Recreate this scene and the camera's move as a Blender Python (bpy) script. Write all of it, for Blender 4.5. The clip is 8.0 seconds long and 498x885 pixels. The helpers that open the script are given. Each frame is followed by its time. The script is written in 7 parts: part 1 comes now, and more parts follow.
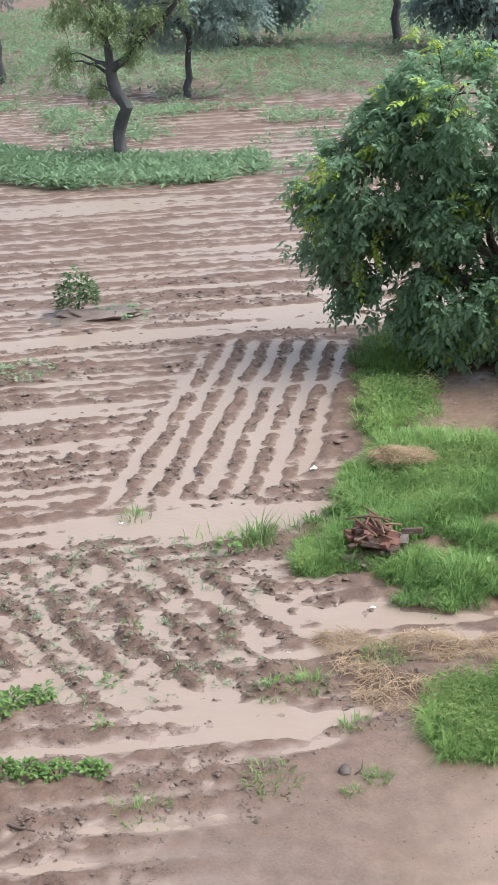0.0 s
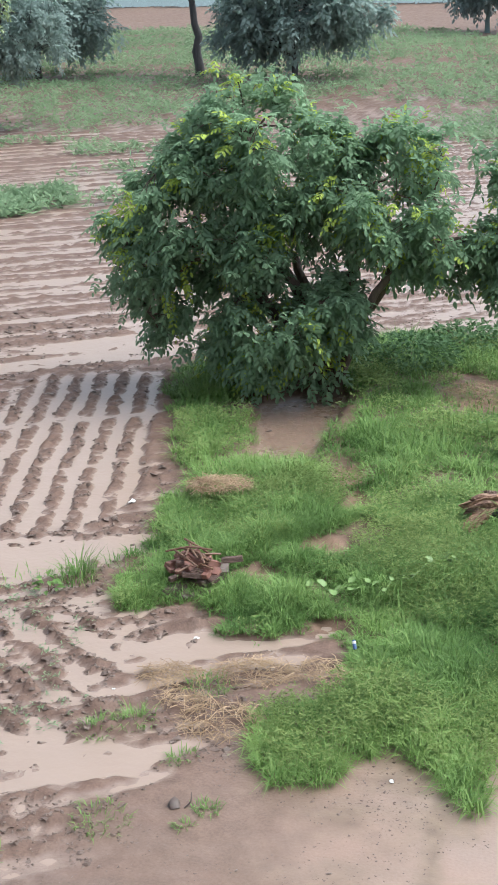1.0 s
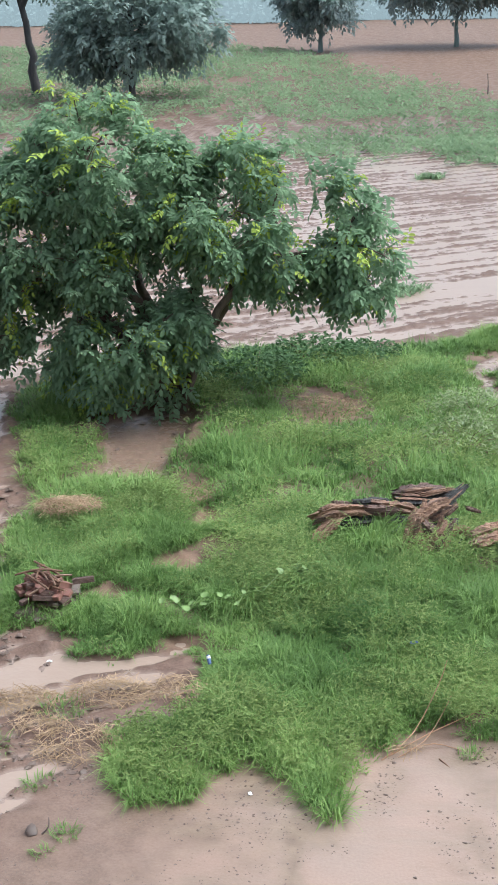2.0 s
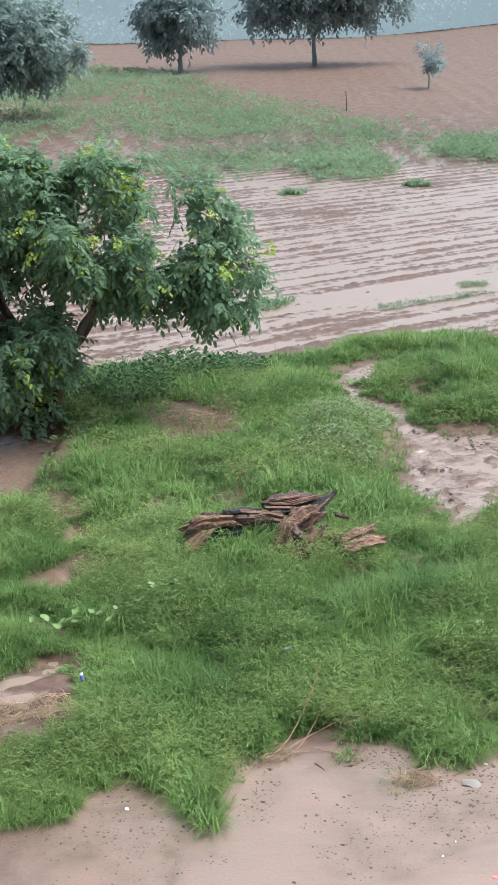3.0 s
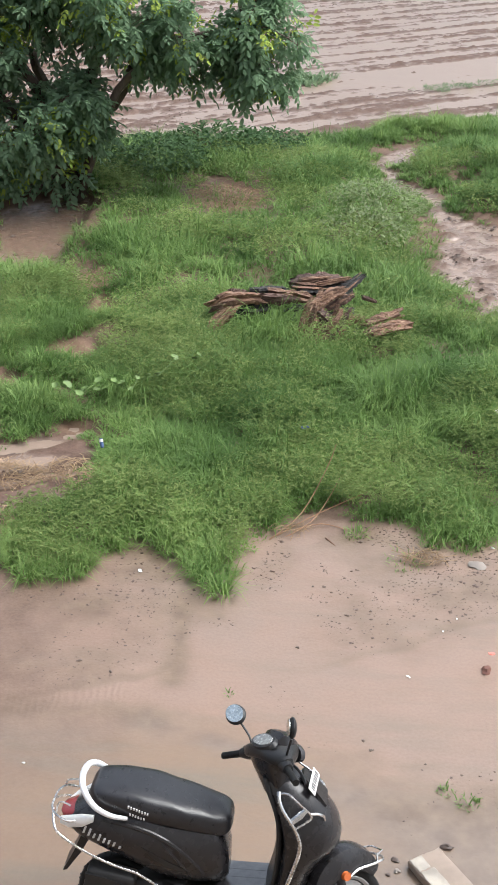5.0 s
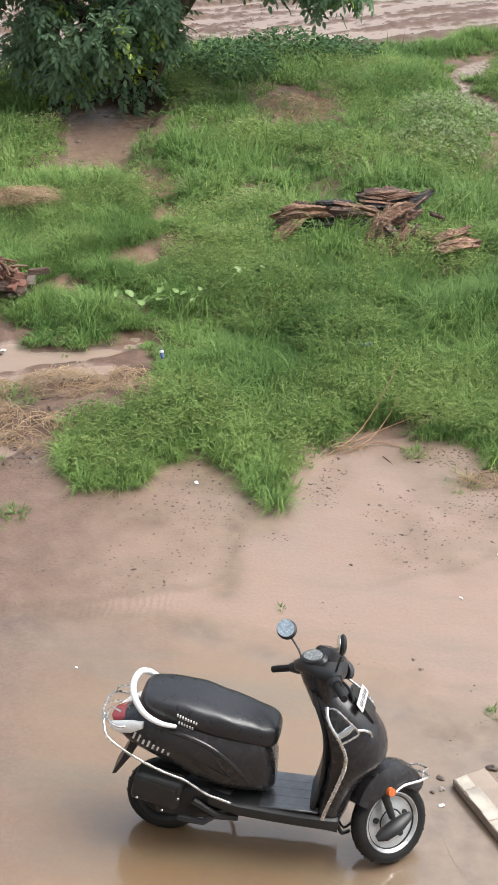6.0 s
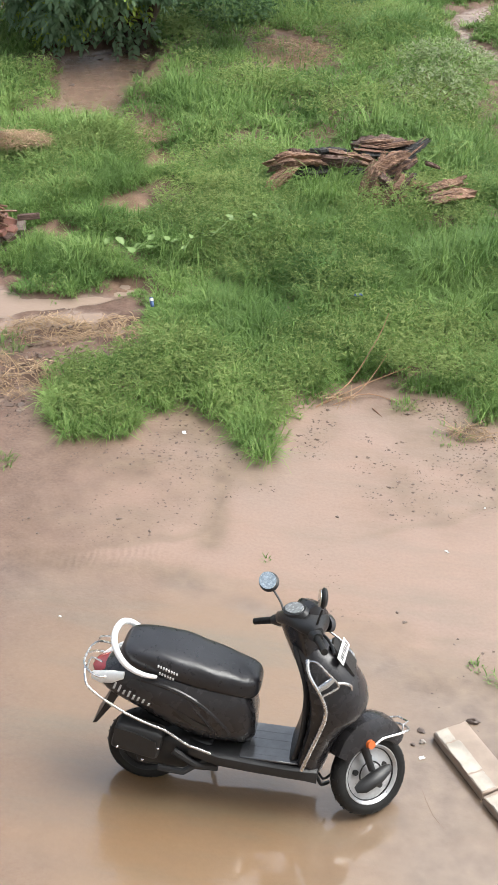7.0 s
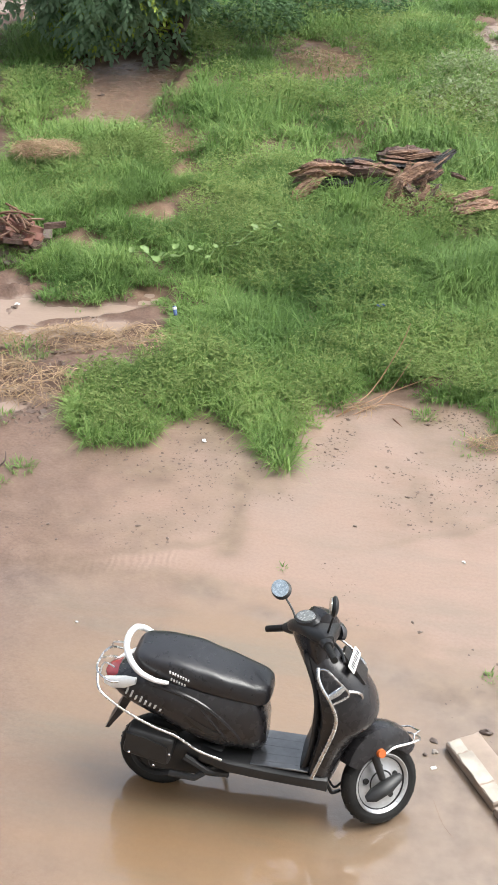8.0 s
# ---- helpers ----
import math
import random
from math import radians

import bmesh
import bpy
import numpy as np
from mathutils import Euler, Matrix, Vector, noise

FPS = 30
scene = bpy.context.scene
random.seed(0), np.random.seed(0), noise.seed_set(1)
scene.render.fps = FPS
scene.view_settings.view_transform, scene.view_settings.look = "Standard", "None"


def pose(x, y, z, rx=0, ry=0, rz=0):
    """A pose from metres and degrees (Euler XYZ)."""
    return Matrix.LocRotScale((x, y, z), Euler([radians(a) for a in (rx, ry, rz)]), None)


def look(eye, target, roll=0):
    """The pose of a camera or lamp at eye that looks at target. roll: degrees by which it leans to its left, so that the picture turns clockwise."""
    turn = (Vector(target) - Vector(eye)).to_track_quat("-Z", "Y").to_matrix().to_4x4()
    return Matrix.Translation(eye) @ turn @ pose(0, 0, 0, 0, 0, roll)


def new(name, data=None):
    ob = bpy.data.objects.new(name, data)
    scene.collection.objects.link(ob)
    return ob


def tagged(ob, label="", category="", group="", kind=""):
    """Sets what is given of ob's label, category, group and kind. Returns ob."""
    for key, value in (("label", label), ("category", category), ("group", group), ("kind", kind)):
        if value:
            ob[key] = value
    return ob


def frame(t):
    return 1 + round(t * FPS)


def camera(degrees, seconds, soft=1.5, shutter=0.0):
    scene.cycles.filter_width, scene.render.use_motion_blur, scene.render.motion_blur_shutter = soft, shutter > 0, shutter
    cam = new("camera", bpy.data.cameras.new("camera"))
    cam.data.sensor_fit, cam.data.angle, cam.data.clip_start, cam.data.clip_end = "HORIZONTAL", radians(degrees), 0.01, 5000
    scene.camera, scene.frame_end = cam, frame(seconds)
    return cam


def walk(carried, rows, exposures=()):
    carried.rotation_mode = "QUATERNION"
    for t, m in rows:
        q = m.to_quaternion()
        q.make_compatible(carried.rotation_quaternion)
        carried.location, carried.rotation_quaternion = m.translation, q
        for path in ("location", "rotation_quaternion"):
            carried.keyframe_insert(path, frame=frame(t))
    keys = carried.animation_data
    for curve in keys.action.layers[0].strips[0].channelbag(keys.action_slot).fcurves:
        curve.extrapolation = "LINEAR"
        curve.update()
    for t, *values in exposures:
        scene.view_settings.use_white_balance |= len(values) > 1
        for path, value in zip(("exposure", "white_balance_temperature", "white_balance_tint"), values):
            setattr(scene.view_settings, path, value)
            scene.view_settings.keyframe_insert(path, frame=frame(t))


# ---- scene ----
cam = camera(21.1, 8.0, soft=1.5)
# seconds, eye, turn to the left, tilt down, lean
PATH = [
    (0, (0.000, 0.000, 5.351), 23.54, 20.04, -1.59),
    (0.5, (0.009, 0.003, 5.360), 19.63, 19.26, -1.37),
    (1, (0.035, 0.017, 5.372), 15.35, 18.95, -1.27),
    (1.5, (0.044, 0.024, 5.362), 11.66, 18.61, -1.17),
    (2, (0.060, 0.017, 5.354), 8.57, 18.30, -1.09),
    (2.2, (0.074, 0.020, 5.340), 7.43, 18.18, -1.20),
    (3.3, (0.145, 0.020, 5.265), 1.68, 17.52, -1.28),
    (3.5, (0.155, 0.026, 5.255), 1.17, 17.59, -1.22),
    (4, (0.169, 0.001, 5.237), 0.87, 20.35, -1.32),
    (4.5, (0.156, 0.009, 5.224), 2.16, 23.94, -0.41),
    (5, (0.184, 0.011, 5.210), 4.33, 26.77, 1.11),
    (5.2, (0.186, 0.008, 5.206), 5.34, 28.20, 1.65),
    (6.3, (0.189, 0.091, 5.201), 7.36, 30.61, 1.46),
    (6.5, (0.200, 0.115, 5.199), 7.22, 30.75, 1.23),
    (7, (0.241, 0.107, 5.192), 6.89, 32.75, 2.47),
    (7.5, (0.305, 0.088, 5.197), 7.75, 33.40, 2.67),
    (7.75, (0.322, 0.088, 5.203), 8.15, 33.36, 2.48),
    (8, (0.337, 0.087, 5.210), 8.57, 32.40, 2.14),
]
walk(cam, [(t, pose(*eye, 90 - tilt, 0, turn) @ pose(0, 0, 0, 0, 0, lean)) for t, eye, turn, tilt, lean in PATH],
     exposures=[(0.0, 1.12, 5850, 4), (2.2, 1.13, 5750, 4), (4.0, 0.86, 5950, 7), (5.2, 0.92, 6200, 7), (6.5, 1.04, 6350, 6), (8.0, 1.19, 6350, 6)])

# ---- sky and light: heavy overcast, raining ----
world = bpy.data.worlds.new("overcast")
scene.world = world
world.use_nodes = True
wn, wl = world.node_tree.nodes, world.node_tree.links
sky = wn.new("ShaderNodeTexSky")
sky.sky_type, sky.sun_disc = "NISHITA", False
sky.sun_elevation, sky.sun_rotation = radians(60), radians(74)
sky.air_density, sky.dust_density, sky.ozone_density = 1.0, 6.0, 1.0
grey = wn.new("ShaderNodeHueSaturation")
grey.inputs["Saturation"].default_value = 0.5
wl.new(sky.outputs[0], grey.inputs["Color"])
wl.new(grey.outputs[0], wn["Background"].inputs["Color"])
wn["Background"].inputs["Strength"].default_value = 0.15
sun = new("sun", bpy.data.lights.new("sun", "SUN"))
sun.data.energy, sun.data.angle, sun.data.color = 1.25, radians(38), (1.0, 0.99, 0.97)
sun.matrix_world = look((28.8, 8.0, 52), (0, 0, 0))


# ---- numbers: noise and shapes on arrays ----
def smooth(a, b, v):
    k = np.clip((np.asarray(v, float) - a) / (b - a), 0, 1)
    return k * k * (3 - 2 * k)


def lattice(ix, iy, seed):
    h = (ix.astype(np.int64) * 374761393 + iy.astype(np.int64) * 668265263 + seed * 2147483647) & 0xFFFFFFFF
    h = ((h ^ (h >> 13)) * 1274126177) & 0xFFFFFFFF
    return ((h ^ (h >> 16)) & 0xFFFF) / 65535.0


def value(x, y, seed=0):
    """Smooth noise from -1 to 1, one wave a metre."""
    ix, iy = np.floor(x), np.floor(y)
    fx, fy = x - ix, y - iy
    fx, fy = fx * fx * (3 - 2 * fx), fy * fy * (3 - 2 * fy)
    a, b = lattice(ix, iy, seed), lattice(ix + 1, iy, seed)
    c, d = lattice(ix, iy + 1, seed), lattice(ix + 1, iy + 1, seed)
    return 2 * ((a * (1 - fx) + b * fx) * (1 - fy) + (c * (1 - fx) + d * fx) * fy) - 1


def fbm(x, y, scale=1.0, octaves=3, seed=0):
    """Layered noise; scale is the size in metres of its largest lumps."""
    x, y = np.asarray(x, float) / scale, np.asarray(y, float) / scale
    out, amp, total = 0.0, 1.0, 0.0
    for k in range(octaves):
        out = out + amp * value(x * 0.96 + y * 0.28 + 7.3 * k, y * 0.96 - x * 0.28 + 3.1 * k, seed + 17 * k)
        total, amp, x, y = total + amp, amp * 0.5, x * 2.03, y * 2.03
    return out / total


def inside(x, y, poly):
    """Signed distance to a polygon's edge, positive inside; -9 far from it."""
    p = np.array(poly, float)
    out = np.full(x.shape, -9.0)
    m = (x > p[:, 0].min() - 1.5) & (x < p[:, 0].max() + 1.5) & (y > p[:, 1].min() - 1.5) & (y < p[:, 1].max() + 1.5)
    px, py = x[m], y[m]
    near, odd = np.full(px.shape, 1e9), np.zeros(px.shape, bool)
    for (ax, ay), (bx, by) in zip(p, np.roll(p, -1, 0)):
        dx, dy = bx - ax, by - ay
        k = np.clip(((px - ax) * dx + (py - ay) * dy) / (dx * dx + dy * dy), 0, 1)
        near = np.minimum(near, np.hypot(px - ax - k * dx, py - ay - k * dy))
        if dy != 0:
            odd ^= ((ay > py) != (by > py)) & (px < dx * (py - ay) / dy + ax)
    out[m] = np.where(odd, near, -near)
    return out


# ---- materials ----
class Nodes:
    """A node material in few words."""

    def __init__(self, name):
        self.mat = bpy.data.materials.new(name)
        self.mat.use_nodes = True
        self.n, self.l = self.mat.node_tree.nodes, self.mat.node_tree.links
        self.b = self.n["Principled BSDF"]
        self.at = None

    def add(self, kind, **values):
        node = self.n.new(kind)
        for key, val in values.items():
            node.inputs[key.replace("_", " ")].default_value = val
        return node

    def where(self):
        if self.at is None:
            self.at = self.n.new("ShaderNodeTexCoord").outputs["Object"]
        return self.at

    def noise(self, scale, detail=4, rough=0.6, stretch=None):
        node = self.add("ShaderNodeTexNoise", Scale=scale, Detail=detail, Roughness=rough)
        src = self.where()
        if stretch:
            m = self.n.new("ShaderNodeMapping")
            m.inputs["Scale"].default_value = stretch
            self.l.new(src, m.inputs["Vector"])
            src = m.outputs[0]
        self.l.new(src, node.inputs["Vector"])
        return node.outputs["Fac"]

    def ramp(self, fac, *stops):
        node = self.n.new("ShaderNodeValToRGB")
        e = node.color_ramp.elements
        while len(e) < len(stops):
            e.new(0.5)
        for k, (p, c) in enumerate(stops):
            e[k].position = p
            e[k].color = (*c, 1) if isinstance(c, tuple) else (c, c, c, 1)
        self.l.new(fac, node.inputs["Fac"])
        return node.outputs["Color"]

    def mix(self, fac, a, b, how="MIX"):
        node = self.n.new("ShaderNodeMix")
        node.data_type, node.blend_type = "RGBA", how
        for sock, v in ((node.inputs[0], fac), (node.inputs[6], a), (node.inputs[7], b)):
            if isinstance(v, (int, float)):
                sock.default_value = v if sock == node.inputs[0] else (v, v, v, 1)
            elif isinstance(v, tuple):
                sock.default_value = (*v, 1)
            else:
                self.l.new(v, sock)
        return node.outputs[2]

    def attr(self, name):
        node = self.n.new("ShaderNodeAttribute")
        node.attribute_name = name
        return node.outputs["Fac"]

    def pick(self):
        return self.n.new("ShaderNodeObjectInfo").outputs["Random"]

    def island(self):
        return self.n.new("ShaderNodeNewGeometry").outputs["Random Per Island"]

    def bump(self, height, strength=0.3, distance=0.01):
        node = self.add("ShaderNodeBump", Strength=strength, Distance=distance)
        self.l.new(height, node.inputs["Height"])
        self.l.new(node.outputs[0], self.b.inputs["Normal"])
        return self

    def put(self, **values):
        for key, v in values.items():
            sock = self.b.inputs[key.replace("_", " ")]
            if isinstance(v, (int, float)):
                sock.default_value = v
            elif isinstance(v, tuple):
                sock.default_value = (*v, 1)
            else:
                self.l.new(v, sock)
        return self


def plain(name, colour, rough=0.5, metal=0.0, grain=40.0, vary=0.25, bump=0.1, coat=0.0, gloss=0.5):
    """Paint, plastic, rubber or metal with uneven tone, gloss and fine relief."""
    k = Nodes(name)
    n1, n2 = k.noise(grain), k.noise(grain / 9, 3)
    dark = tuple(c * (1 - vary) for c in colour)
    light = tuple(min(1, c * (1 + vary)) for c in colour)
    c1 = k.ramp(n2, (0.3, dark), (0.7, light))
    c2 = k.mix(0.35, c1, k.ramp(n1, (0.35, dark), (0.65, light)))
    k.put(Base_Color=c2, Roughness=k.ramp(n1, (0.3, max(0.02, rough * 0.75)), (0.7, min(1, rough * 1.25))), Metallic=metal)
    k.b.inputs["Coat Weight"].default_value = coat
    k.b.inputs["Specular IOR Level"].default_value = gloss
    k.b.inputs["Coat Roughness"].default_value = 0.12
    if bump:
        k.bump(n1, bump, 0.003)
    return k.mat


def soil():
    """Wet clay; the layer 'sand' is the paler washed sand of the yard, 'bare' the redder dry earth of bare spots."""
    k = Nodes("wet_mud")
    fine, mid, wide = k.noise(45, 5), k.noise(7, 4), k.noise(0.9, 3)
    mud = k.ramp(mid, (0.25, (0.068, 0.039, 0.028)), (0.55, (0.120, 0.072, 0.053)), (0.8, (0.18, 0.117, 0.089)))
    mud = k.mix(0.35, mud, k.ramp(fine, (0.3, (0.055, 0.035, 0.027)), (0.7, (0.19, 0.135, 0.108))))
    sand = k.ramp(wide, (0.3, (0.250, 0.160, 0.121)), (0.5, (0.252, 0.169, 0.134)), (0.72, (0.220, 0.160, 0.132)))
    sand = k.mix(0.25, sand, k.ramp(fine, (0.25, (0.15, 0.105, 0.076)), (0.6, (0.27, 0.205, 0.155))))
    swirl = k.noise(1.1, 5, 0.65, stretch=(0.45, 2.4, 1))
    sand = k.mix(k.ramp(swirl, (0.48, 0.0), (0.66, 0.45)), sand, (0.175, 0.14, 0.108))
    film = k.attr("film")
    bed = k.ramp(swirl, (0.32, (0.208, 0.122, 0.060)), (0.5, (0.190, 0.118, 0.063)), (0.68, (0.152, 0.113, 0.068)))
    sand = k.mix(film, sand, k.mix(0.15, bed, k.ramp(fine, (0.3, (0.12, 0.078, 0.046)), (0.7, (0.19, 0.13, 0.075)))))
    sand = k.mix(k.attr("silt"), sand, k.ramp(mid, (0.3, (0.128, 0.088, 0.060)), (0.7, (0.190, 0.135, 0.093))))
    earth = k.mix(0.4, k.ramp(mid, (0.3, (0.135, 0.083, 0.054)), (0.7, (0.23, 0.146, 0.10))), k.ramp(fine, (0.3, (0.085, 0.053, 0.036)), (0.7, (0.235, 0.157, 0.108))))
    col = k.mix(k.attr("sand"), mud, sand)
    slick = k.mix(1.0, k.attr("slick"), k.ramp(mid, (0.25, 0.55), (0.6, 1.0)), "MULTIPLY")
    col = k.mix(slick, col, k.ramp(k.noise(2.2, 4), (0.3, (0.19, 0.134, 0.105)), (0.7, (0.25, 0.185, 0.15))))
    col = k.mix(k.attr("bare"), col, earth)
    k.put(Base_Color=col, Roughness=k.mix(k.attr("sand"), k.mix(slick, k.ramp(k.noise(3, 4), (0.3, 0.48), (0.7, 0.75)), 0.22), k.ramp(k.noise(3, 4), (0.3, 0.32), (0.7, 0.58))), Specular_IOR_Level=k.mix(k.attr("sand"), k.mix(slick, 0.16, 0.45), 0.45), Coat_Weight=film, Coat_Roughness=0.06, Coat_IOR=1.8)
    wave = k.add("ShaderNodeTexWave", Scale=7.0, Distortion=4.5, Detail=2.0)
    k.l.new(k.where(), wave.inputs["Vector"])
    ridged = k.mix(k.attr("ripple"), 0.5, wave.outputs["Fac"])
    calm = k.mix(1.0, k.attr("sand"), 0.62, "MULTIPLY")
    relief = k.bump(k.mix(0.25, k.mix(calm, k.mix(0.5, fine, mid), 0.5), ridged), 0.55, 0.025)
    ripple = k.add("ShaderNodeBump", Strength=0.07, Distance=0.02)
    k.l.new(k.noise(11, 3, 0.5, stretch=(0.6, 1.6, 1)), ripple.inputs["Height"])
    k.l.new(ripple.outputs[0], k.b.inputs["Coat Normal"])
    return relief.mat


def muddy_water():
    k = Nodes("muddy_water")
    wide, mid = k.noise(0.35, 3), k.noise(2.2, 4, stretch=(1, 1.8, 1))
    col = k.ramp(wide, (0.3, (0.255, 0.184, 0.144)), (0.5, (0.26, 0.192, 0.153)), (0.7, (0.25, 0.189, 0.154)))
    col = k.mix(0.3, col, k.ramp(mid, (0.3, (0.205, 0.15, 0.117)), (0.7, (0.265, 0.203, 0.167))))
    k.put(Base_Color=col, Roughness=0.28, IOR=1.36, Specular_IOR_Level=0.32)
    return k.bump(k.noise(16, 3), 0.14, 0.02).mat


def blade_green(name, a, b, c, scale=0.8, through_leaf=0.25, rough=0.42, gloss=0.5):
    """Leaf or blade: tone by plant ('tint' layer) and by place, a little light through it."""
    k = Nodes(name)
    col = k.ramp(k.attr("tint"), (0.0, a), (0.55, b), (1.0, c))
    col = k.mix(0.5, col, k.ramp(k.noise(scale, 3), (0.3, tuple(v * 0.75 for v in b)), (0.72, tuple(v * 1.2 for v in c))))
    k.put(Base_Color=col, Roughness=rough, Specular_IOR_Level=gloss)
    thin = k.n.new("ShaderNodeBsdfTranslucent")
    k.l.new(col, thin.inputs["Color"])
    both = k.add("ShaderNodeMixShader", Fac=through_leaf)
    k.l.new(k.b.outputs[0], both.inputs[1])
    k.l.new(thin.outputs[0], both.inputs[2])
    k.l.new(both.outputs[0], k.n["Material Output"].inputs["Surface"])
    return k.mat


def bark(name, a, b, scale=6.0):
    k = Nodes(name)
    n = k.noise(scale, 6, 0.65, stretch=(2.5, 2.5, 0.5))
    k.put(Base_Color=k.ramp(n, (0.3, a), (0.7, b)), Roughness=0.7)
    return k.bump(n, 0.7, 0.03).mat


MUD, WATER = soil(), muddy_water()
GRASS = blade_green("meadow_grass", (0.042, 0.100, 0.024), (0.100, 0.195, 0.046), (0.245, 0.345, 0.11), 0.8, 0.36, 0.55, 0.22)
WEED = blade_green("grey_green_weed", (0.105, 0.165, 0.045), (0.185, 0.26, 0.08), (0.30, 0.365, 0.14), 0.8, 0.45, 0.7, 0.2)
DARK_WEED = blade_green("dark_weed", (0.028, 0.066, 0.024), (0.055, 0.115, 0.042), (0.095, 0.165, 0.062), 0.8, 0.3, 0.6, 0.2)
# tree leaf colour raised and greyed to carry the haze
LEAF = blade_green("hazed_broad_leaf", (0.165, 0.255, 0.16), (0.21, 0.315, 0.19), (0.27, 0.38, 0.225), 1.5, 0.6, 0.75, 0.1)
YOUNG = blade_green("young_leaf", (0.26, 0.36, 0.06), (0.32, 0.42, 0.075), (0.39, 0.47, 0.10), 1.5, 0.4, 0.6, 0.2)
# crop green paled and blued, rain haze put into the leaf colour
CROP = blade_green("hazed_crop_leaf", (0.15, 0.225, 0.125), (0.20, 0.285, 0.16), (0.25, 0.335, 0.195), 0.15, 0.45, 0.8, 0.15)
# far foliage paled so that its base colour stands in for rain haze
HAZED_LEAF = blade_green("hazed_far_leaf", (0.25, 0.325, 0.295), (0.28, 0.355, 0.32), (0.31, 0.38, 0.345), 0.1, 0.62, 0.9, 0.0)
PALE_LEAF = blade_green("feathery_leaf", (0.15, 0.205, 0.085), (0.195, 0.255, 0.105), (0.24, 0.295, 0.13), 0.5, 0.4)
STRAW = blade_green("dry_straw", (0.115, 0.072, 0.040), (0.26, 0.168, 0.095), (0.44, 0.315, 0.19), 2.0, 0.2, 0.6)
# the woods' leaves glow blue-grey: mist painted into their emission
MIST_GLOW = Nodes("mist_glow_woods")
MIST_GLOW.put(Base_Color=MIST_GLOW.ramp(MIST_GLOW.attr("tint"), (0.0, (0.05, 0.068, 0.064)), (1.0, (0.075, 0.095, 0.09))), Roughness=1.0, Specular_IOR_Level=0.0, Emission_Color=(0.47, 0.56, 0.58), Emission_Strength=0.34)
MIST_GLOW = MIST_GLOW.mat
# leaf and trunk of the farthest trees, haze painted in as pale colour
HAZE_PALE = blade_green("haze_painted_tree", (0.29, 0.36, 0.35), (0.32, 0.39, 0.38), (0.35, 0.42, 0.405), 0.1, 0.62, 0.9, 0.0)
BARK, DARK_BARK = bark("bark", (0.05, 0.035, 0.025), (0.16, 0.115, 0.085)), bark("dark_bark", (0.032, 0.030, 0.031), (0.085, 0.078, 0.077), 2.0)


# ---- building helpers ----
def mesh(name, verts, faces, mat, tint=None, sharp=False):
    """A mesh from arrays: faces is a list of index arrays, each of one face size."""
    me = bpy.data.meshes.new(name)
    verts = np.asarray(verts, np.float32)
    faces = [np.asarray(f, np.int32) for f in faces if len(f)]
    loops = np.concatenate([f.ravel() for f in faces])
    sizes = np.concatenate([np.full(len(f), f.shape[1], np.int32) for f in faces])
    me.vertices.add(len(verts))
    me.vertices.foreach_set("co", verts.ravel())
    me.loops.add(len(loops))
    me.loops.foreach_set("vertex_index", loops)
    me.polygons.add(len(sizes))
    me.polygons.foreach_set("loop_start", np.concatenate([[0], np.cumsum(sizes)[:-1]]).astype(np.int32))
    me.polygons.foreach_set("use_smooth", np.full(len(sizes), not sharp))
    if tint is not None:
        for key, val in (tint.items() if isinstance(tint, dict) else (("tint", tint),)):
            me.attributes.new(key, "FLOAT", "POINT").data.foreach_set("value", np.asarray(val, np.float32))
    me.materials.append(mat)
    me.update(calc_edges=True)
    return me


def under(ob, parent):
    if parent is not None:
        ob.parent = parent
    return ob


def part(name, bm, material, parent, label="", rounded=True):
    """One bmesh as one mesh object under a thing or a part."""
    me = bpy.data.meshes.new(name)
    bmesh.ops.recalc_face_normals(bm, faces=bm.faces)
    bm.to_mesh(me)
    bm.free()
    for p in me.polygons:
        p.use_smooth = rounded
    if rounded:
        me.set_sharp_from_angle(angle=radians(38))
    me.materials.append(material)
    ob = under(new(name, me), parent)
    return tagged(ob, label) if label else ob


def thing(name, label, category, at=(0, 0, 0), turn=0.0, group="", kind=""):
    """An empty at a thing's base, to carry its parts."""
    ob = new(name)
    ob.empty_display_size = 0.1
    ob.matrix_basis = pose(*at, 0, 0, turn)
    return tagged(ob, label, category, group, kind)


def tube(bm, pts, radii, sides=8, wobble=0.0, caps=True, squash=1.0):
    """A tapered tube along points."""
    pts = [Vector(p) for p in pts]
    if isinstance(radii, (int, float)):
        radii = [radii] * len(pts)
    rings, side = [], None
    for k, p in enumerate(pts):
        d = (pts[min(k + 1, len(pts) - 1)] - pts[max(k - 1, 0)]).normalized()
        if side is None:
            side = d.orthogonal().normalized()
        side = (side - d * side.dot(d)).normalized()
        other = d.cross(side)
        ring = []
        for s in range(sides):
            a = 2 * math.pi * s / sides
            r = radii[k] * (1 + wobble * random.uniform(-1, 1))
            ring.append(bm.verts.new(p + side * (math.cos(a) * r) + other * (math.sin(a) * r * squash)))
        rings.append(ring)
    for a, b in zip(rings, rings[1:]):
        for s in range(sides):
            bm.faces.new((a[s], a[(s + 1) % sides], b[(s + 1) % sides], b[s]))
    if caps:
        bm.faces.new(rings[0][::-1])
        bm.faces.new(rings[-1])
    return bm


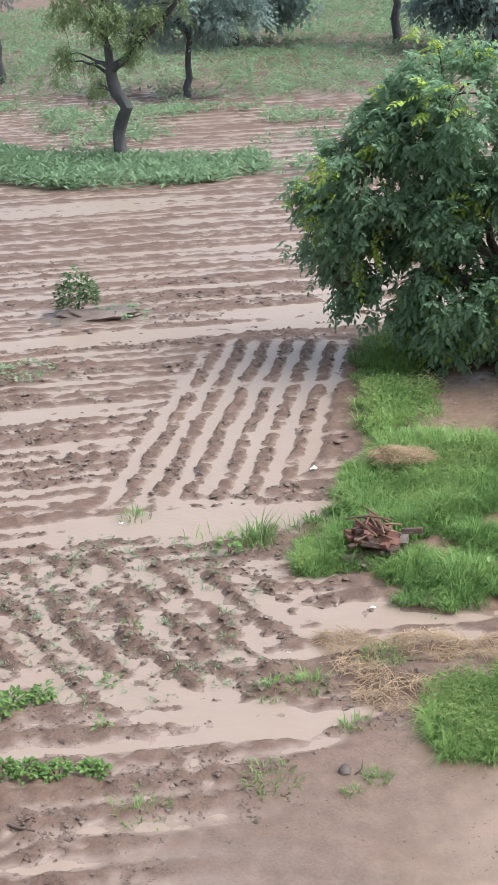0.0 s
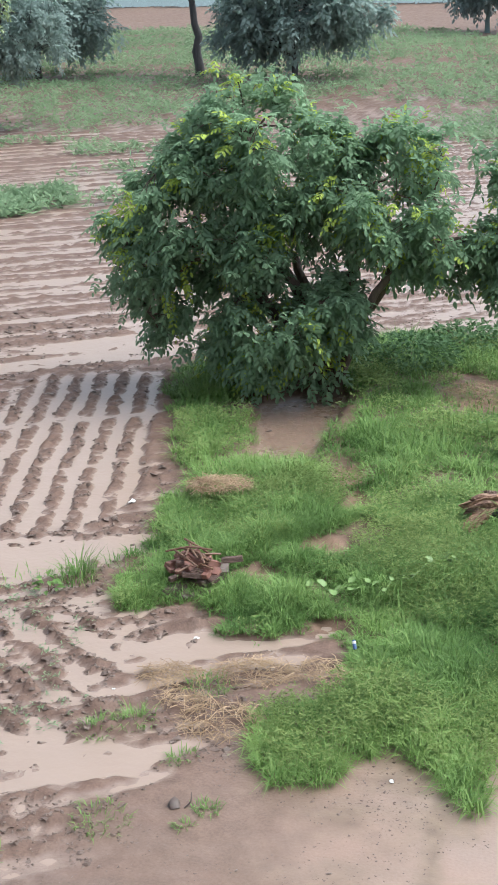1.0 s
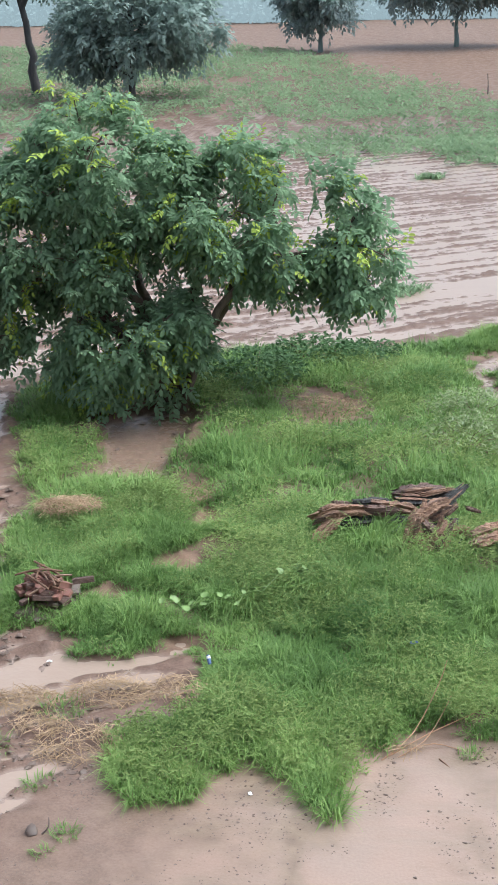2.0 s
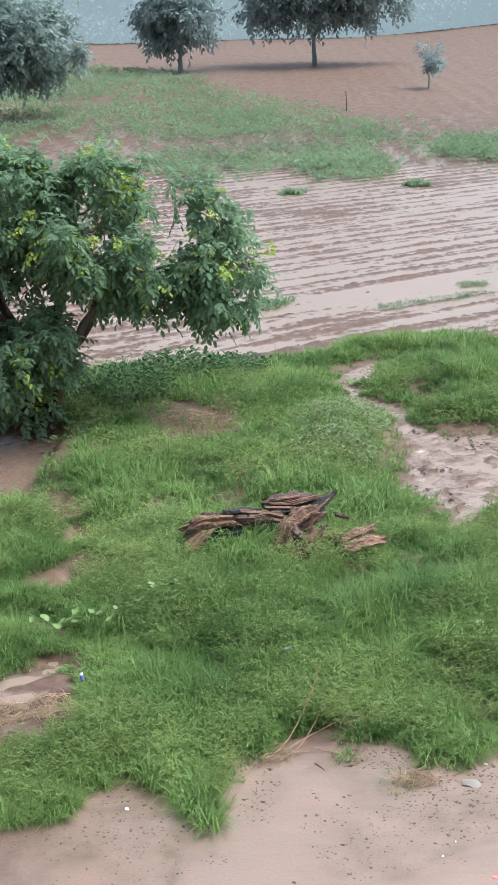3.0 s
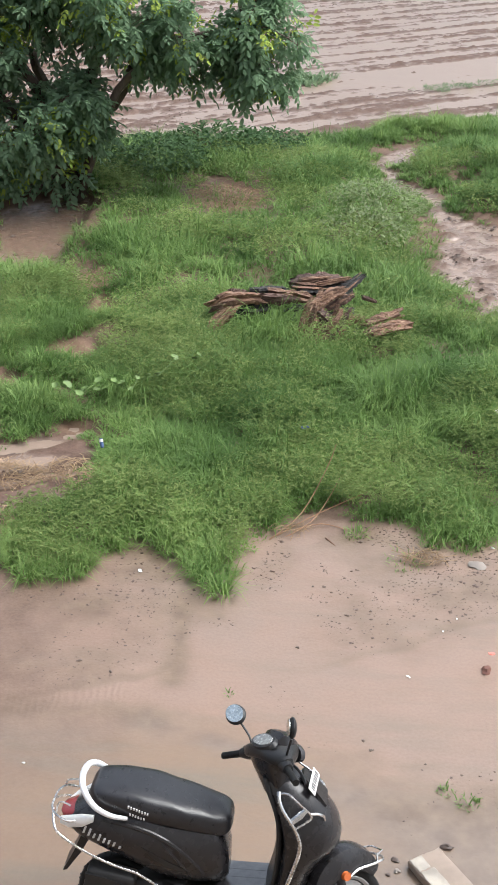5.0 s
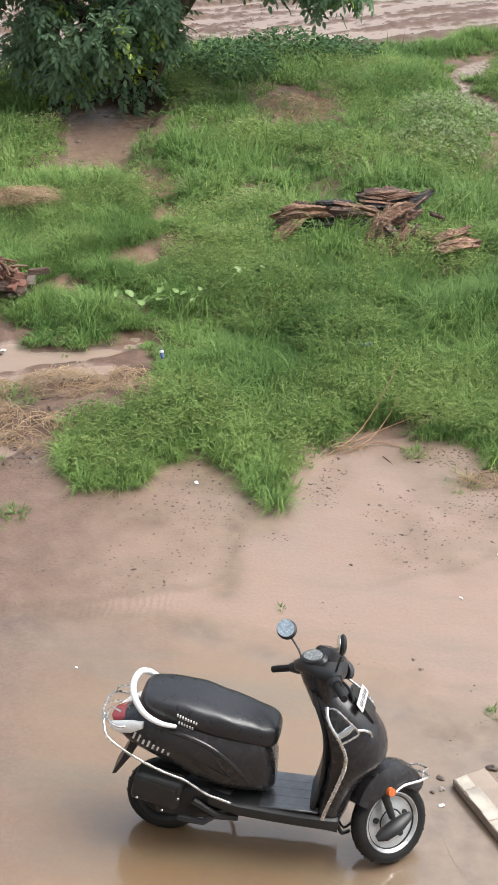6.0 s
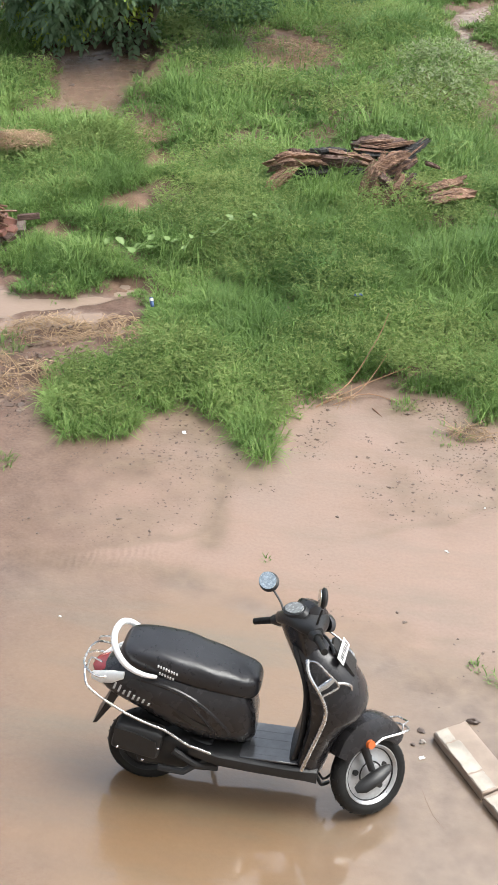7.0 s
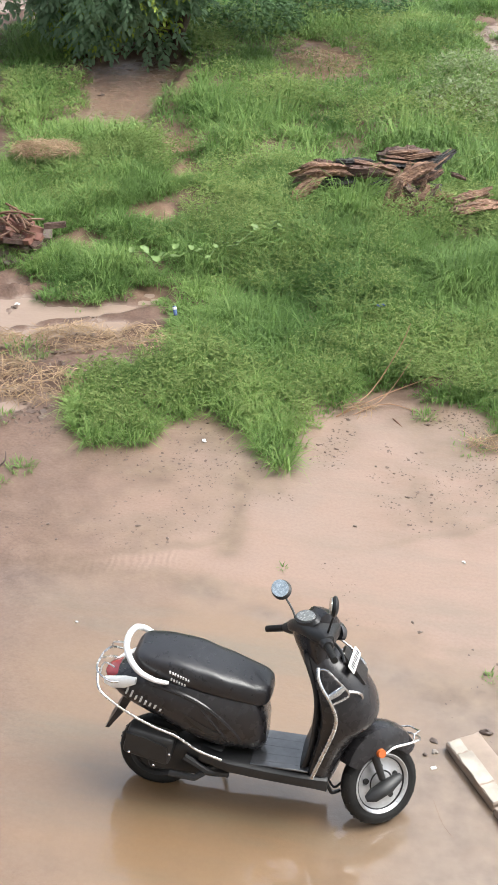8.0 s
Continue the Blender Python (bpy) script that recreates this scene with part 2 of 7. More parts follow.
def densify(rows, times=3):
    """Smooth more rows in between (Catmull-Rom)."""
    rows = np.array(rows, float)
    out = []
    for k in range(len(rows) - 1):
        p0, p1, p2, p3 = rows[max(k - 1, 0)], rows[k], rows[k + 1], rows[min(k + 2, len(rows) - 1)]
        for m in range(times):
            t = m / times
            out.append(0.5 * (2 * p1 + (p2 - p0) * t + (2 * p0 - 5 * p1 + 4 * p2 - p3) * t * t + (3 * p1 - p0 - 3 * p2 + p3) * t ** 3))
    out.append(rows[-1])
    return out


def blades(x, y, z, length, width, way, rise, drop, tint):
    """Grass blades that rise towards 'way' at the angle rise and bend over to the angle drop: a quad and a tip triangle each."""
    n = len(x)
    dx, dy = np.cos(way), np.sin(way)
    base = np.stack([x, y, z], -1)
    side = np.stack([-dy, dx, np.zeros(n)], -1) * width[:, None] * 0.5
    fwd = np.stack([dx, dy, np.zeros(n)], -1)
    up = np.array([0, 0, 1.0])
    mid = base + fwd * (length * 0.5 * np.cos(rise))[:, None] + up * (length * 0.5 * np.sin(rise))[:, None]
    tip = mid + fwd * (length * 0.5 * np.cos(drop))[:, None] + up * (length * 0.5 * np.sin(drop))[:, None]
    v = np.stack([base - side, base + side, mid + side * 0.85, mid - side * 0.85, tip], 1).reshape(-1, 3)
    i = np.arange(n)[:, None] * 5
    return v, i + [[0, 1, 2, 3]], i + [[3, 2, 4]], np.repeat(tint, 5)


def ovate(at, way, up, length, width, tint):
    """Rounded folded leaflets: six corners, two quads each."""
    way = way / np.linalg.norm(way, axis=1, keepdims=True)
    side = np.cross(way, up)
    side = side / np.maximum(np.linalg.norm(side, axis=1, keepdims=True), 1e-6)
    nor = np.cross(side, way)
    L, W = length[:, None], width[:, None]
    lo, hi = at + way * L * 0.3 + nor * W * 0.12, at + way * L * 0.72 + nor * W * 0.10
    v = np.stack([at, lo + side * W * 0.46, hi + side * W * 0.42, at + way * L - nor * L * 0.10, hi - side * W * 0.42, lo - side * W * 0.46], 1)
    i = np.arange(len(at))[:, None] * 6
    return v.reshape(-1, 3), i + [[0, 1, 2, 3]], i + [[0, 3, 4, 5]], np.repeat(tint, 6)


def leaves(at, way, up, length, width, tint):
    """Folded pointed leaves: four corners and a midrib, two quads each."""
    way = way / np.linalg.norm(way, axis=1, keepdims=True)
    side = np.cross(way, up)
    side = side / np.maximum(np.linalg.norm(side, axis=1, keepdims=True), 1e-6)
    nor = np.cross(side, way)
    L, W = length[:, None], width[:, None]
    mid = at + way * L * 0.45
    v = np.stack([at, mid + side * W * 0.5 + nor * W * 0.16, at + way * L - nor * L * 0.12, mid - side * W * 0.5 + nor * W * 0.16], 1)
    i = np.arange(len(at))[:, None] * 4
    return v.reshape(-1, 3), i + [[0, 1, 2]], i + [[0, 2, 3]], np.repeat(tint, 4)


# ---- the lie of the land ----
WEST_EDGE = [(-2.4, 20.8), (-4.2, 20.2), (-6.15, 18.1), (-5.7, 16.6), (-5.3, 15.5), (-4.75, 14.1), (-4.45, 13.6), (-4.57, 12.9), (-4.3, 11.95),
             (-4.42, 11.5), (-4.33, 10.8), (-4.08, 10.15), (-3.85, 10.3), (-3.42, 10.5), (-3.2, 10.35), (-3.05, 9.95), (-2.6, 9.92), (-2.42, 10.25),
             (-2.05, 10.15), (-1.83, 9.87), (-1.84, 9.44), (-2.0, 9.12), (-2.3, 8.92), (-2.47, 8.72), (-2.3, 8.3)]
SOUTH_EDGE = [(-2.16, 7.97), (-1.95, 7.82), (-1.72, 7.87), (-1.5, 7.92), (-1.38, 8.28), (-1.25, 8.52), (-1.07, 8.35), (-0.88, 8.12), (-0.64, 7.76),
              (-0.52, 7.88), (-0.44, 8.28), (-0.28, 8.75), (-0.08, 9.02), (0.1, 9.08), (0.27, 8.9), (0.7, 8.95), (0.82, 8.86), (1.18, 8.72), (1.44, 8.8), (1.79, 8.86), (4, 9.2), (7, 9.6)]
NORTH_EDGE = [(8, 16), (6.5, 19.5), (3.86, 21.4), (3.06, 21.8), (2.47, 22.5), (1.7, 22.6), (0.91, 22.2), (0.33, 21.65), (-0.58, 21.1), (-1.6, 20.95)]
MEADOW = WEST_EDGE + SOUTH_EDGE + NORTH_EDGE
MUD_HOLE = [(0.36, 19.5), (0.57, 20.1), (0.94, 20.6), (1.22, 20.75), (1.09, 19.9), (0.78, 19.4), (0.85, 18.65), (1.45, 18.2), (1.48, 17.5), (1.77, 16.95), (2.0, 16.8),
            (2.6, 16.9), (3.13, 17.0), (4.2, 17.0), (4.0, 14.9), (2.73, 14.55), (2.17, 14.3), (1.97, 13.9), (1.88, 13.35), (1.54, 13.3), (1.6, 13.95), (1.5, 14.2),
            (1.12, 14.7), (1.3, 16.2), (1.17, 17.4), (0.62, 18.2), (0.6, 19.1)]
TREE_HOLE = [(-4.3, 16.1), (-3.87, 14.5), (-3.5, 14.3), (-3.08, 14.25), (-3.2, 15.6), (-3.05, 16.6), (-3.3, 17.2), (-3.9, 17.2), (-4.35, 16.6)]
# bare spots among the grass: place and half widths
BARE = [(-1.46, 16.85, 0.52, 0.78), (-2.6, 13.65, 0.24, 0.42), (-2.34, 12.9, 0.18, 0.36), (-2.47, 11.82, 0.31, 0.22), (-2.4, 9.4, 0.55, 0.33), (-3.5, 10.05, 0.35, 0.28),
        (-2.16, 10.37, 0.16, 0.13), (-2.7, 8.6, 0.35, 0.3), (-1.75, 8.6, 0.12, 0.08), (0.1, 9.0, 0.2, 0.12), (-2.94, 11.15, 0.2, 0.18), (3.05, 18.9, 0.28, 0.35)]
COMB = [(-6.7, 11.0), (-7.5, 14.2), (-8.1, 17.5), (-5.5, 18.1), (-5.35, 15.2), (-4.75, 13.1), (-5.1, 12.0)]
CHURNED = [(-7.2, 7.4), (-6.6, 9.9), (-5.5, 10.2), (-4.3, 10.4), (-3.65, 9.6), (-3.7, 8.5), (-4.4, 7.5)]
# shallow basins that hold water: place, half lengths along and across, turn in degrees, depth
BASINS = [(-5.3, 11.25, 1.5, 0.38, 30, 0.07), (-8.9, 13.4, 1.1, 0.3, 38, 0.06), (-3.75, 7.95, 0.8, 0.3, 5, 0.06),
          (-3.35, 9.75, 0.45, 0.3, 30, 0.05), (-2.9, 9.95, 0.35, 0.13, 0, 0.06), (-9.6, 16.9, 2.2, 0.3, 34, 0.06), (2.0, 26.6, 3.6, 0.7, 27, 0.07),
          (6.5, 28.6, 3.0, 1.1, 28, 0.08), (-6.9, 19.5, 1.6, 0.6, 34, 0.06), (-4.0, 10.9, 0.2, 0.9, 10, 0.06), (-7.2, 22.5, 0.5, 2.5, 0, 0.05),
          (-15.5, 26.5, 3.5, 0.8, 40, 0.05), (-4.8, 7.9, 0.5, 0.2, 10, 0.04)]
WEST_BANK = [(-4.0, -2.1, -1.88, -1.66, -1.43, -1.2, -0.92, -0.76), (6.0, 6.44, 6.53, 6.63, 6.71, 6.78, 6.91, 7.15)]
STREAM = [(-2.6, -2.13, -1.8, -1.45, -1.09, -0.71, -0.26, 0.2, 0.57, 0.95), (6.1, 6.35, 6.48, 6.52, 6.54, 6.42, 6.19, 6.01, 5.84, 5.69)]
EAST_BANK = [(-0.6, -0.21, 0.25, 0.5, 0.75, 0.97, 2.0), (6.72, 6.9, 7.18, 7.31, 7.41, 7.66, 8.0)]


def far_rise(x, y):
    d = np.maximum(y - 48, 0)
    rise = np.minimum(0.042 * d * d / (d + 8), 0.042 * 86 * 86 / 94)
    return rise + 1.2 * smooth(4, 24, x) * smooth(80, 132, y)


def land(x, y):
    """Height of the ground, how far inside the grass, and the shares of sand and bare earth."""
    x, y = np.asarray(x, float), np.asarray(y, float)
    wx = x + 0.07 * fbm(x, y, 0.5, 3, 5)
    wy = y + 0.09 * fbm(x, y, 0.5, 3, 9)
    grass = inside(wx, wy, MEADOW)
    hole = np.maximum(inside(wx, wy, MUD_HOLE), inside(wx, wy, TREE_HOLE))
    spot = np.full(x.shape, -1.0)
    for cx, cy, rx, ry in BARE:
        spot = np.maximum(spot, 1 - np.hypot((wx - cx) / rx, (wy - cy) / ry))
    # ploughed field: rows along one way, comb tracks and a churned corner
    a = radians(33) - 0.006 * (x + 4)
    p = (y * np.cos(a) - x * np.sin(a)) + 0.10 * fbm(x, y, 1.6, 2, 3)
    q = x * np.cos(a) + y * np.sin(a)
    rows = 0.5 + 0.38 * np.sin(2 * np.pi * p / 0.34) + 0.26 * np.sin(2 * np.pi * p / 1.27 + 1.0) + 0.45 * fbm(q / 1.6, p * 2.4, 0.6, 3, 23)
    wide = 0.5 + 0.30 * np.sin(2 * np.pi * p / 0.98 + 0.5 * fbm(q / 3, p, 2.0, 2, 25)) + 0.24 * np.sin(2 * np.pi * p / 0.44 + 0.7) + 0.36 * fbm(q / 5.0, p * 2.6, 0.6, 3, 27)
    # behind the meadow the rows run steeper, straighter and sharper
    p2 = (y - 27) * math.cos(radians(37)) - (x - 1) * math.sin(radians(37)) + 0.05 * fbm(x, y, 2.2, 2, 29)
    q2 = (x - 1) * math.cos(radians(37)) + (y - 27) * math.sin(radians(37))
    back = 0.42 + 0.34 * np.sin(2 * np.pi * p2 / 0.74 + 0.6 * fbm(q2 / 4, p2, 1.5, 2, 37)) + 0.22 * np.sin(2 * np.pi * p2 / 0.31 + 0.7) + 0.60 * fbm(q2 / 3.2, p2 * 2.2, 0.7, 3, 39) + 0.30 * fbm(q2 / 2.0, p2, 0.16, 2, 43)
    kr = smooth(-4.0, -2.0, x) * smooth(19, 21, y)
    wide = wide + (back - wide) * kr
    rows = np.clip(rows + (wide - rows) * smooth(14, 20, y), 0, 1.2)
    b = radians(104.5)
    pb = -x * np.sin(b) + y * np.cos(b) + 0.03 * fbm(x, y, 0.5, 2, 31) + 0.035 * fbm(x, y, 0.13, 2, 33)
    comb = smooth(0.20, 0.85, 0.5 + 0.5 * np.sin(2 * np.pi * pb / 0.325) + 0.22 * fbm(x, y, 0.2, 2, 35)) * (1 - 0.85 * np.exp(-((y - 15.5 - 0.55 * (x + 6.6)) / 0.17) ** 2))
    c = radians(-37)
    pc = -x * np.sin(c) + y * np.cos(c) + 0.10 * fbm(x, y, 0.6, 2, 41)
    churn = smooth(0.35, 0.95, 0.45 + 0.40 * np.sin(2 * np.pi * pc / 0.36) + 0.62 * fbm(x, y, 0.42, 3, 45) + 0.3 * fbm(x, y, 0.11, 2, 47))
    kb = smooth(-0.15, 0.25, inside(wx, wy, COMB))
    kc = smooth(-0.3, 0.4, inside(wx, wy, CHURNED))
    shape = rows * (1 - kb) * (1 - kc) + 1.0 * comb * kb * (1 - kc) + churn * kc
    yard = smooth(0, 1, (9.8 - y) / 1.3 + 0.5 * fbm(x, y, 0.9, 3, 51)) * smooth(-3.7, -2.1, x + 0.5 * fbm(x, y, 0.8, 3, 55) + 0.35 * (7.0 - y))
    lumps = 0.9 * fbm(x, y, 0.30, 3, 61) + 1.15 * fbm(x, y, 0.12, 2, 65) + 0.6 * fbm(x, y, 0.075, 1, 67)
    lumps = lumps + 0.75 * value(x / 0.052, y / 0.052, 69)
    clod = np.maximum(fbm(x, y, 0.13, 2, 71) - 0.25, 0)
    torn = 0.45 * fbm(x, y, 0.22, 2, 73) + 0.8 * fbm(x, y, 0.11, 2, 75) + 0.55 * value(x / 0.06, y / 0.06, 77)
    wet = fbm(x, y, 2.6, 3, 81)
    fade = 1 - smooth(48, 80, y)
    field = -0.011 + 0.003 * kc - 0.008 * smooth(19, 27, y) * (1 - 0.9 * kr) + 0.003 * (1 - smooth(6.9, 7.7, y)) + 0.010 * np.exp(-((x + 2.7) / 0.75) ** 2 - ((y - 9.1) / 0.6) ** 2) + 0.012 * np.exp(-((grass + 0.10) / 0.20) ** 2)
    field = field + (0.054 + 0.014 * smooth(18, 26, y) * (1 - 2.0 * kr)) * shape * (0.8 + (0.75 + 0.4 * kc) * (1 - 0.35 * kr) * torn * fade) + 0.016 * wet + fade * ((0.008 + 0.010 * kc) * lumps + 0.06 * clod * shape)
    for cx, cy, la, lb, turn, deep in BASINS:
        ca, sa = math.cos(radians(turn)), math.sin(radians(turn))
        u, v = ((x - cx) * ca + (y - cy) * sa) / la, (-(x - cx) * sa + (y - cy) * ca) / lb
        field = field - deep * np.exp(-((u * u + v * v) ** 1.5)) * (0.8 + 0.5 * lumps)
    run = 6.32 - 0.42 * smooth(-0.5, 1.1, x) + 0.10 * fbm(x, y, 0.8, 3, 131)
    rough = smooth(0.1, 0.5, fbm(x, y, 1.1, 3, 161) + 0.9 * np.exp(-((x - 0.7) ** 2 + (y - 7.6) ** 2) / 0.3) + 0.7 * np.exp(-((x + 2.3) ** 2 + (y - 7.1) ** 2) / 0.25))
    flat = 0.009 + 0.012 * smooth(-0.25, 0.5, y - run) + (0.0015 + 0.003 * smooth(0, 0.6, y - run)) * fbm(x, y, 1.2, 3, 101) + smooth(-0.1, 0.5, y - run) * (0.003 + 0.012 * rough) * fbm(x, y, 0.22, 3, 111)
    edge = y - run + 0.32 * fbm(x * 0.45, y * 1.6, 0.55, 3, 171) + 0.10 * fbm(x, y, 0.16, 2, 175)
    film = (1 - 0.94 * smooth(-0.35, 0.35, edge)) * (1 - 0.2 * smooth(0.0, 0.8, x))
    # two low banks of rough grey mud, either side of the smooth sand fan below the drain
    west = y - np.interp(x, WEST_BANK[0], WEST_BANK[1]) + 0.04 * fbm(x, y, 0.25, 3, 191)
    east = y - np.interp(x, EAST_BANK[0], EAST_BANK[1]) + 0.05 * fbm(x, y, 0.25, 3, 193)
    on_west, on_east = 1 - smooth(-1.0, -0.72, x), smooth(-0.1, 0.45, x)
    shelf = np.maximum(smooth(-0.02, 0.05, west) * on_west, smooth(-0.02, 0.10, east) * on_east)
    lip = np.maximum(np.exp(-(west / 0.035) ** 2) * on_west, np.exp(-(east / 0.045) ** 2) * on_east)
    ripple = smooth(-0.24, -0.14, west) * (1 - smooth(-0.06, 0.0, west)) * smooth(-1.85, -1.65, x) * (1 - smooth(-1.15, -0.95, x))
    flat = flat + 0.007 * shelf + 0.006 * shelf * fbm(x, y, 0.16, 3, 195) - 0.003 * lip
    along = np.clip((7.8 - y) / 1.05, 0, 1)
    drain = np.exp(-((x + 0.86 - 0.13 * along + 0.22 * np.clip(along - 0.62, 0, 1) + 0.05 * fbm(x, y, 0.3, 2, 141)) / (0.045 + 0.06 * along)) ** 2) * smooth(6.7, 6.9, y) * (1 - smooth(7.75, 8.0, y))
    flat = flat - 0.004 * drain
    silt = np.clip(shelf * (0.30 + 0.6 * fbm(x, y, 0.35, 3, 197)) + 0.55 * lip + 0.6 * np.exp(-((grass + 0.14) / 0.16) ** 2) * (0.35 + 1.3 * fbm(x, y, 0.22, 3, 181)) + 0.28 * rough * smooth(0.0, 0.4, y - run) * (0.4 + fbm(x, y, 0.15, 2, 185)) + 1.0 * drain + 0.95 * np.exp(-((y - np.interp(x, STREAM[0], STREAM[1]) + 0.05 * fbm(x, y, 0.4, 2, 153)) / 0.11) ** 2) * (0.55 + 1.1 * fbm(x * 0.7, y * 1.6, 0.25, 3, 155)) + 0.95 * smooth(-0.2, 0.6, x) * (1 - smooth(5.6, 6.2, y)) * (0.85 + 0.8 * fbm(x, y, 0.4, 3, 157)) + (0.55 + 0.45 * smooth(-0.3, 0.9, x)) * np.exp(-((edge - 0.05) / 0.17) ** 2) * (0.5 + 1.3 * fbm(x * 0.6, y * 1.5, 0.3, 3, 151)), 0, 1)
    z = field * (1 - yard) + flat * yard
    g = smooth(-0.12, 0.45, grass)
    hump = 0.05 + 0.17 * smooth(0.2, 2.6, grass) + (0.05 * fbm(x, y, 1.3, 3, 121) + 0.045 * fbm(x, y, 0.55, 2, 125)) * smooth(0.1, 1, grass)
    hump = hump + 0.16 * np.exp(-((x - 2.1) / 1.4) ** 2 - ((y - 21.3) / 0.9) ** 2)
    hump = hump * (0.22 + 0.78 * smooth(0.0, 1.0, -inside(wx, wy, MUD_HOLE)))
    z = z * (1 - g) + (hump + 0.02 * lumps) * g
    kh = smooth(-0.14, 0.16, hole)
    z = z * (1 - kh) + (0.006 + 0.014 * wet + 0.026 * lumps + 0.10 * clod + 0.05 * smooth(2.3, 3.2, x)) * kh
    kt = smooth(-0.05, 0.2, inside(wx, wy, TREE_HOLE))
    z = z * (1 - kt) + (0.008 + 0.004 * fbm(x, y, 0.5, 2, 127)) * kt
    ks = smooth(-0.1, 0.35, spot)
    z = z - 0.05 * ks * g
    bare = np.clip(np.maximum(ks, 0.65 * kt) * g + 0.3 * g * (1 - kh), 0, 1)
    far = smooth(56, 80, y) * 0.4
    return z + far_rise(x, y) + 0.04 * (1 - fade), grass, hole, spot, np.clip(yard, 0, 1), np.maximum(bare, far), (silt * yard, film * yard * smooth(-4.2, -2.8, x) * smooth(1.0, 3.4, y), 0.5 * ripple * yard, shelf * yard)


def steps(*runs):
    out = []
    for a, b, s in runs:
        out.append(np.arange(a, b - 1e-6, s))
    return np.concatenate(out)


def spread(a, b, n, grow):
    """n steps from a to b, each longer than the last."""
    k = np.cumsum(grow ** np.arange(n))
    return a + (b - a) * k / k[-1]


gx = np.concatenate([spread(-34, -1500, 22, 1.32)[::-1], steps((-34, -12, 0.16), (-12, -8, 0.09), (-8, -3.2, 0.036), (-3.2, 4.2, 0.06), (4.2, 11, 0.12)), spread(11, 1500, 24, 1.3)])
gy = np.concatenate([spread(3.6, -600, 16, 1.5)[::-1], steps((3.6, 12, 0.04), (12, 18, 0.046), (18, 32, 0.072), (32, 50, 0.11), (50, 140, 0.9)), spread(140, 2500, 22, 1.3)])
GX, GY = np.meshgrid(gx, gy)
GZ, GRASSY, HOLE, SPOT, SAND, BARE_SHARE, SILT = land(GX.ravel(), GY.ravel())
nx, ny = len(gx), len(gy)
LOW_END = 1 - smooth(7.3, 7.9, GY.ravel())
i0 = (np.arange(ny - 1)[:, None] * nx + np.arange(nx - 1)[None]).ravel()
ground = new("ground", mesh("ground", np.stack([GX.ravel(), GY.ravel(), GZ], -1), [np.stack([i0, i0 + 1, i0 + nx + 1, i0 + nx], -1)], MUD,
                            {"sand": SAND * (0.3 + 0.7 * smooth(-2.3, -0.9, GX.ravel() + 0.5 * fbm(GX.ravel(), GY.ravel(), 0.7, 3, 57))), "bare": BARE_SHARE, "silt": SILT[0], "slick": (1 - smooth(-0.001 + 0.012 * (HOLE > 0.05) + 0.004 * LOW_END, 0.014 + 0.03 * (HOLE > 0.05) + 0.010 * LOW_END, GZ - far_rise(GX.ravel(), GY.ravel()))) * (1 - smooth(-0.05, 0.1, GRASSY) * (HOLE < 0.05)) * (1 - SAND) * (1 - 0.6 * smooth(40, 60, GY.ravel())), "ripple": SILT[2], "film": SILT[1] * (1 - smooth(-0.05, 0.1, GRASSY))}))
tagged(ground, "rain-soaked brown clay ground, ploughed into rows beside a washed sandy yard", "ground", kind="structure")
wx_, wy_ = np.linspace(-60, 40, 41), np.linspace(-40, 50, 41)
WX, WY = np.meshgrid(wx_, wy_)
j0 = (np.arange(40)[:, None] * 41 + np.arange(40)[None]).ravel()
water = new("water", mesh("water", np.stack([WX.ravel(), WY.ravel(), np.zeros(WX.size)], -1), [np.stack([j0, j0 + 1, j0 + 42, j0 + 41], -1)], WATER))
tagged(water, "shallow muddy rainwater standing in puddles and furrows", "water", kind="structure")


def height_at(x, y):
    return float(land(np.array([x]), np.array([y]))[0][0])


# the house that the view is from: a plain plastered wall behind, which closes the yard and hides half of the sky
bm = bmesh.new()
bmesh.ops.create_cube(bm, size=1, matrix=Matrix.Translation((0, -1.15, 4.5)) @ Matrix.Diagonal((26, 0.3, 9.2, 1)))
house = part("wall_south", bm, plain("wall_plaster", (0.55, 0.52, 0.47), 0.8, 0, 6, 0.12, 0.2), None)
tagged(house, "plain pale plastered house wall", "wall", kind="structure")


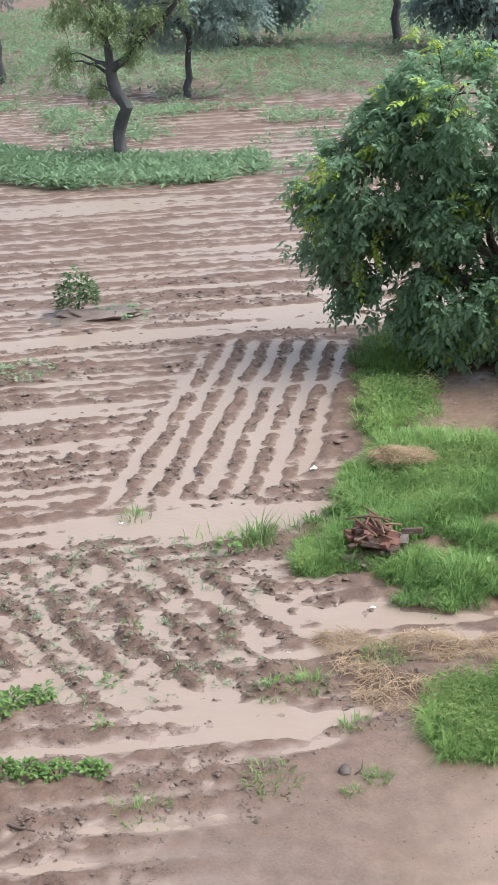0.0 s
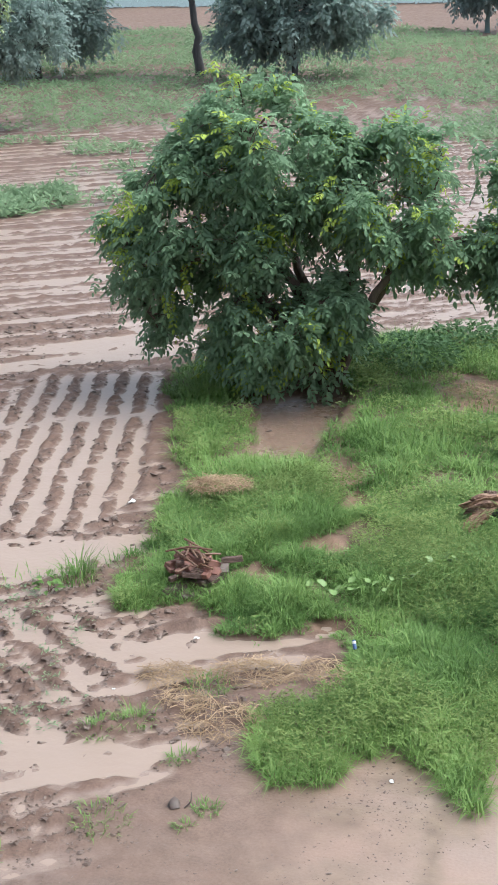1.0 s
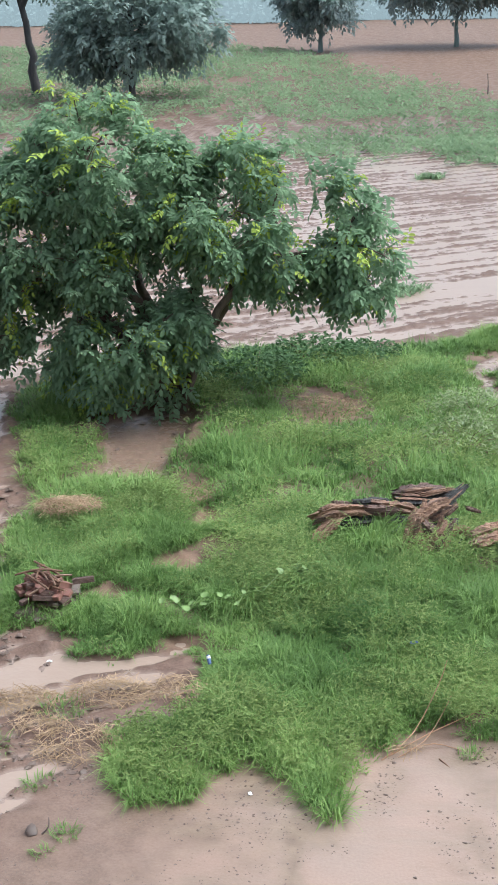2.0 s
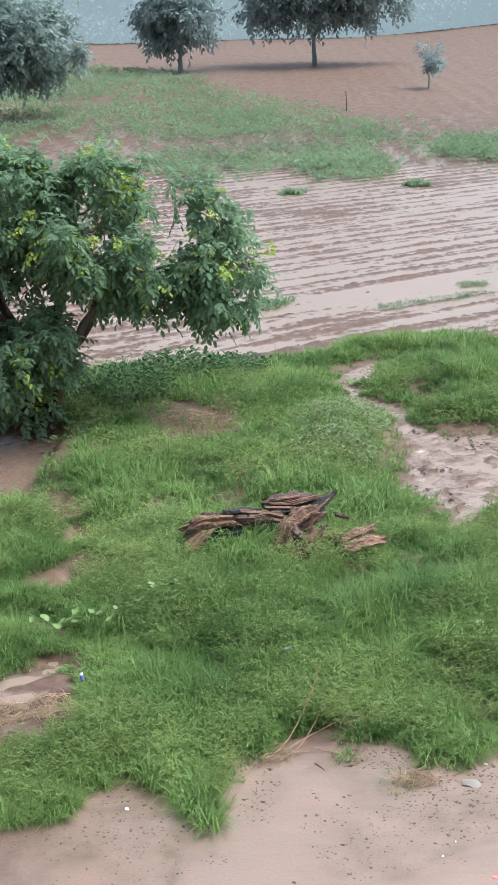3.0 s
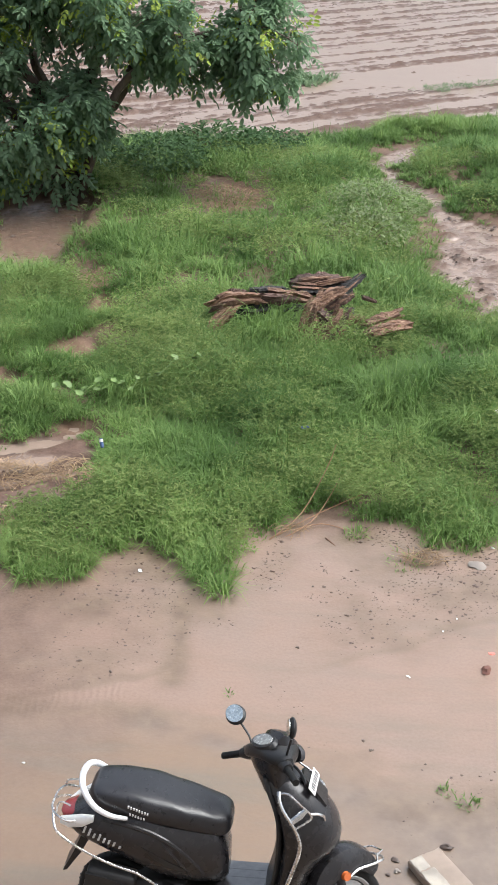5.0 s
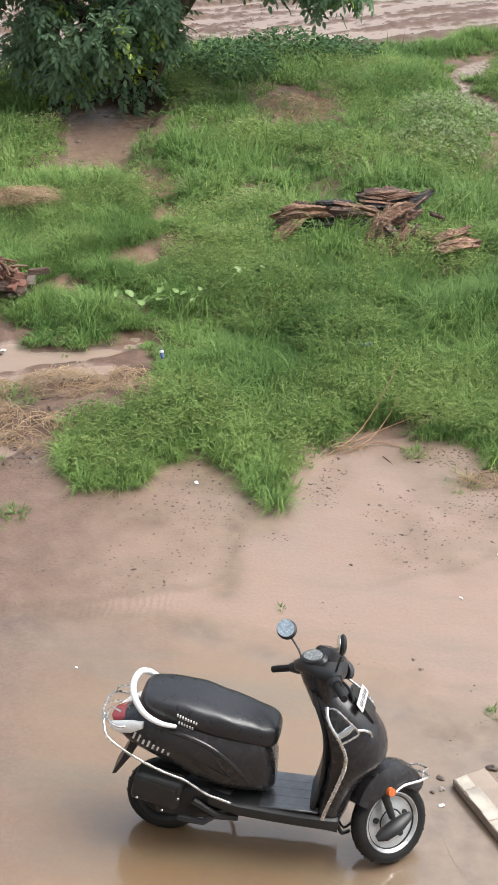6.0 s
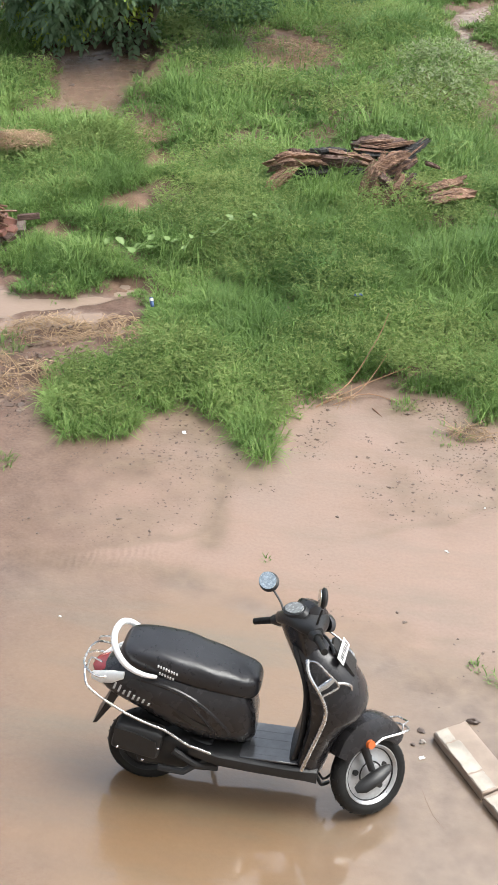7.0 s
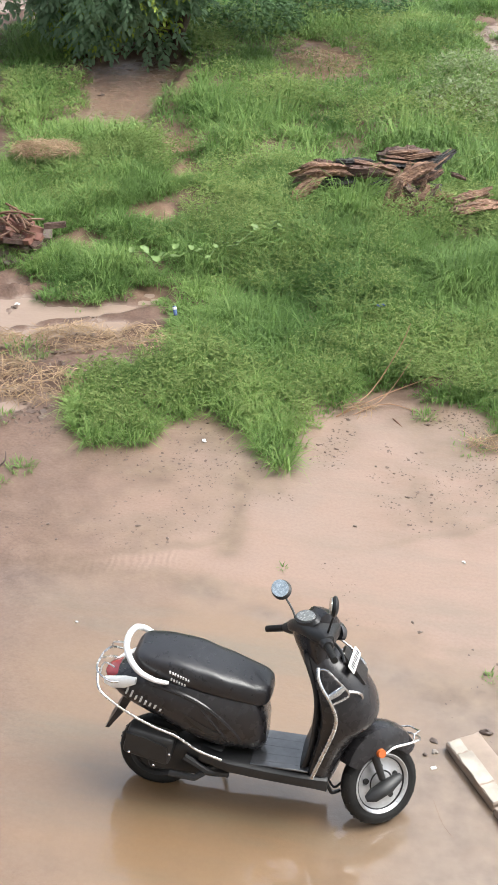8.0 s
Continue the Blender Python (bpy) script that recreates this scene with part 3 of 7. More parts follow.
# ---- grass ----
def meadow(name, label, x0, x1, y0, y1, tussocks, each, tall, wide, seed):
    """Tussocks of arching blades that spread from their middle, taller and denser in patches."""
    rng = np.random.default_rng(seed)
    x, y = rng.uniform(x0, x1, tussocks), rng.uniform(y0, y1, tussocks)
    z, grass, hole, spot, _, _, _ = land(x, y)
    patch, knot = fbm(x, y, 0.75, 3, 201), fbm(x, y, 0.22, 2, 211)
    keep = (grass + 0.05 * knot > 0.06) & (hole < -0.03 + 0.14 * knot) & (spot < 0.02 + 0.35 * knot)
    keep &= rng.uniform(0, 1, tussocks) < 0.85 + 0.5 * patch + 0.5 * knot
    x, y, z, patch, knot, grass, hole, spot = (v[keep] for v in (x, y, z, patch, knot, grass, hole, spot))
    n = len(x)
    # the grass is short over the far side of the rise, and beside mud, bare spots and stump to suit the camera's view
    stump_view_gap = 1 - 0.4 * np.exp(-((x - 0.25) / 0.55) ** 4 - ((y - 12.0) / 0.45) ** 2)
    low = stump_view_gap * (0.62 + 0.38 * smooth(0, 0.5, grass)) * (0.4 + 0.6 * smooth(0.0, 0.7, -hole)) * (0.4 + 0.6 * smooth(0.0, 1.0, -spot)) * (1 - 0.12 * smooth(17, 19.5, y))
    size = tall * np.maximum(0.86 + 0.65 * patch + 0.95 * knot, 0.32) * rng.uniform(0.7, 1.3, n) * low
    tint = np.clip(0.44 + 0.52 * knot + 0.5 * fbm(x, y, 1.1, 3, 231) + 0.3 * fbm(x, y, 2.5, 2, 221) + rng.normal(0, 0.16, n), 0, 1)
    x, y, z, size, tint = (np.repeat(v, each) for v in (x, y, z, size, tint))
    m = len(x)
    a, r = rng.uniform(0, 2 * np.pi, m), 0.05 * np.sqrt(rng.uniform(0, 1, m)) * (wide / 0.008)
    v, q, t, c = blades(x + r * np.cos(a), y + r * np.sin(a), z - 0.01, np.maximum(size * rng.uniform(0.55, 1.3, m), 0.04), wide * rng.uniform(0.6, 1.35, m),
                        a + rng.normal(0, 0.7, m), rng.uniform(0.45, 1.3, m), rng.normal(-0.1, 0.55, m), np.clip(tint + rng.normal(0, 0.2, m), 0, 1))
    ob = new(name, mesh(name, v, [q, t], GRASS, c))
    return tagged(ob, label, "grass", kind="stuff")


meadow("meadow_grass", "thick wet green meadow grass on a low rise beside the yard", -5.0, 3.2, 7.6, 13.0, 16500, 21, 0.24, 0.0085, 1)
meadow("meadow_grass", "thick wet green meadow grass round the broad tree", -6.5, 5.2, 13.0, 23.0, 13500, 17, 0.26, 0.012, 2)
meadow("meadow_grass", "thick wet green meadow grass between mud hole and furrows", -0.6, 4.6, 17.2, 22.8, 4200, 17, 0.25, 0.012, 6)


def small_weeds(label, x0, x1, y0, y1, plants, each, size, seed):
    """Low branching weeds with narrow grey-green leaves, spread over the grass in patches."""
    rng = np.random.default_rng(seed)
    x, y = rng.uniform(x0, x1, plants), rng.uniform(y0, y1, plants)
    z, grass, hole, spot, _, _, _ = land(x, y)
    patch = fbm(x, y, 0.9, 3, 241)
    keep = (grass > 0.1) & (hole < -0.1) & (spot < 0.0) & (patch > 0.02 + 0.22 * rng.uniform(-1, 1, plants))
    x, y, z, patch = (np.repeat(v[keep], each) for v in (x, y, z, patch))
    n = len(x)
    high = 0.15 + 0.09 * fbm(x, y, 0.75, 3, 201) + 0.06 * patch + rng.uniform(-0.07, 0.05, n)
    a = rng.uniform(0, 2 * np.pi, n)
    at = np.stack([x + rng.normal(0, 0.05, n), y + rng.normal(0, 0.05, n), z + np.maximum(high, 0.03)], -1)
    way = np.stack([np.cos(a), np.sin(a), rng.uniform(-0.2, 0.9, n)], -1)
    up = np.stack([rng.normal(0, 0.6, n), rng.normal(0, 0.6, n), np.ones(n)], -1)
    s = size * rng.uniform(0.6, 1.5, n)
    v, f1, f2, c = leaves(at, way, up, s, s * 0.26, np.clip(0.5 + 0.35 * fbm(x, y, 0.5, 2, 251) + rng.normal(0, 0.25, n), 0, 1))
    return tagged(new("small_weeds", mesh("small_weeds", v, [f1, f2], WEED, c)), label, "weeds", kind="stuff")


small_weeds("grey-green narrow-leaved weeds spreading over meadow grass", -4.6, 3.2, 7.9, 13.5, 17000, 12, 0.038, 3)
small_weeds("grey-green narrow-leaved weeds in the grass round the tree", -5.8, 5.0, 13.5, 19.5, 9000, 10, 0.05, 4)


# ---- trees ----
def limb_path(a, b, sag, rng, n=7):
    a, b = np.array(a, float), np.array(b, float)
    k = np.linspace(0, 1, n)[:, None]
    p = a + (b - a) * k
    p[:, 2] += sag * np.sin(np.pi * k[:, 0])
    w = rng.normal(0, 0.03 * np.linalg.norm(b - a), (n, 3))
    w[0] = w[-1] = 0
    return p + w


def sprays(tips, out, rng, each, leaflets, size, droop):
    """Pinnate sprays of drooping leaflets round the twig ends."""
    at, way, up, L, W = [], [], [], [], []
    n = len(tips)
    for _ in range(each):
        d = out + rng.normal(0, 0.75, (n, 3))
        d /= np.linalg.norm(d, axis=1, keepdims=True)
        d[:, 2] -= droop * rng.uniform(0.5, 1.4, n)
        d /= np.linalg.norm(d, axis=1, keepdims=True)
        root = tips + rng.normal(0, 0.10, (n, 3)) * (size / 0.12)
        side = np.cross(d, np.array([0, 0, 1.0]) + rng.normal(0, 0.3, (n, 3)))
        side /= np.maximum(np.linalg.norm(side, axis=1, keepdims=True), 1e-6)
        for m in range(leaflets):
            s = -1 if m % 2 else 1
            along = root + d * size * (0.5 + 0.42 * m) * 0.9
            along[:, 2] -= 0.06 * size * m * m * 0.5
            w = d * 0.75 + side * s * (0.9 if m < leaflets - 1 else 0.0) + rng.normal(0, 0.22, (n, 3))
            w[:, 2] -= 0.38
            at.append(along)
            way.append(w)
            up.append(np.cross(side, d) + rng.normal(0, 0.35, (n, 3)))
            f = rng.uniform(0.7, 1.25, n)
            L.append(size * f)
            W.append(size * 0.52 * f)
    return tuple(np.concatenate(v) for v in (at, way, up, L, W))


def lobed_points(lobes, count, rng, shell=0.45, clump=0.0):
    """Points in a union of ellipsoids, more of them near the outside; clump: gathered in clusters of that radius."""
    pts, outs = [], []
    vol = np.array([a * b * c for _, _, _, a, b, c in lobes]) ** 0.72
    for (cx, cy, cz, a, b, c), share in zip(lobes, vol / vol.sum()):
        n = int(count * share * 1.6)
        d = rng.normal(0, 1, (n, 3))
        d /= np.linalg.norm(d, axis=1, keepdims=True)
        r = np.clip(1 - shell * rng.uniform(0, 1, n) ** 1.4, 0, 1) * (1 + 0.13 * fbm(d[:, 0] * 2 + cx, d[:, 2] * 2 + d[:, 1] * 1.3, 0.45, 2, 7))
        pts.append(np.array([cx, cy, cz]) + d * r[:, None] * [a, b, c])
        outs.append(d)
    pts, outs = np.concatenate(pts), np.concatenate(outs)
    deep = np.zeros(len(pts))
    for cx, cy, cz, a, b, c in lobes:
        q = np.sqrt((((pts - [cx, cy, cz]) / [a, b, c]) ** 2).sum(1))
        deep = np.maximum(deep, 1 - q)
    k = deep < 0.5
    pts, outs = pts[k], outs[k]
    if clump:
        n = len(pts)
        seeds = rng.choice(n, max(3, n // 11), replace=False)
        near = np.empty(n, int)
        for s in range(0, n, 500):
            near[s:s + 500] = np.argmin(((pts[s:s + 500, None] - pts[None, seeds]) ** 2).sum(2), axis=1)
        d = rng.normal(0, 1, (n, 3)) * [1, 1, 0.7]
        d /= np.linalg.norm(d, axis=1, keepdims=True)
        size = clump * rng.uniform(0.6, 1.4, len(seeds))[near]
        pts = pts[seeds][near] + d * (size * rng.uniform(0.3, 1, n) ** 0.5)[:, None]
        outs = 0.6 * outs + 0.8 * d
        outs /= np.linalg.norm(outs, axis=1, keepdims=True)
    return pts, outs


def tree(name, label, base, stems, lobes, tips, each, leaflets, size, droop, leaf, wood, thick, seed, gap=0.0, young=0.0, limbs=40, group="", clump=0.0):
    rng = np.random.default_rng(seed)
    random.seed(seed)
    ob = thing(name, label, "tree", base, group=group)
    p, out = lobed_points(lobes, tips, rng, 0.45, clump)
    if gap:
        k = fbm(p[:, 0] + p[:, 1] * 0.4, p[:, 2] + p[:, 1] * 0.3, 0.7, 2, seed) > gap
        p, out = p[k], out[k]
    ground_z = 0.08
    p[:, 2] = np.maximum(p[:, 2], ground_z + rng.uniform(0, 0.2, len(p)))
    bm = bmesh.new()
    tops = []
    for pts, r0, r1 in stems:
        n = 9
        path = []
        for a, b in zip(pts, pts[1:]):
            path += list(limb_path(a, b, 0, rng, 4)[:-1])
        path.append(np.array(pts[-1], float))
        tube(bm, path, list(np.linspace(r0, r1, len(path))), 10, 0.06)
        tops += [(path[k], r0 + (r1 - r0) * k / (len(path) - 1)) for k in range(len(path) // 3, len(path))]
    part("trunk", bm, wood, ob)
    heads = p[rng.choice(len(p), min(limbs, len(p)), replace=False)]
    bm = bmesh.new()
    where = np.array([t[0] for t in tops])
    twigs = [where]
    for h in heads:
        d = np.linalg.norm(where - h, axis=1) + 0.6 * np.maximum(where[:, 2] - h[2], 0)
        k = int(np.argmin(d + rng.uniform(0, 0.5, len(d))))
        path = limb_path(where[k], h, 0.12 * np.linalg.norm(h - where[k]), rng)
        r = min(tops[k][1] * 0.6, thick * 0.35)
        tube(bm, path, list(np.linspace(r, r * 0.18, len(path))), 6, 0.05)
        twigs.append(path[2:])
    tagged(part("limb", bm, wood, ob), kind="stuff")
    net = np.concatenate(twigs)
    bm = bmesh.new()
    for h in p[::2]:
        k = int(np.argmin(((net - h) ** 2).sum(1)))
        if np.linalg.norm(net[k] - h) < 1.6:
            tube(bm, limb_path(net[k], h, 0.05, rng, 3), [thick * 0.05, thick * 0.04, thick * 0.02], 4, 0, False)
    tagged(part("twig", bm, wood, ob), kind="stuff")
    at, way, up, L, W = sprays(p, out, rng, each, leaflets, size, droop)
    tint = np.clip(np.tile(rng.uniform(0, 1, len(p)), each * leaflets) * 0.6 + 0.4 * rng.uniform(0, 1, len(at)), 0, 1)
    fresh = np.tile(rng.uniform(0, 1, len(p)) < young * (0.4 + 1.6 * (out[:, 2] > -0.2)), each * leaflets) & (np.arange(len(at)) // len(p) < leaflets * max(1, each // 3))
    for key, m, mat, lab in (("crown", ~fresh, leaf, ""), ("young_leaves", fresh, YOUNG, "bright yellow-green young leaves")):
        if m.any():
            v, f1, f2, c = leaves(at[m], way[m], up[m], L[m], W[m], tint[m])
            o = under(new(key, mesh(key, v, [f1, f2], mat, c)), ob)
            if lab:
                tagged(o, lab)
    return ob


def leaf_sprays(tips, out, rng, each, pairs, size):
    """Drooping compound leaves: a hanging stalk with rounded leaflets in pairs and one at its end."""
    at, way, up, L, W, who = [], [], [], [], [], []
    n = len(tips)
    for _ in range(each):
        d = out * 0.9 + rng.normal(0, 0.6, (n, 3))
        d[:, 2] -= rng.uniform(0.1, 0.9, n)
        d /= np.linalg.norm(d, axis=1, keepdims=True)
        root = tips + rng.normal(0, 0.09, (n, 3))
        side = np.cross(d, np.array([0, 0, 1.0]) + rng.normal(0, 0.25, (n, 3)))
        side /= np.maximum(np.linalg.norm(side, axis=1, keepdims=True), 1e-6)
        face = np.cross(side, d)
        grown = rng.uniform(0.75, 1.2, n)
        for m in range(pairs):
            for s in ((-1, 1) if m < pairs - 1 else (0,)):
                k = (m + 0.6) / pairs
                spot = root + d * (size * 2.1 * k * grown)[:, None]
                spot[:, 2] -= 0.5 * size * k * k
                w = d * (0.45 + 0.5 * (s == 0)) + side * s * 0.85 + rng.normal(0, 0.16, (n, 3))
                w[:, 2] -= 0.42
                at.append(spot), way.append(w), up.append(face + np.array([0, 0, 0.5]) + rng.normal(0, 0.22, (n, 3)))
                f = grown * rng.uniform(0.85, 1.15, n)
                L.append(size * f), W.append(size * 0.52 * f), who.append(np.arange(n))
    return tuple(np.concatenate(v) for v in (at, way, up, L, W, who))


def broad_tree(base, seed):
    """Arching stems from one foot, a wide crown that hangs over, and a skirt of low shoots at its middle."""
    rng = np.random.default_rng(seed)
    random.seed(seed)
    ob = thing("broad_tree", "broad low green tree, its drooping leaves reaching the grass", "tree", base)
    lobes = [(-1.85, 0.0, 2.25, 1.2, 1.15, 0.85), (-0.85, 0.1, 3.0, 1.35, 1.2, 0.95), (0.6, 0.1, 2.8, 1.3, 1.1, 0.74), (1.7, 0.1, 2.4, 1.05, 0.95, 0.66),
             (-2.4, 0.0, 1.6, 0.68, 0.8, 0.6), (-1.65, 0.0, 3.05, 0.7, 0.7, 0.6), (2.35, 0.0, 1.9, 0.55, 0.7, 0.5), (-0.5, -0.45, 1.35, 1.05, 0.75, 1.15), (-0.1, -0.5, 0.75, 0.6, 0.5, 0.7),
             (-0.95, -0.4, 0.7, 0.5, 0.45, 0.62), (0.95, -0.1, 2.15, 0.9, 0.7, 0.6), (-1.75, -0.2, 1.2, 0.45, 0.5, 0.5), (0.35, -0.35, 1.15, 0.5, 0.4, 0.45),
             (1.2, 0.0, 2.6, 0.6, 0.6, 0.6), (2.05, -0.2, 1.55, 0.42, 0.45, 0.36), (1.35, 0.1, 1.6, 0.5, 0.5, 0.4), (-2.2, -0.2, 0.95, 0.3, 0.3, 0.3)]
    lobes += [(x, 0.1, z, 0.16, 0.16, 0.24) for x, z in ((-0.58, 4.02), (-1.28, 3.98), (-2.0, 3.5), (-2.95, 2.9), (1.08, 3.45), (1.75, 3.15), (0.1, 3.5), (-0.2, 3.8), (2.5, 2.45), (-2.9, 2.2), (-2.95, 1.6), (2.75, 2.1))]
    p, out = lobed_points(lobes, 1750, rng, 0.6, 0.24)
    open_air = fbm(p[:, 0] + p[:, 1] * 0.3, p[:, 2] * 1.2 + p[:, 1] * 0.3, 0.55, 2, seed)
    # thinner on the side away from the field, where the boughs show
    thin = smooth(0.2, 0.9, p[:, 0]) * (1 - smooth(1.5, 2.0, p[:, 2]))
    k = open_air > -0.34 + 0.34 * thin
    p, out = p[k], out[k]
    p[:, 2] = np.maximum(p[:, 2], 0.12 + rng.uniform(0, 0.2, len(p)))
    net, girth = [], []
    for ends, r0 in ((((-0.2, 0.0, 1.0), (-1.0, 0.1, 2.2), (-1.1, 0.1, 3.6)), 0.12), (((0.4, 0.1, 1.0), (1.2, 0.1, 1.9), (2.3, 0.0, 2.15)), 0.11), (((0.15, 0.3, 1.2), (0.4, 0.4, 2.2), (0.3, 0.3, 3.2)), 0.11),
                     (((-0.6, -0.1, 0.9), (-1.7, 0.0, 1.9), (-2.8, 0.0, 1.9)), 0.11), (((-0.3, 0.3, 1.1), (-0.9, 0.5, 2.0), (-2.0, 0.4, 2.8)), 0.09), (((0.4, -0.2, 0.9), (0.9, -0.2, 1.7), (1.4, 0.0, 2.5)), 0.08)):
        path = np.array(densify([(rng.uniform(-0.1, 0.1), rng.uniform(-0.1, 0.1), -0.15), *ends], 5))
        path[1:-1] += rng.normal(0, 0.025, (len(path) - 2, 3))
        r = np.linspace(r0, 0.03, len(path))
        part("stem", tube(bmesh.new(), path, list(r), 9, 0.06), BARK, ob)
        net.append(path[3:]), girth.append(r[3:])
    bm = bmesh.new()
    net, girth = np.concatenate(net), np.concatenate(girth)
    more = [net]
    for h in p[rng.choice(len(p), 90, replace=False)]:
        d = np.linalg.norm(net - h, axis=1) + 0.6 * np.maximum(net[:, 2] - h[2], 0)
        k = int(np.argmin(d + rng.uniform(0, 0.4, len(d))))
        path = limb_path(net[k], h, 0.16 * np.linalg.norm(h - net[k]), rng)
        r = min(girth[k] * 0.55, 0.032)
        tube(bm, path, list(np.linspace(r, r * 0.25, len(path))), 6, 0.05)
        more.append(path[2:])
    tagged(part("limb", bm, BARK, ob), kind="stuff")
    net = np.concatenate(more)
    bm = bmesh.new()
    for h in p[::2]:
        k = int(np.argmin(((net - h) ** 2).sum(1)))
        tube(bm, limb_path(net[k], h, 0.05, rng, 3), [0.008, 0.006, 0.003], 4, 0, False)
    tagged(part("twig", bm, BARK, ob), kind="stuff")
    at, way, up, L, W, who = leaf_sprays(p, out, rng, 6, 4, 0.092)
    tint = np.clip(rng.uniform(0.1, 0.9, len(p))[who] * 0.7 + 0.3 * rng.uniform(0, 1, len(at)), 0, 1)
    fresh = (rng.uniform(0, 1, len(p)) < 0.13)[who]
    for key, m, mat, lab in (("crown", ~fresh, LEAF, ""), ("young_leaves", fresh, YOUNG, "bright yellow-green young leaves")):
        v, f1, f2, c = ovate(at[m], way[m], up[m], L[m] * (0.85 if lab else 1), W[m] * (0.8 if lab else 1), tint[m])
        o = under(new(key, mesh(key, v, [f1, f2], mat, c)), ob)
        if lab:
            tagged(o, lab)
    return ob


broad_tree((-3.55, 17.3, 0.1), 11)


def field_tree(label, x, y, high, trunk_r, fork, lobes, tips, size, leaf, seed, each=4, leaflets=5, lean=0.0, wood=DARK_BARK, gap=-0.3, kink=0.0):
    z = height_at(x, y)
    return tree("field_tree", label, (x, y, z), [([(0, 0, -0.2), (kink, 0, fork * 0.45), (lean * 0.5 - kink, 0, fork), (lean, 0, high * 0.8)], trunk_r, trunk_r * 0.35),
                                                 ([(lean * 0.5 - kink, 0, fork), (lean + high * 0.14, 0.2, high * 0.72)], trunk_r * 0.7, trunk_r * 0.3)],
                lobes, tips, each, leaflets, size, 0.15, leaf, wood, trunk_r, seed, gap, 0, 26, clump=high * 0.08)


tree("field_tree", "crooked dark-trunked field tree with thin feathery pale crown", (-17.95, 33.15, height_at(-17.95, 33.15)),
     [([(0, 0, -0.2), (-0.15, 0, 0.78), (0.14, 0, 1.48), (-0.25, 0, 2.15), (-0.30, 0, 2.5)], 0.19, 0.16), ([(-0.30, 0, 2.45), (-0.45, 0, 3.5), (-0.30, 0.1, 4.6), (-0.1, 0.1, 5.4)], 0.13, 0.05),
      ([(-0.28, 0, 2.45), (0.28, 0, 2.85), (1.1, 0.1, 3.6), (1.9, 0.1, 4.4), (2.5, 0.1, 5.0)], 0.13, 0.05), ([(0.3, 0, 2.9), (0.5, 0.1, 3.8), (0.9, 0.2, 4.8)], 0.07, 0.03)],
     [(-1.15, 0, 2.75, 0.7, 0.8, 1.15), (-0.8, 0, 4.3, 1.1, 1.0, 0.8), (0.5, 0, 4.5, 1.1, 1.1, 0.8), (1.7, 0, 4.6, 0.8, 0.8, 0.6), (0.3, 0, 3.4, 0.6, 0.6, 0.5)],
     460, 4, 6, 0.10, 0.7, PALE_LEAF, DARK_BARK, 0.17, 21, 0.05, 0, 30, clump=0.3)
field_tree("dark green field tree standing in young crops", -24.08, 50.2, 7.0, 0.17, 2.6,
           [(0.2, 0, 4.4, 2.7, 2.3, 1.9), (1.6, 0, 3.5, 1.5, 1.5, 1.0), (-1.3, 0, 3.6, 1.5, 1.5, 1.1)], 800, 0.18, HAZED_LEAF, 22)
field_tree("tall straight dark trunk of a field tree", -21.53, 70.4, 9.0, 0.27, 4.5, [(0, 0, 7.6, 3.0, 2.6, 2.0), (-2.2, 0, 6.8, 1.6, 1.5, 1.2)], 420, 0.28, HAZED_LEAF, 23, lean=-1.0)
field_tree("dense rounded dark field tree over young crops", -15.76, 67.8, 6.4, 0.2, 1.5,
           [(0, 0, 4.2, 3.4, 3.0, 2.6), (-2.4, 0, 3.0, 1.6, 1.6, 1.5), (2.6, 0, 3.8, 1.6, 1.6, 1.6)], 700, 0.30, HAZED_LEAF, 24, gap=-0.5)
field_tree("small field tree, rounded crown painted pale for haze", -8.99, 97.0, 6.2, 0.2, 1.8, [(0, 0, 4.3, 3.0, 2.6, 2.2), (-1.2, 0, 3.2, 1.6, 1.5, 1.2)], 420, 0.36, HAZE_PALE, 25, wood=HAZE_PALE)
field_tree("wide field tree at the field's far edge, painted pale for haze", 0.39, 100.6, 8.0, 0.2, 2.0, [(0.5, 0, 6.0, 4.2, 3.5, 3.0), (-3, 0, 5.0, 2.0, 2.0, 2.0), (4, 0, 5.0, 2.5, 2.0, 2.0)], 620, 0.4, HAZE_PALE, 26, gap=-0.6, wood=HAZE_PALE)
field_tree("leaning dark trunk of a field tree among crops", -35.04, 53.4, 7.0, 0.2, 3.4, [(0, 0, 5.6, 2.4, 2.0, 1.6)], 450, 0.19, HAZED_LEAF, 27, lean=-0.6)
field_tree("dense dark field tree, leaves paled for rain haze", -30.4, 69.5, 7.5, 0.2, 1.6, [(0, 0, 4.4, 3.4, 3.0, 2.9), (2.2, 0, 3.0, 1.8, 1.6, 1.5)], 600, 0.32, HAZED_LEAF, 28, gap=-0.5)
field_tree("thin young sapling in the bare field", 6.99, 80.8, 2.6, 0.05, 1.0, [(0, 0, 1.3, 0.7, 0.7, 1.1)], 60, 0.16, HAZE_PALE, 29, wood=HAZE_PALE)


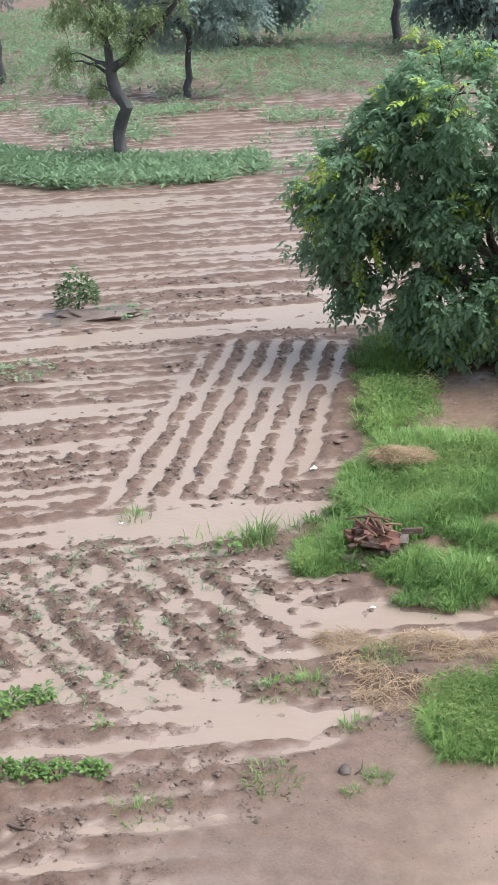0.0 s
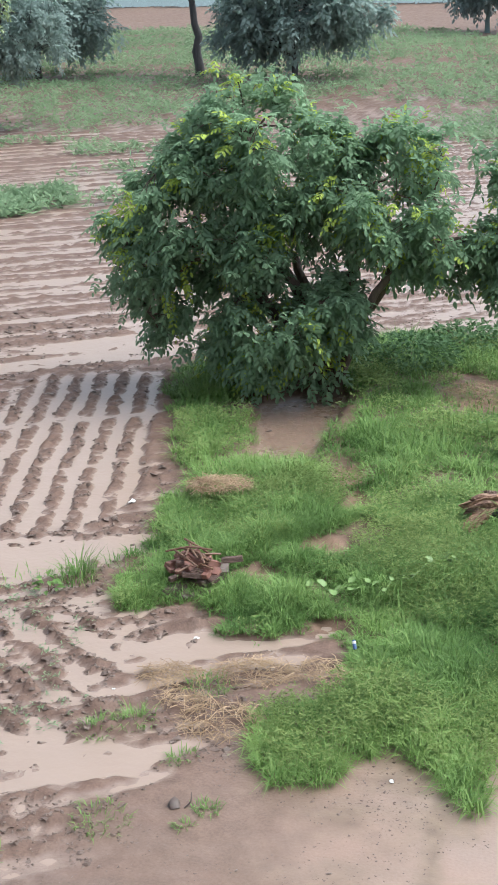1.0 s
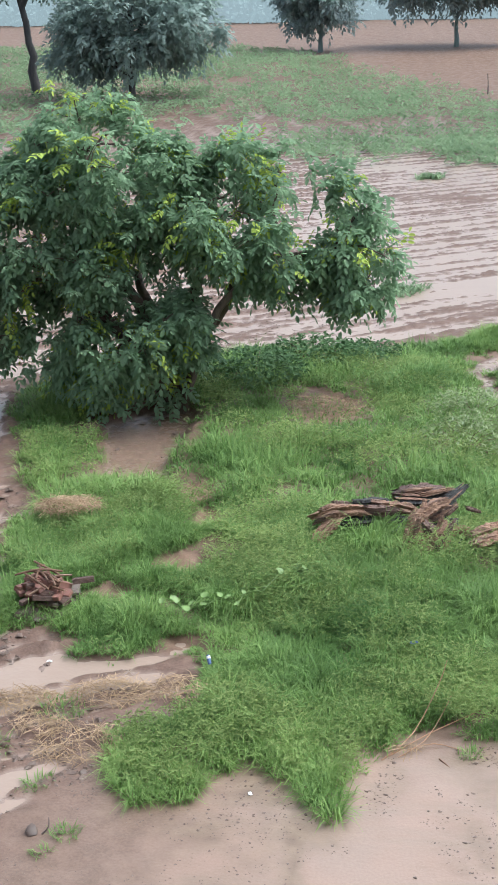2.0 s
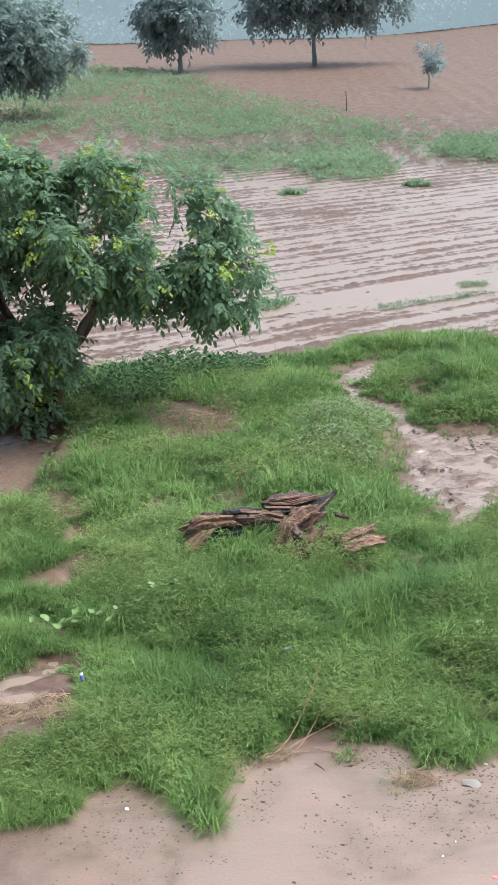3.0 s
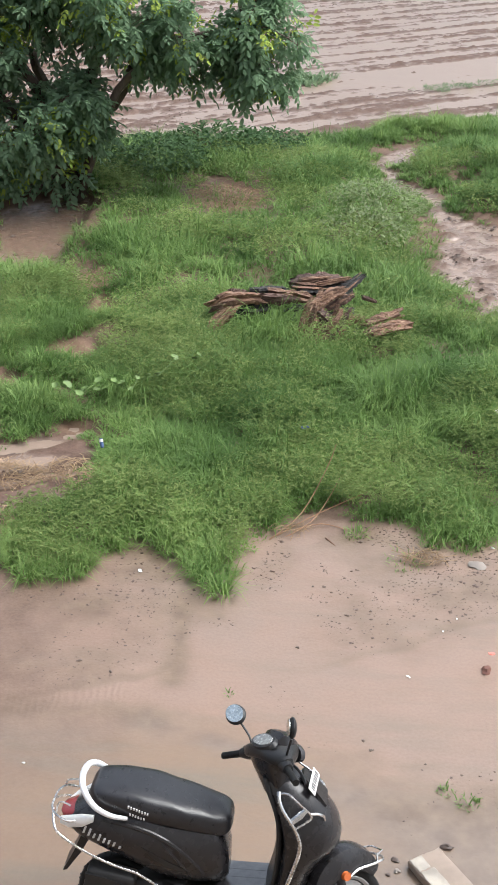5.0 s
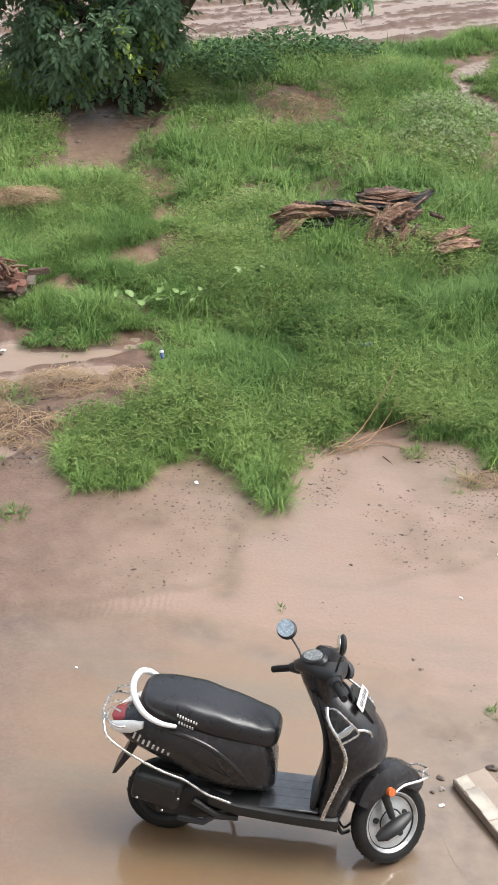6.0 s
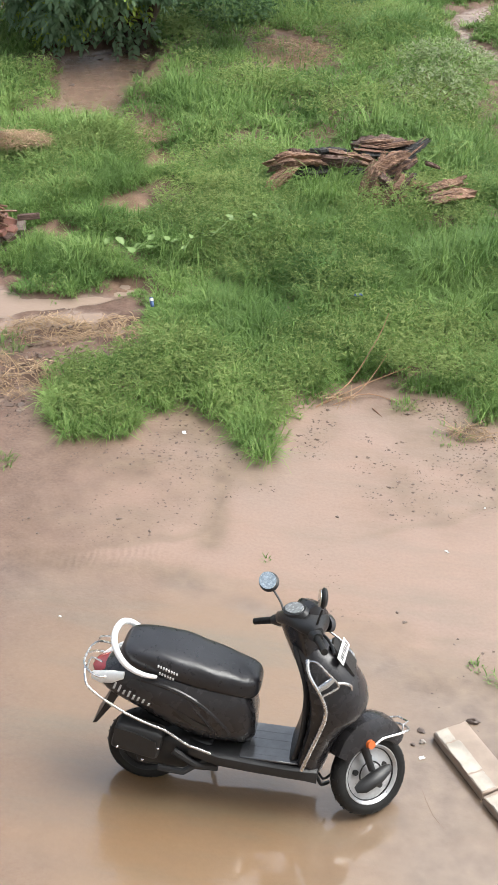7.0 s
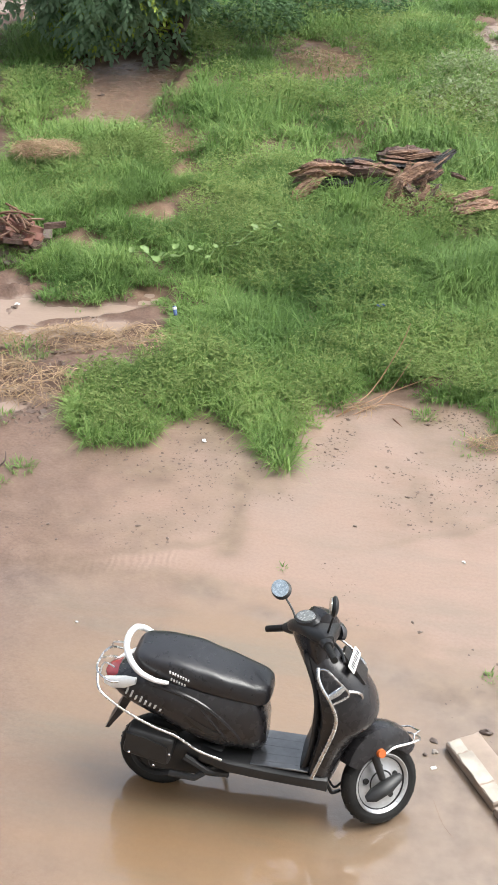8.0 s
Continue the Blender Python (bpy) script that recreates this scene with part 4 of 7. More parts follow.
# ---- distant woods and the misty distance, their mist painted in as glow ----
def woods(name, label, row, size, seed, leaf):
    """Crowns and bushes along a line, as one mass of leaf clumps."""
    rng = np.random.default_rng(seed)
    at, out = [], []
    for x, y, r, h in row:
        z = float(far_rise(np.array(x), np.array(y)))
        p, o = lobed_points([(x, y, z + h * 0.55, r, r * 0.7, h * 0.5), (x + r * 0.5, y, z + h * 0.35, r * 0.7, r * 0.5, h * 0.36)], int(40 * r * h / size), rng)
        at.append(p), out.append(o)
    at, out = np.concatenate(at), np.concatenate(out)
    n = len(at)
    way = out + rng.normal(0, 0.6, (n, 3))
    v, f1, f2, c = leaves(at, way, rng.normal(0, 1, (n, 3)), size * rng.uniform(0.7, 1.4, n), size * rng.uniform(0.5, 1.0, n), rng.uniform(0, 1, n))
    return tagged(new(name, mesh(name, v, [f1, f2], leaf, c)), label, "woods", kind="stuff")


rng = np.random.default_rng(5)
row = [(x, 134 + rng.uniform(-1, 3), rng.uniform(1.8, 3.2), rng.uniform(1.8, 3.4)) for x in np.arange(-60, 60, 2.6)]
woods("far_hedge", "low green hedge along the field's far edge, mist as glow", row, 0.6, 6, MIST_GLOW)
row = [(x + rng.uniform(-2, 2), 150 + rng.uniform(-4, 10), rng.uniform(4, 7), rng.uniform(7, 13)) for x in np.arange(-110, 70, 7) if not -26 < x < -12]
woods("far_woods", "far woods, rain mist painted in as blue-grey glow", row, 1.0, 7, MIST_GLOW)


def backdrop():
    k = Nodes("mist_glow_wall")
    # plain glowing wall, with the sky's mist painted into its emission
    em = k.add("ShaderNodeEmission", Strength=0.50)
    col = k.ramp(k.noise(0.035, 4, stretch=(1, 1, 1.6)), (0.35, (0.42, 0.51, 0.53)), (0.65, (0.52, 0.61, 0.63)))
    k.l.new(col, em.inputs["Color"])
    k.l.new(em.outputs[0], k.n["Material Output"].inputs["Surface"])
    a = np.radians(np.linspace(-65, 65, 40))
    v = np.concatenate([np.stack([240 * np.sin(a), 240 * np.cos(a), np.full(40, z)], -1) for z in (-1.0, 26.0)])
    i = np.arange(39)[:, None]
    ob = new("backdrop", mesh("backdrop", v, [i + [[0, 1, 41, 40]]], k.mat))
    tagged(ob, "glowing wall painted as pale misty rain sky beyond the woods", "backdrop", kind="structure")


backdrop()


# ---- young crops and weeds in the field ----
def crop_plants(name, label, areas, seed, tall, wide, category="crop", each=9, leafy=False):
    """Tufts of arching strap leaves; areas: polygon, plants, share of leaf."""
    rng = np.random.default_rng(seed)
    V, Q, T, C, off = [], [], [], [], 0
    for poly, count, clumpy in areas:
        p = np.array(poly)
        x, y = rng.uniform(p[:, 0].min(), p[:, 0].max(), count), rng.uniform(p[:, 1].min(), p[:, 1].max(), count)
        k = (inside(x, y, poly) > 0) & (fbm(x, y, 3.2, 3, 300 + seed) + 0.4 * fbm(x, y, 0.8, 2, 310) > clumpy)
        x, y = x[k], y[k]
        if count > 3000:
            x, y = x + rng.normal(0, 0.7, len(x)), y + rng.normal(0, 1.6, len(y))
        z = land(x, y)[0]
        for _ in range(8 if leafy else each):
            n = len(x)
            if leafy:
                a, s = rng.uniform(0, 2 * np.pi, n), tall * rng.uniform(0.5, 1.1, n)
                at = np.stack([x + rng.normal(0, min(0.16, tall * 0.5), n), y + rng.normal(0, min(0.16, tall * 0.5), n), np.maximum(z, 0) + tall * rng.uniform(0.2, 1.2, n) * (0.75 + 0.4 * fbm(x, y, 2.0, 2, 320))], -1)
                v, q, t, c = leaves(at, np.stack([np.cos(a), np.sin(a), rng.uniform(-0.3, 1.2, n)], -1), np.stack([rng.normal(0, 0.4, n), rng.normal(0, 0.4, n), np.ones(n)], -1), s, s * 0.3, rng.uniform(0, 1, n))
                V.append(v), Q.append(q + off), T.append(t + off), C.append(c)
                off += len(v)
                continue
            h = tall * rng.uniform(0.5, 1.25, n) * (0.75 + 0.4 * fbm(x, y, 2.0, 2, 320))
            v, q, t, c = blades(x + rng.normal(0, 0.07, n), y + rng.normal(0, 0.07, n), z - 0.02, h * 1.5, wide * rng.uniform(0.7, 1.3, n), rng.uniform(0, 6.28, n), rng.uniform(0.7, 1.4, n), rng.normal(0, 0.4, n), rng.uniform(0, 1, n))
            V.append(v), Q.append(q + off), T.append(t + off), C.append(c)
            off += len(v)
    ob = new(name, mesh(name, np.concatenate(V), [np.concatenate(Q), np.concatenate(T)], CROP, np.concatenate(C)))
    return tagged(ob, label, category, kind="stuff")


crop_plants("young_crops", "band of young knee-high green crops in the flooded field", [
    ([(-24, 30.5), (-17.4, 28.3), (-14.6, 29.8), (-13.2, 32.4), (-14.4, 34.4), (-20, 33.0), (-27, 35)], 2600, -0.35),
    ([(-13.0, 31.5), (-12, 32), (-10.5, 35), (-13, 35)], 60, -0.3),
    ([(-32, 36), (-20, 35), (-14, 38), (-14, 46), (-34, 46)], 1500, 0.1),
    ([(-6.9, 61.8), (1.4, 66), (8.1, 59.3), (8.4, 51), (4.9, 50.4), (2.7, 46.5), (-5.4, 48)], 3200, 0.04),
    ([(0.2, 45.2), (2.5, 44.9), (3.3, 50), (1.8, 56), (-0.6, 52)], 420, -0.4), ([(4.4, 51), (7.4, 50.2), (8.4, 57), (5.6, 58)], 420, -0.35),
    ([(-3.2, 44.2), (0.4, 45), (0, 50), (-6, 50)], 300, 0.1)], 31, 0.30, 0.05, leafy=True)
crop_plants("far_crops", "green young crops covering the far field in rain", [
    ([(-50, 47), (-19.5, 50), (-12, 62.6), (-4.1, 59.3), (3.2, 60.1), (2.4, 66), (-0.6, 73), (-4.4, 78.3), (-8.2, 92), (-18, 104), (-30, 104), (-60, 90)], 17000, -0.3)], 32, 0.32, 0.085, leafy=True)
crop_plants("field_weeds", "small green weed tufts standing in muddy furrows", [
    ([(3.2, 43.6), (3.9, 43.6), (3.9, 44.2), (3.2, 44.2)], 26, -2), ([(-0.8, 42.0), (-0.1, 42.0), (-0.1, 42.6), (-0.8, 42.6)], 20, -2),
    ([(-1.2, 25.0), (-0.7, 24.8), (-0.28, 25.7), (-0.7, 25.9), (-1.2, 25.6)], 60, -2)], 33, 0.28, 0.05, "weeds")
crop_plants("furrow_weeds", "low creeping grey-green weeds along a muddy bank in the field", [
    ([(1.06, 24.88), (1.63, 24.63), (2.38, 25.2), (3.67, 26.0), (3.5, 26.5), (2.7, 25.95), (1.8, 25.4)], 420, -2), ([(3.05, 26.8), (3.65, 26.95), (3.7, 27.35), (3.15, 27.3)], 80, -2), ([(3.8, 28.6), (4.85, 29.1), (4.85, 29.3), (3.8, 28.9)], 26, -2)], 36, 0.07, 0.03, "weeds", leafy=True)



# ---- the scooter ----
def loft(bm, rings, caps=True):
    """Skin closed rings of equal count."""
    vs = [[bm.verts.new(p) for p in r] for r in rings]
    n = len(vs[0])
    for a, b in zip(vs, vs[1:]):
        for s in range(n):
            bm.faces.new((a[s], a[(s + 1) % n], b[(s + 1) % n], b[s]))
    if caps:
        bm.faces.new(vs[0][::-1])
        bm.faces.new(vs[-1])
    return bm


def spow(v, e):
    return math.copysign(abs(v) ** e, v)


def ring_x(x, z0, z1, half, e=3.0, n=24, y=0.0):
    """A rounded upright section across the x axis, from height z0 to z1."""
    zc, hh = (z0 + z1) / 2, (z1 - z0) / 2
    return [(x, y + half * spow(math.cos(a), 2 / e), zc + hh * spow(math.sin(a), 2 / e)) for a in (2 * math.pi * k / n for k in range(n))]


def ring_body(x, z0, z1, half, n=28):
    """A section of the rear body: full at the shoulder, tucked in towards the foot."""
    zc, hh = z0 + (z1 - z0) * 0.58, (z1 - z0)
    out = []
    for px, py, pz in ring_x(x, z0, z1, half, 2.8, n):
        low = max(0.0, (zc - pz) / hh)
        out.append((px, py * (1 - 0.35 * low * low), pz))
    return out


def ring_z(z, xr, xf, half, n=24):
    """A level section: blunt at the back, rounded at the front."""
    out = []
    for k in range(n):
        a = 2 * math.pi * k / n
        c, s = math.cos(a), math.sin(a)
        xm = xr + (xf - xr) * 0.30
        x = xm + (xf - xm) * spow(c, 1.0) if c > 0 else xm + (xm - xr) * spow(c, 0.35)
        out.append((x, half * spow(s, 0.88 if c > 0 else 0.6), z))
    return out


def box(bm, x0, x1, y0, y1, z0, z1, bevel=0.005, segments=2):
    m = Matrix.LocRotScale(((x0 + x1) / 2, (y0 + y1) / 2, (z0 + z1) / 2), None, (x1 - x0, y1 - y0, z1 - z0))
    made = bmesh.ops.create_cube(bm, size=1, matrix=m)
    if bevel:
        edges = list({e for v in made["verts"] for e in v.link_edges})
        bmesh.ops.bevel(bm, geom=edges, offset=bevel, segments=segments, profile=0.6, affect="EDGES")
    return bm


def lathe(bm, profile, axis_at, n=32):
    """Turn (radius, y) pairs round the y axis through a point."""
    cx, cy, cz = axis_at
    rings = [[(cx + r * math.cos(a), cy + y, cz + r * math.sin(a)) for a in (2 * math.pi * k / n for k in range(n))] for r, y in profile]
    return loft(bm, rings, False)


PAINT = plain("dark_grey_paint", (0.020, 0.019, 0.021), 0.27, 0.0, 14, 0.2, 0.02, 0.12, 0.36)
PLASTIC = plain("black_plastic", (0.018, 0.018, 0.019), 0.42, 0.0, 90, 0.35, 0.12, 0.0, 0.38)
VINYL = plain("black_vinyl", (0.017, 0.017, 0.020), 0.33, 0.0, 35, 0.45, 0.35, 0.14, 0.38)
RUBBER = plain("tyre_rubber", (0.010, 0.010, 0.010), 0.6, 0.0, 70, 0.4, 0.3, 0.0, 0.3)
CHROME = plain("steel_tube", (0.60, 0.60, 0.60), 0.25, 1.0, 50, 0.12, 0.0)
ALLOY = plain("alloy_wheel", (0.50, 0.505, 0.52), 0.34, 0.6, 40, 0.2, 0.05)
SILVER = plain("silver_paint", (0.72, 0.73, 0.75), 0.3, 0.1, 50, 0.1, 0.02, 0.4)
WHITE = plain("white_plastic", (0.78, 0.78, 0.77), 0.35, 0.0, 40, 0.1, 0.02)
RED_LENS = plain("red_lens", (0.26, 0.02, 0.025), 0.15, 0.0, 60, 0.25, 0.05, 0.5)
AMBER = plain("amber_lens", (0.50, 0.12, 0.03), 0.18, 0.0, 60, 0.2, 0.05, 0.5)
MIRROR = plain("mirror_glass", (0.62, 0.66, 0.64), 0.03, 1.0, 70, 0.45, 1.0)
LENS = plain("lamp_glass", (0.05, 0.05, 0.055), 0.2, 0.0, 60, 0.3, 0.05)
DIAL = plain("grey_dial", (0.20, 0.205, 0.205), 0.25, 0.0, 60, 0.55, 0.05, 0.6)
MARK = plain("grey_marking", (0.5, 0.5, 0.5), 0.5, 0.0, 60, 0.1, 0.0)
INK = plain("black_ink", (0.03, 0.03, 0.035), 0.5, 0.0, 60, 0.1, 0.0)
MAT = plain("rubber_floor", (0.060, 0.061, 0.066), 0.2, 0.0, 25, 0.5, 0.2, 0.9)


def scooter():
    ob = new("scooter")
    ob.empty_display_size = 0.1
    ob.matrix_basis = pose(-0.85, 4.865, 0.0, -9, 0, 0) @ Matrix.Scale(0.973, 4)
    tagged(ob, "dark grey step-through scooter leaning on its stand in the wet yard", "scooter")
    # steering: turned to the left lock about the raked head
    hub = Vector((1.215, 0, 0.218))
    axis = Vector((-0.446, 0, 0.895))
    steer = Matrix.Translation(hub) @ Matrix.Rotation(radians(40), 4, axis) @ Matrix.Translation(-hub)

    def turned(bm):
        bm.transform(steer)
        return bm

    # rear body
    rows = [(-0.205, 0.630, 0.675, 0.03), (-0.175, 0.600, 0.705, 0.09), (-0.11, 0.565, 0.735, 0.14), (0.0, 0.520, 0.765, 0.175), (0.12, 0.465, 0.775, 0.190), (0.25, 0.400, 0.765, 0.192),
            (0.36, 0.365, 0.745, 0.186), (0.47, 0.350, 0.725, 0.172), (0.55, 0.345, 0.705, 0.150), (0.595, 0.350, 0.65, 0.122), (0.625, 0.385, 0.55, 0.09)]
    fine = densify(rows)
    body = part("body", loft(bmesh.new(), [ring_body(x, a, b, h) for x, a, b, h in fine]), PAINT, ob, "glossy dark grey rear body panels")

    def flank(x, z):
        """Half width of the rear body at a length and height."""
        z0, z1, half = (float(np.interp(x, [r[0] for r in fine], [r[k] for r in fine])) for k in (1, 2, 3))
        u = min(1.0, abs(2 * (z - z0) / (z1 - z0) - 1))
        low = max(0.0, (z0 + (z1 - z0) * 0.58 - z) / (z1 - z0))
        return half * (1 - u ** 2.8) ** (1 / 2.8) * (1 - 0.35 * low * low)

    for s in (-1, 1):
        bm = bmesh.new()
        loft(bm, [[(x, s * (flank(x, z0) + 0.002), z0), (x, s * (flank(x, z1) + 0.003), z1), (x, s * (flank(x, z1) - 0.02), z1), (x, s * (flank(x, z0) - 0.02), z0)] for x, z0, z1 in
                  [(0.20, 0.602, 0.608), (0.26, 0.545, 0.575), (0.32, 0.50, 0.538), (0.38, 0.478, 0.505), (0.44, 0.470, 0.476)]])
        part("side_scoop", bm, PLASTIC, body)
        line = [(0.0, 0.722), (0.115, 0.712), (0.22, 0.688), (0.30, 0.655), (0.37, 0.610), (0.43, 0.555), (0.48, 0.495), (0.51, 0.44)]
        bm = bmesh.new()
        tube(bm, densify([(x, s * (flank(x, z) - 0.006), z) for x, z in line], 3), [0.004] + [0.013] * 20 + [0.004], 8)
        part("side_crease", bm, PAINT, body)
        line = [(0.28, 0.66), (0.36, 0.56), (0.42, 0.48), (0.46, 0.42)]
        bm = bmesh.new()
        tube(bm, densify([(x, s * (flank(x, z) - 0.004), z) for x, z in line], 3), [0.003] + [0.009] * 8 + [0.003], 8)
        part("side_crease", bm, PAINT, body)
        # the maker's script as plain slanted strokes
        for k, (x, tall) in enumerate(((-0.098, 0.038), (-0.072, 0.038), (-0.046, 0.024), (-0.020, 0.034), (0.006, 0.024), (0.030, 0.024), (0.056, 0.024), (0.086, 0.015))):
            bm = bmesh.new()
            z, out = 0.640 - 0.29 * (x + 0.1), 0.005 + 0.006 * (x < 0.01)
            loft(bm, [[(x + dx + lean, s * (flank(x, zz) + d), zz) for dx, d in ((0, out), (0.011, out), (0.011, -0.01), (0, -0.01))] for zz, lean in ((z, 0.0), (z + tall, 0.35 * tall))])
            part("lettering", bm, MARK, body)
    # seat with a stretched cover
    rows = [(-0.078, 0.80, 0.825, 0.06), (-0.064, 0.770, 0.853, 0.105), (-0.02, 0.742, 0.874, 0.142), (0.1, 0.720, 0.874, 0.158), (0.22, 0.697, 0.860, 0.165), (0.34, 0.672, 0.830, 0.162),
            (0.45, 0.652, 0.796, 0.150), (0.54, 0.640, 0.773, 0.134), (0.595, 0.632, 0.760, 0.112), (0.625, 0.645, 0.745, 0.085), (0.637, 0.68, 0.725, 0.05)]

    def crease(x, y, z):
        """Folds of the loose cover, deeper on its sides and towards the front."""
        f = 0.5 + max(0.0, x) * 1.6
        y = y * (1 + 0.016 * f * math.sin(31 * x + 44 * z) * math.sin(13 * x - 9 * z + 1))
        return (x, y, z + 0.003 * f * math.sin(27 * x + 15 * y) * math.sin(9 * x + 21 * y + 2))
    seat = part("seat", loft(bmesh.new(), [[crease(*p) for p in ring_x(x, a, b, h, 3.5, 40)] for x, a, b, h in densify(rows, 5)]), VINYL, ob, "black vinyl seat cover, wet and shiny")
    for s in (-1, 1):
        for r, (n, z) in enumerate(((8, 0.812), (6, 0.772))):
            for k in range(n):
                bm = bmesh.new()
                x = 0.13 + 0.0135 * k + 0.008 * r
                zz = z - 0.0049 * k
                half = 0.162 * (1 - abs((zz - 0.785) / 0.085) ** 3.5) ** (1 / 3.5)
                box(bm, x, x + 0.0075, s * half - 0.012, s * half + 0.0012, zz - 0.0055, zz + 0.0055, 0.0005, 1)
                part("print_mark", bm, MARK, seat)
    # grab rail
    rail = [(0.130, -0.174, 0.752), (0.055, -0.182, 0.764), (-0.02, -0.178, 0.798), (-0.07, -0.156, 0.843), (-0.105, -0.10, 0.876), (-0.118, -0.03, 0.884)]
    rail = rail + [(x, -y, z) for x, y, z in rail[::-1]]
    path = densify(rail, 4)
    rad = [0.009 + 0.0082 * math.sin(math.pi * min(1, 1.15 * k / (len(path) - 1))) ** 0.5 if k < len(path) / 2 else 0.009 + 0.0082 * math.sin(math.pi * min(1, 1.15 * (len(path) - 1 - k) / (len(path) - 1))) ** 0.5 for k in range(len(path))]
    part("grab_rail", tube(bmesh.new(), path, rad, 10), SILVER, ob, "silver-white painted grab rail")
    # tail lamp group
    bm = loft(bmesh.new(), [ring_x(x, a, b, h, 2.6) for x, a, b, h in [(-0.228, 0.668, 0.685, 0.035), (-0.212, 0.662, 0.697, 0.066), (-0.16, 0.674, 0.714, 0.086), (-0.11, 0.690, 0.722, 0.094)]])
    lamp = part("tail_lamp", bm, RED_LENS, ob, "red tail lamp lens")
    for s in (-1, 1):
        bm = loft(bmesh.new(), [ring_x(x, a, b, 0.022, 2.4, 16, s * y) for x, a, b, y in [(-0.222, 0.636, 0.668, 0.072), (-0.17, 0.640, 0.704, 0.112), (-0.10, 0.668, 0.735, 0.142), (-0.04, 0.712, 0.742, 0.158)]])
        part("rear_indicator", bm, WHITE, lamp, "clear white indicator lens")
    for s in (-1, 1):
        bm = bmesh.new()
        tube(bm, densify([(-0.10, s * 0.13, 0.70), (-0.17, s * 0.155, 0.70), (-0.235, s * 0.13, 0.72), (-0.265, s * 0.07, 0.72), (-0.27, 0, 0.72)], 3), 0.006, 6)
        tube(bm, densify([(-0.235, s * 0.13, 0.72), (-0.22, s * 0.10, 0.77), (-0.16, s * 0.12, 0.765)], 3), 0.005, 6)
        part("tail_guard", bm, CHROME, ob)
        bm = bmesh.new()
        tube(bm, densify([(-0.265, s * 0.05, 0.70), (-0.24, s * 0.14, 0.655), (-0.19, s * 0.175, 0.62), (-0.07, s * 0.193, 0.555), (0.07, s * 0.198, 0.495), (0.18, s * 0.200, 0.462), (0.29, s * 0.198, 0.395), (0.335, s * 0.194, 0.376), (0.42, s * 0.186, 0.345)], 3), 0.0068, 8)
        part("side_guard_rail", bm, CHROME, ob, "bright steel guard tube")
    # mud flap and rear plate holder
    bm = bmesh.new()
    loft(bm, [[(x, -0.075, z), (x, 0.075, z), (x + w, 0.075, z + 0.003), (x + w, -0.075, z + 0.003)] for x, z, w in ((-0.12, 0.57, 0.05), (-0.16, 0.47, 0.04), (-0.215, 0.36, 0.02))])
    part("mud_flap", bm, PLASTIC, ob)
    # engine, exhaust, rear wheel
    bm = bmesh.new()
    box(bm, -0.085, 0.165, -0.20, -0.09, 0.285, 0.445, 0.03, 3)
    bm.transform(Matrix.Translation((0.04, 0, 0.365)) @ pose(0, 0, 0, 0, 12, 0) @ Matrix.Translation((-0.04, 0, -0.365)))
    exhaust = part("muffler", bm, PLASTIC, ob, "matt black muffler cover")
    bm = bmesh.new()
    loft(bm, [[(x, -0.207, z0), (x, -0.209, z1), (x, -0.19, z1), (x, -0.19, z0)] for x, z0, z1 in ((-0.075, 0.36, 0.445), (0.03, 0.315, 0.425), (0.14, 0.30, 0.385))])
    part("heat_shield", bm, PLASTIC, exhaust)
    for x, z in ((-0.055, 0.335), (0.075, 0.275), (0.155, 0.355)):
        bm = bmesh.new()
        bmesh.ops.create_icosphere(bm, subdivisions=1, radius=0.008, matrix=Matrix.Translation((x, -0.215, z)))
        part("bolt", bm, CHROME, exhaust)
    bm = bmesh.new()
    box(bm, 0.02, 0.42, -0.12, 0.13, 0.17, 0.36, 0.04, 3)
    tube(bm, [(0.40, -0.12, 0.27), (0.28, -0.17, 0.20), (0.15, -0.17, 0.21)], 0.018, 8)
    tube(bm, [(0.22, -0.14, 0.30), (0.34, -0.15, 0.24), (0.45, -0.12, 0.22)], 0.022, 8)
    part("engine", bm, PLASTIC, ob)

    def wheel(at, r, width, name, rim_mat, tf=lambda b: b):
        w = width / 2
        tyre = [(r * 0.70, -w * 0.75), (r * 0.80, -w), (r * 0.90, -w * 0.97), (r * 0.965, -w * 0.72), (r * 0.995, -w * 0.32), (r, 0), (r * 0.995, w * 0.32), (r * 0.965, w * 0.72), (r * 0.90, w * 0.97), (r * 0.80, w), (r * 0.70, w * 0.75)]
        wh = part(name, tf(lathe(bmesh.new(), tyre, at, 40)), RUBBER, ob)
        bm = bmesh.new()
        lathe(bm, [(r * 0.74, -w * 0.80), (r * 0.71, -w * 0.86), (r * 0.67, -w * 0.72), (r * 0.62, -w * 0.38), (r * 0.50, -w * 0.30), (r * 0.36, -w * 0.46), (r * 0.20, -w * 0.62), (r * 0.10, -w * 0.78), (0.001, -w * 0.80)], at, 40)
        lathe(bm, [(r * 0.74, w * 0.80), (r * 0.70, w * 0.84), (r * 0.62, w * 0.3), (r * 0.2, w * 0.4), (0.001, w * 0.5)], at, 40)
        part("rim", tf(bm), rim_mat, wh)
        # raised black rings, the dark of the rim's grooves put in as colour
        for ra, ya in ((0.64, 0.50), (0.30, 0.55)):
            bm = bmesh.new()
            lathe(bm, [(r * (ra + 0.022), -w * ya), (r * (ra + 0.012), -w * (ya + 0.05)), (r * (ra - 0.012), -w * (ya + 0.05)), (r * (ra - 0.022), -w * ya + 0.004)], at, 40)
            part("rim_groove", tf(bm), PLASTIC, wh)
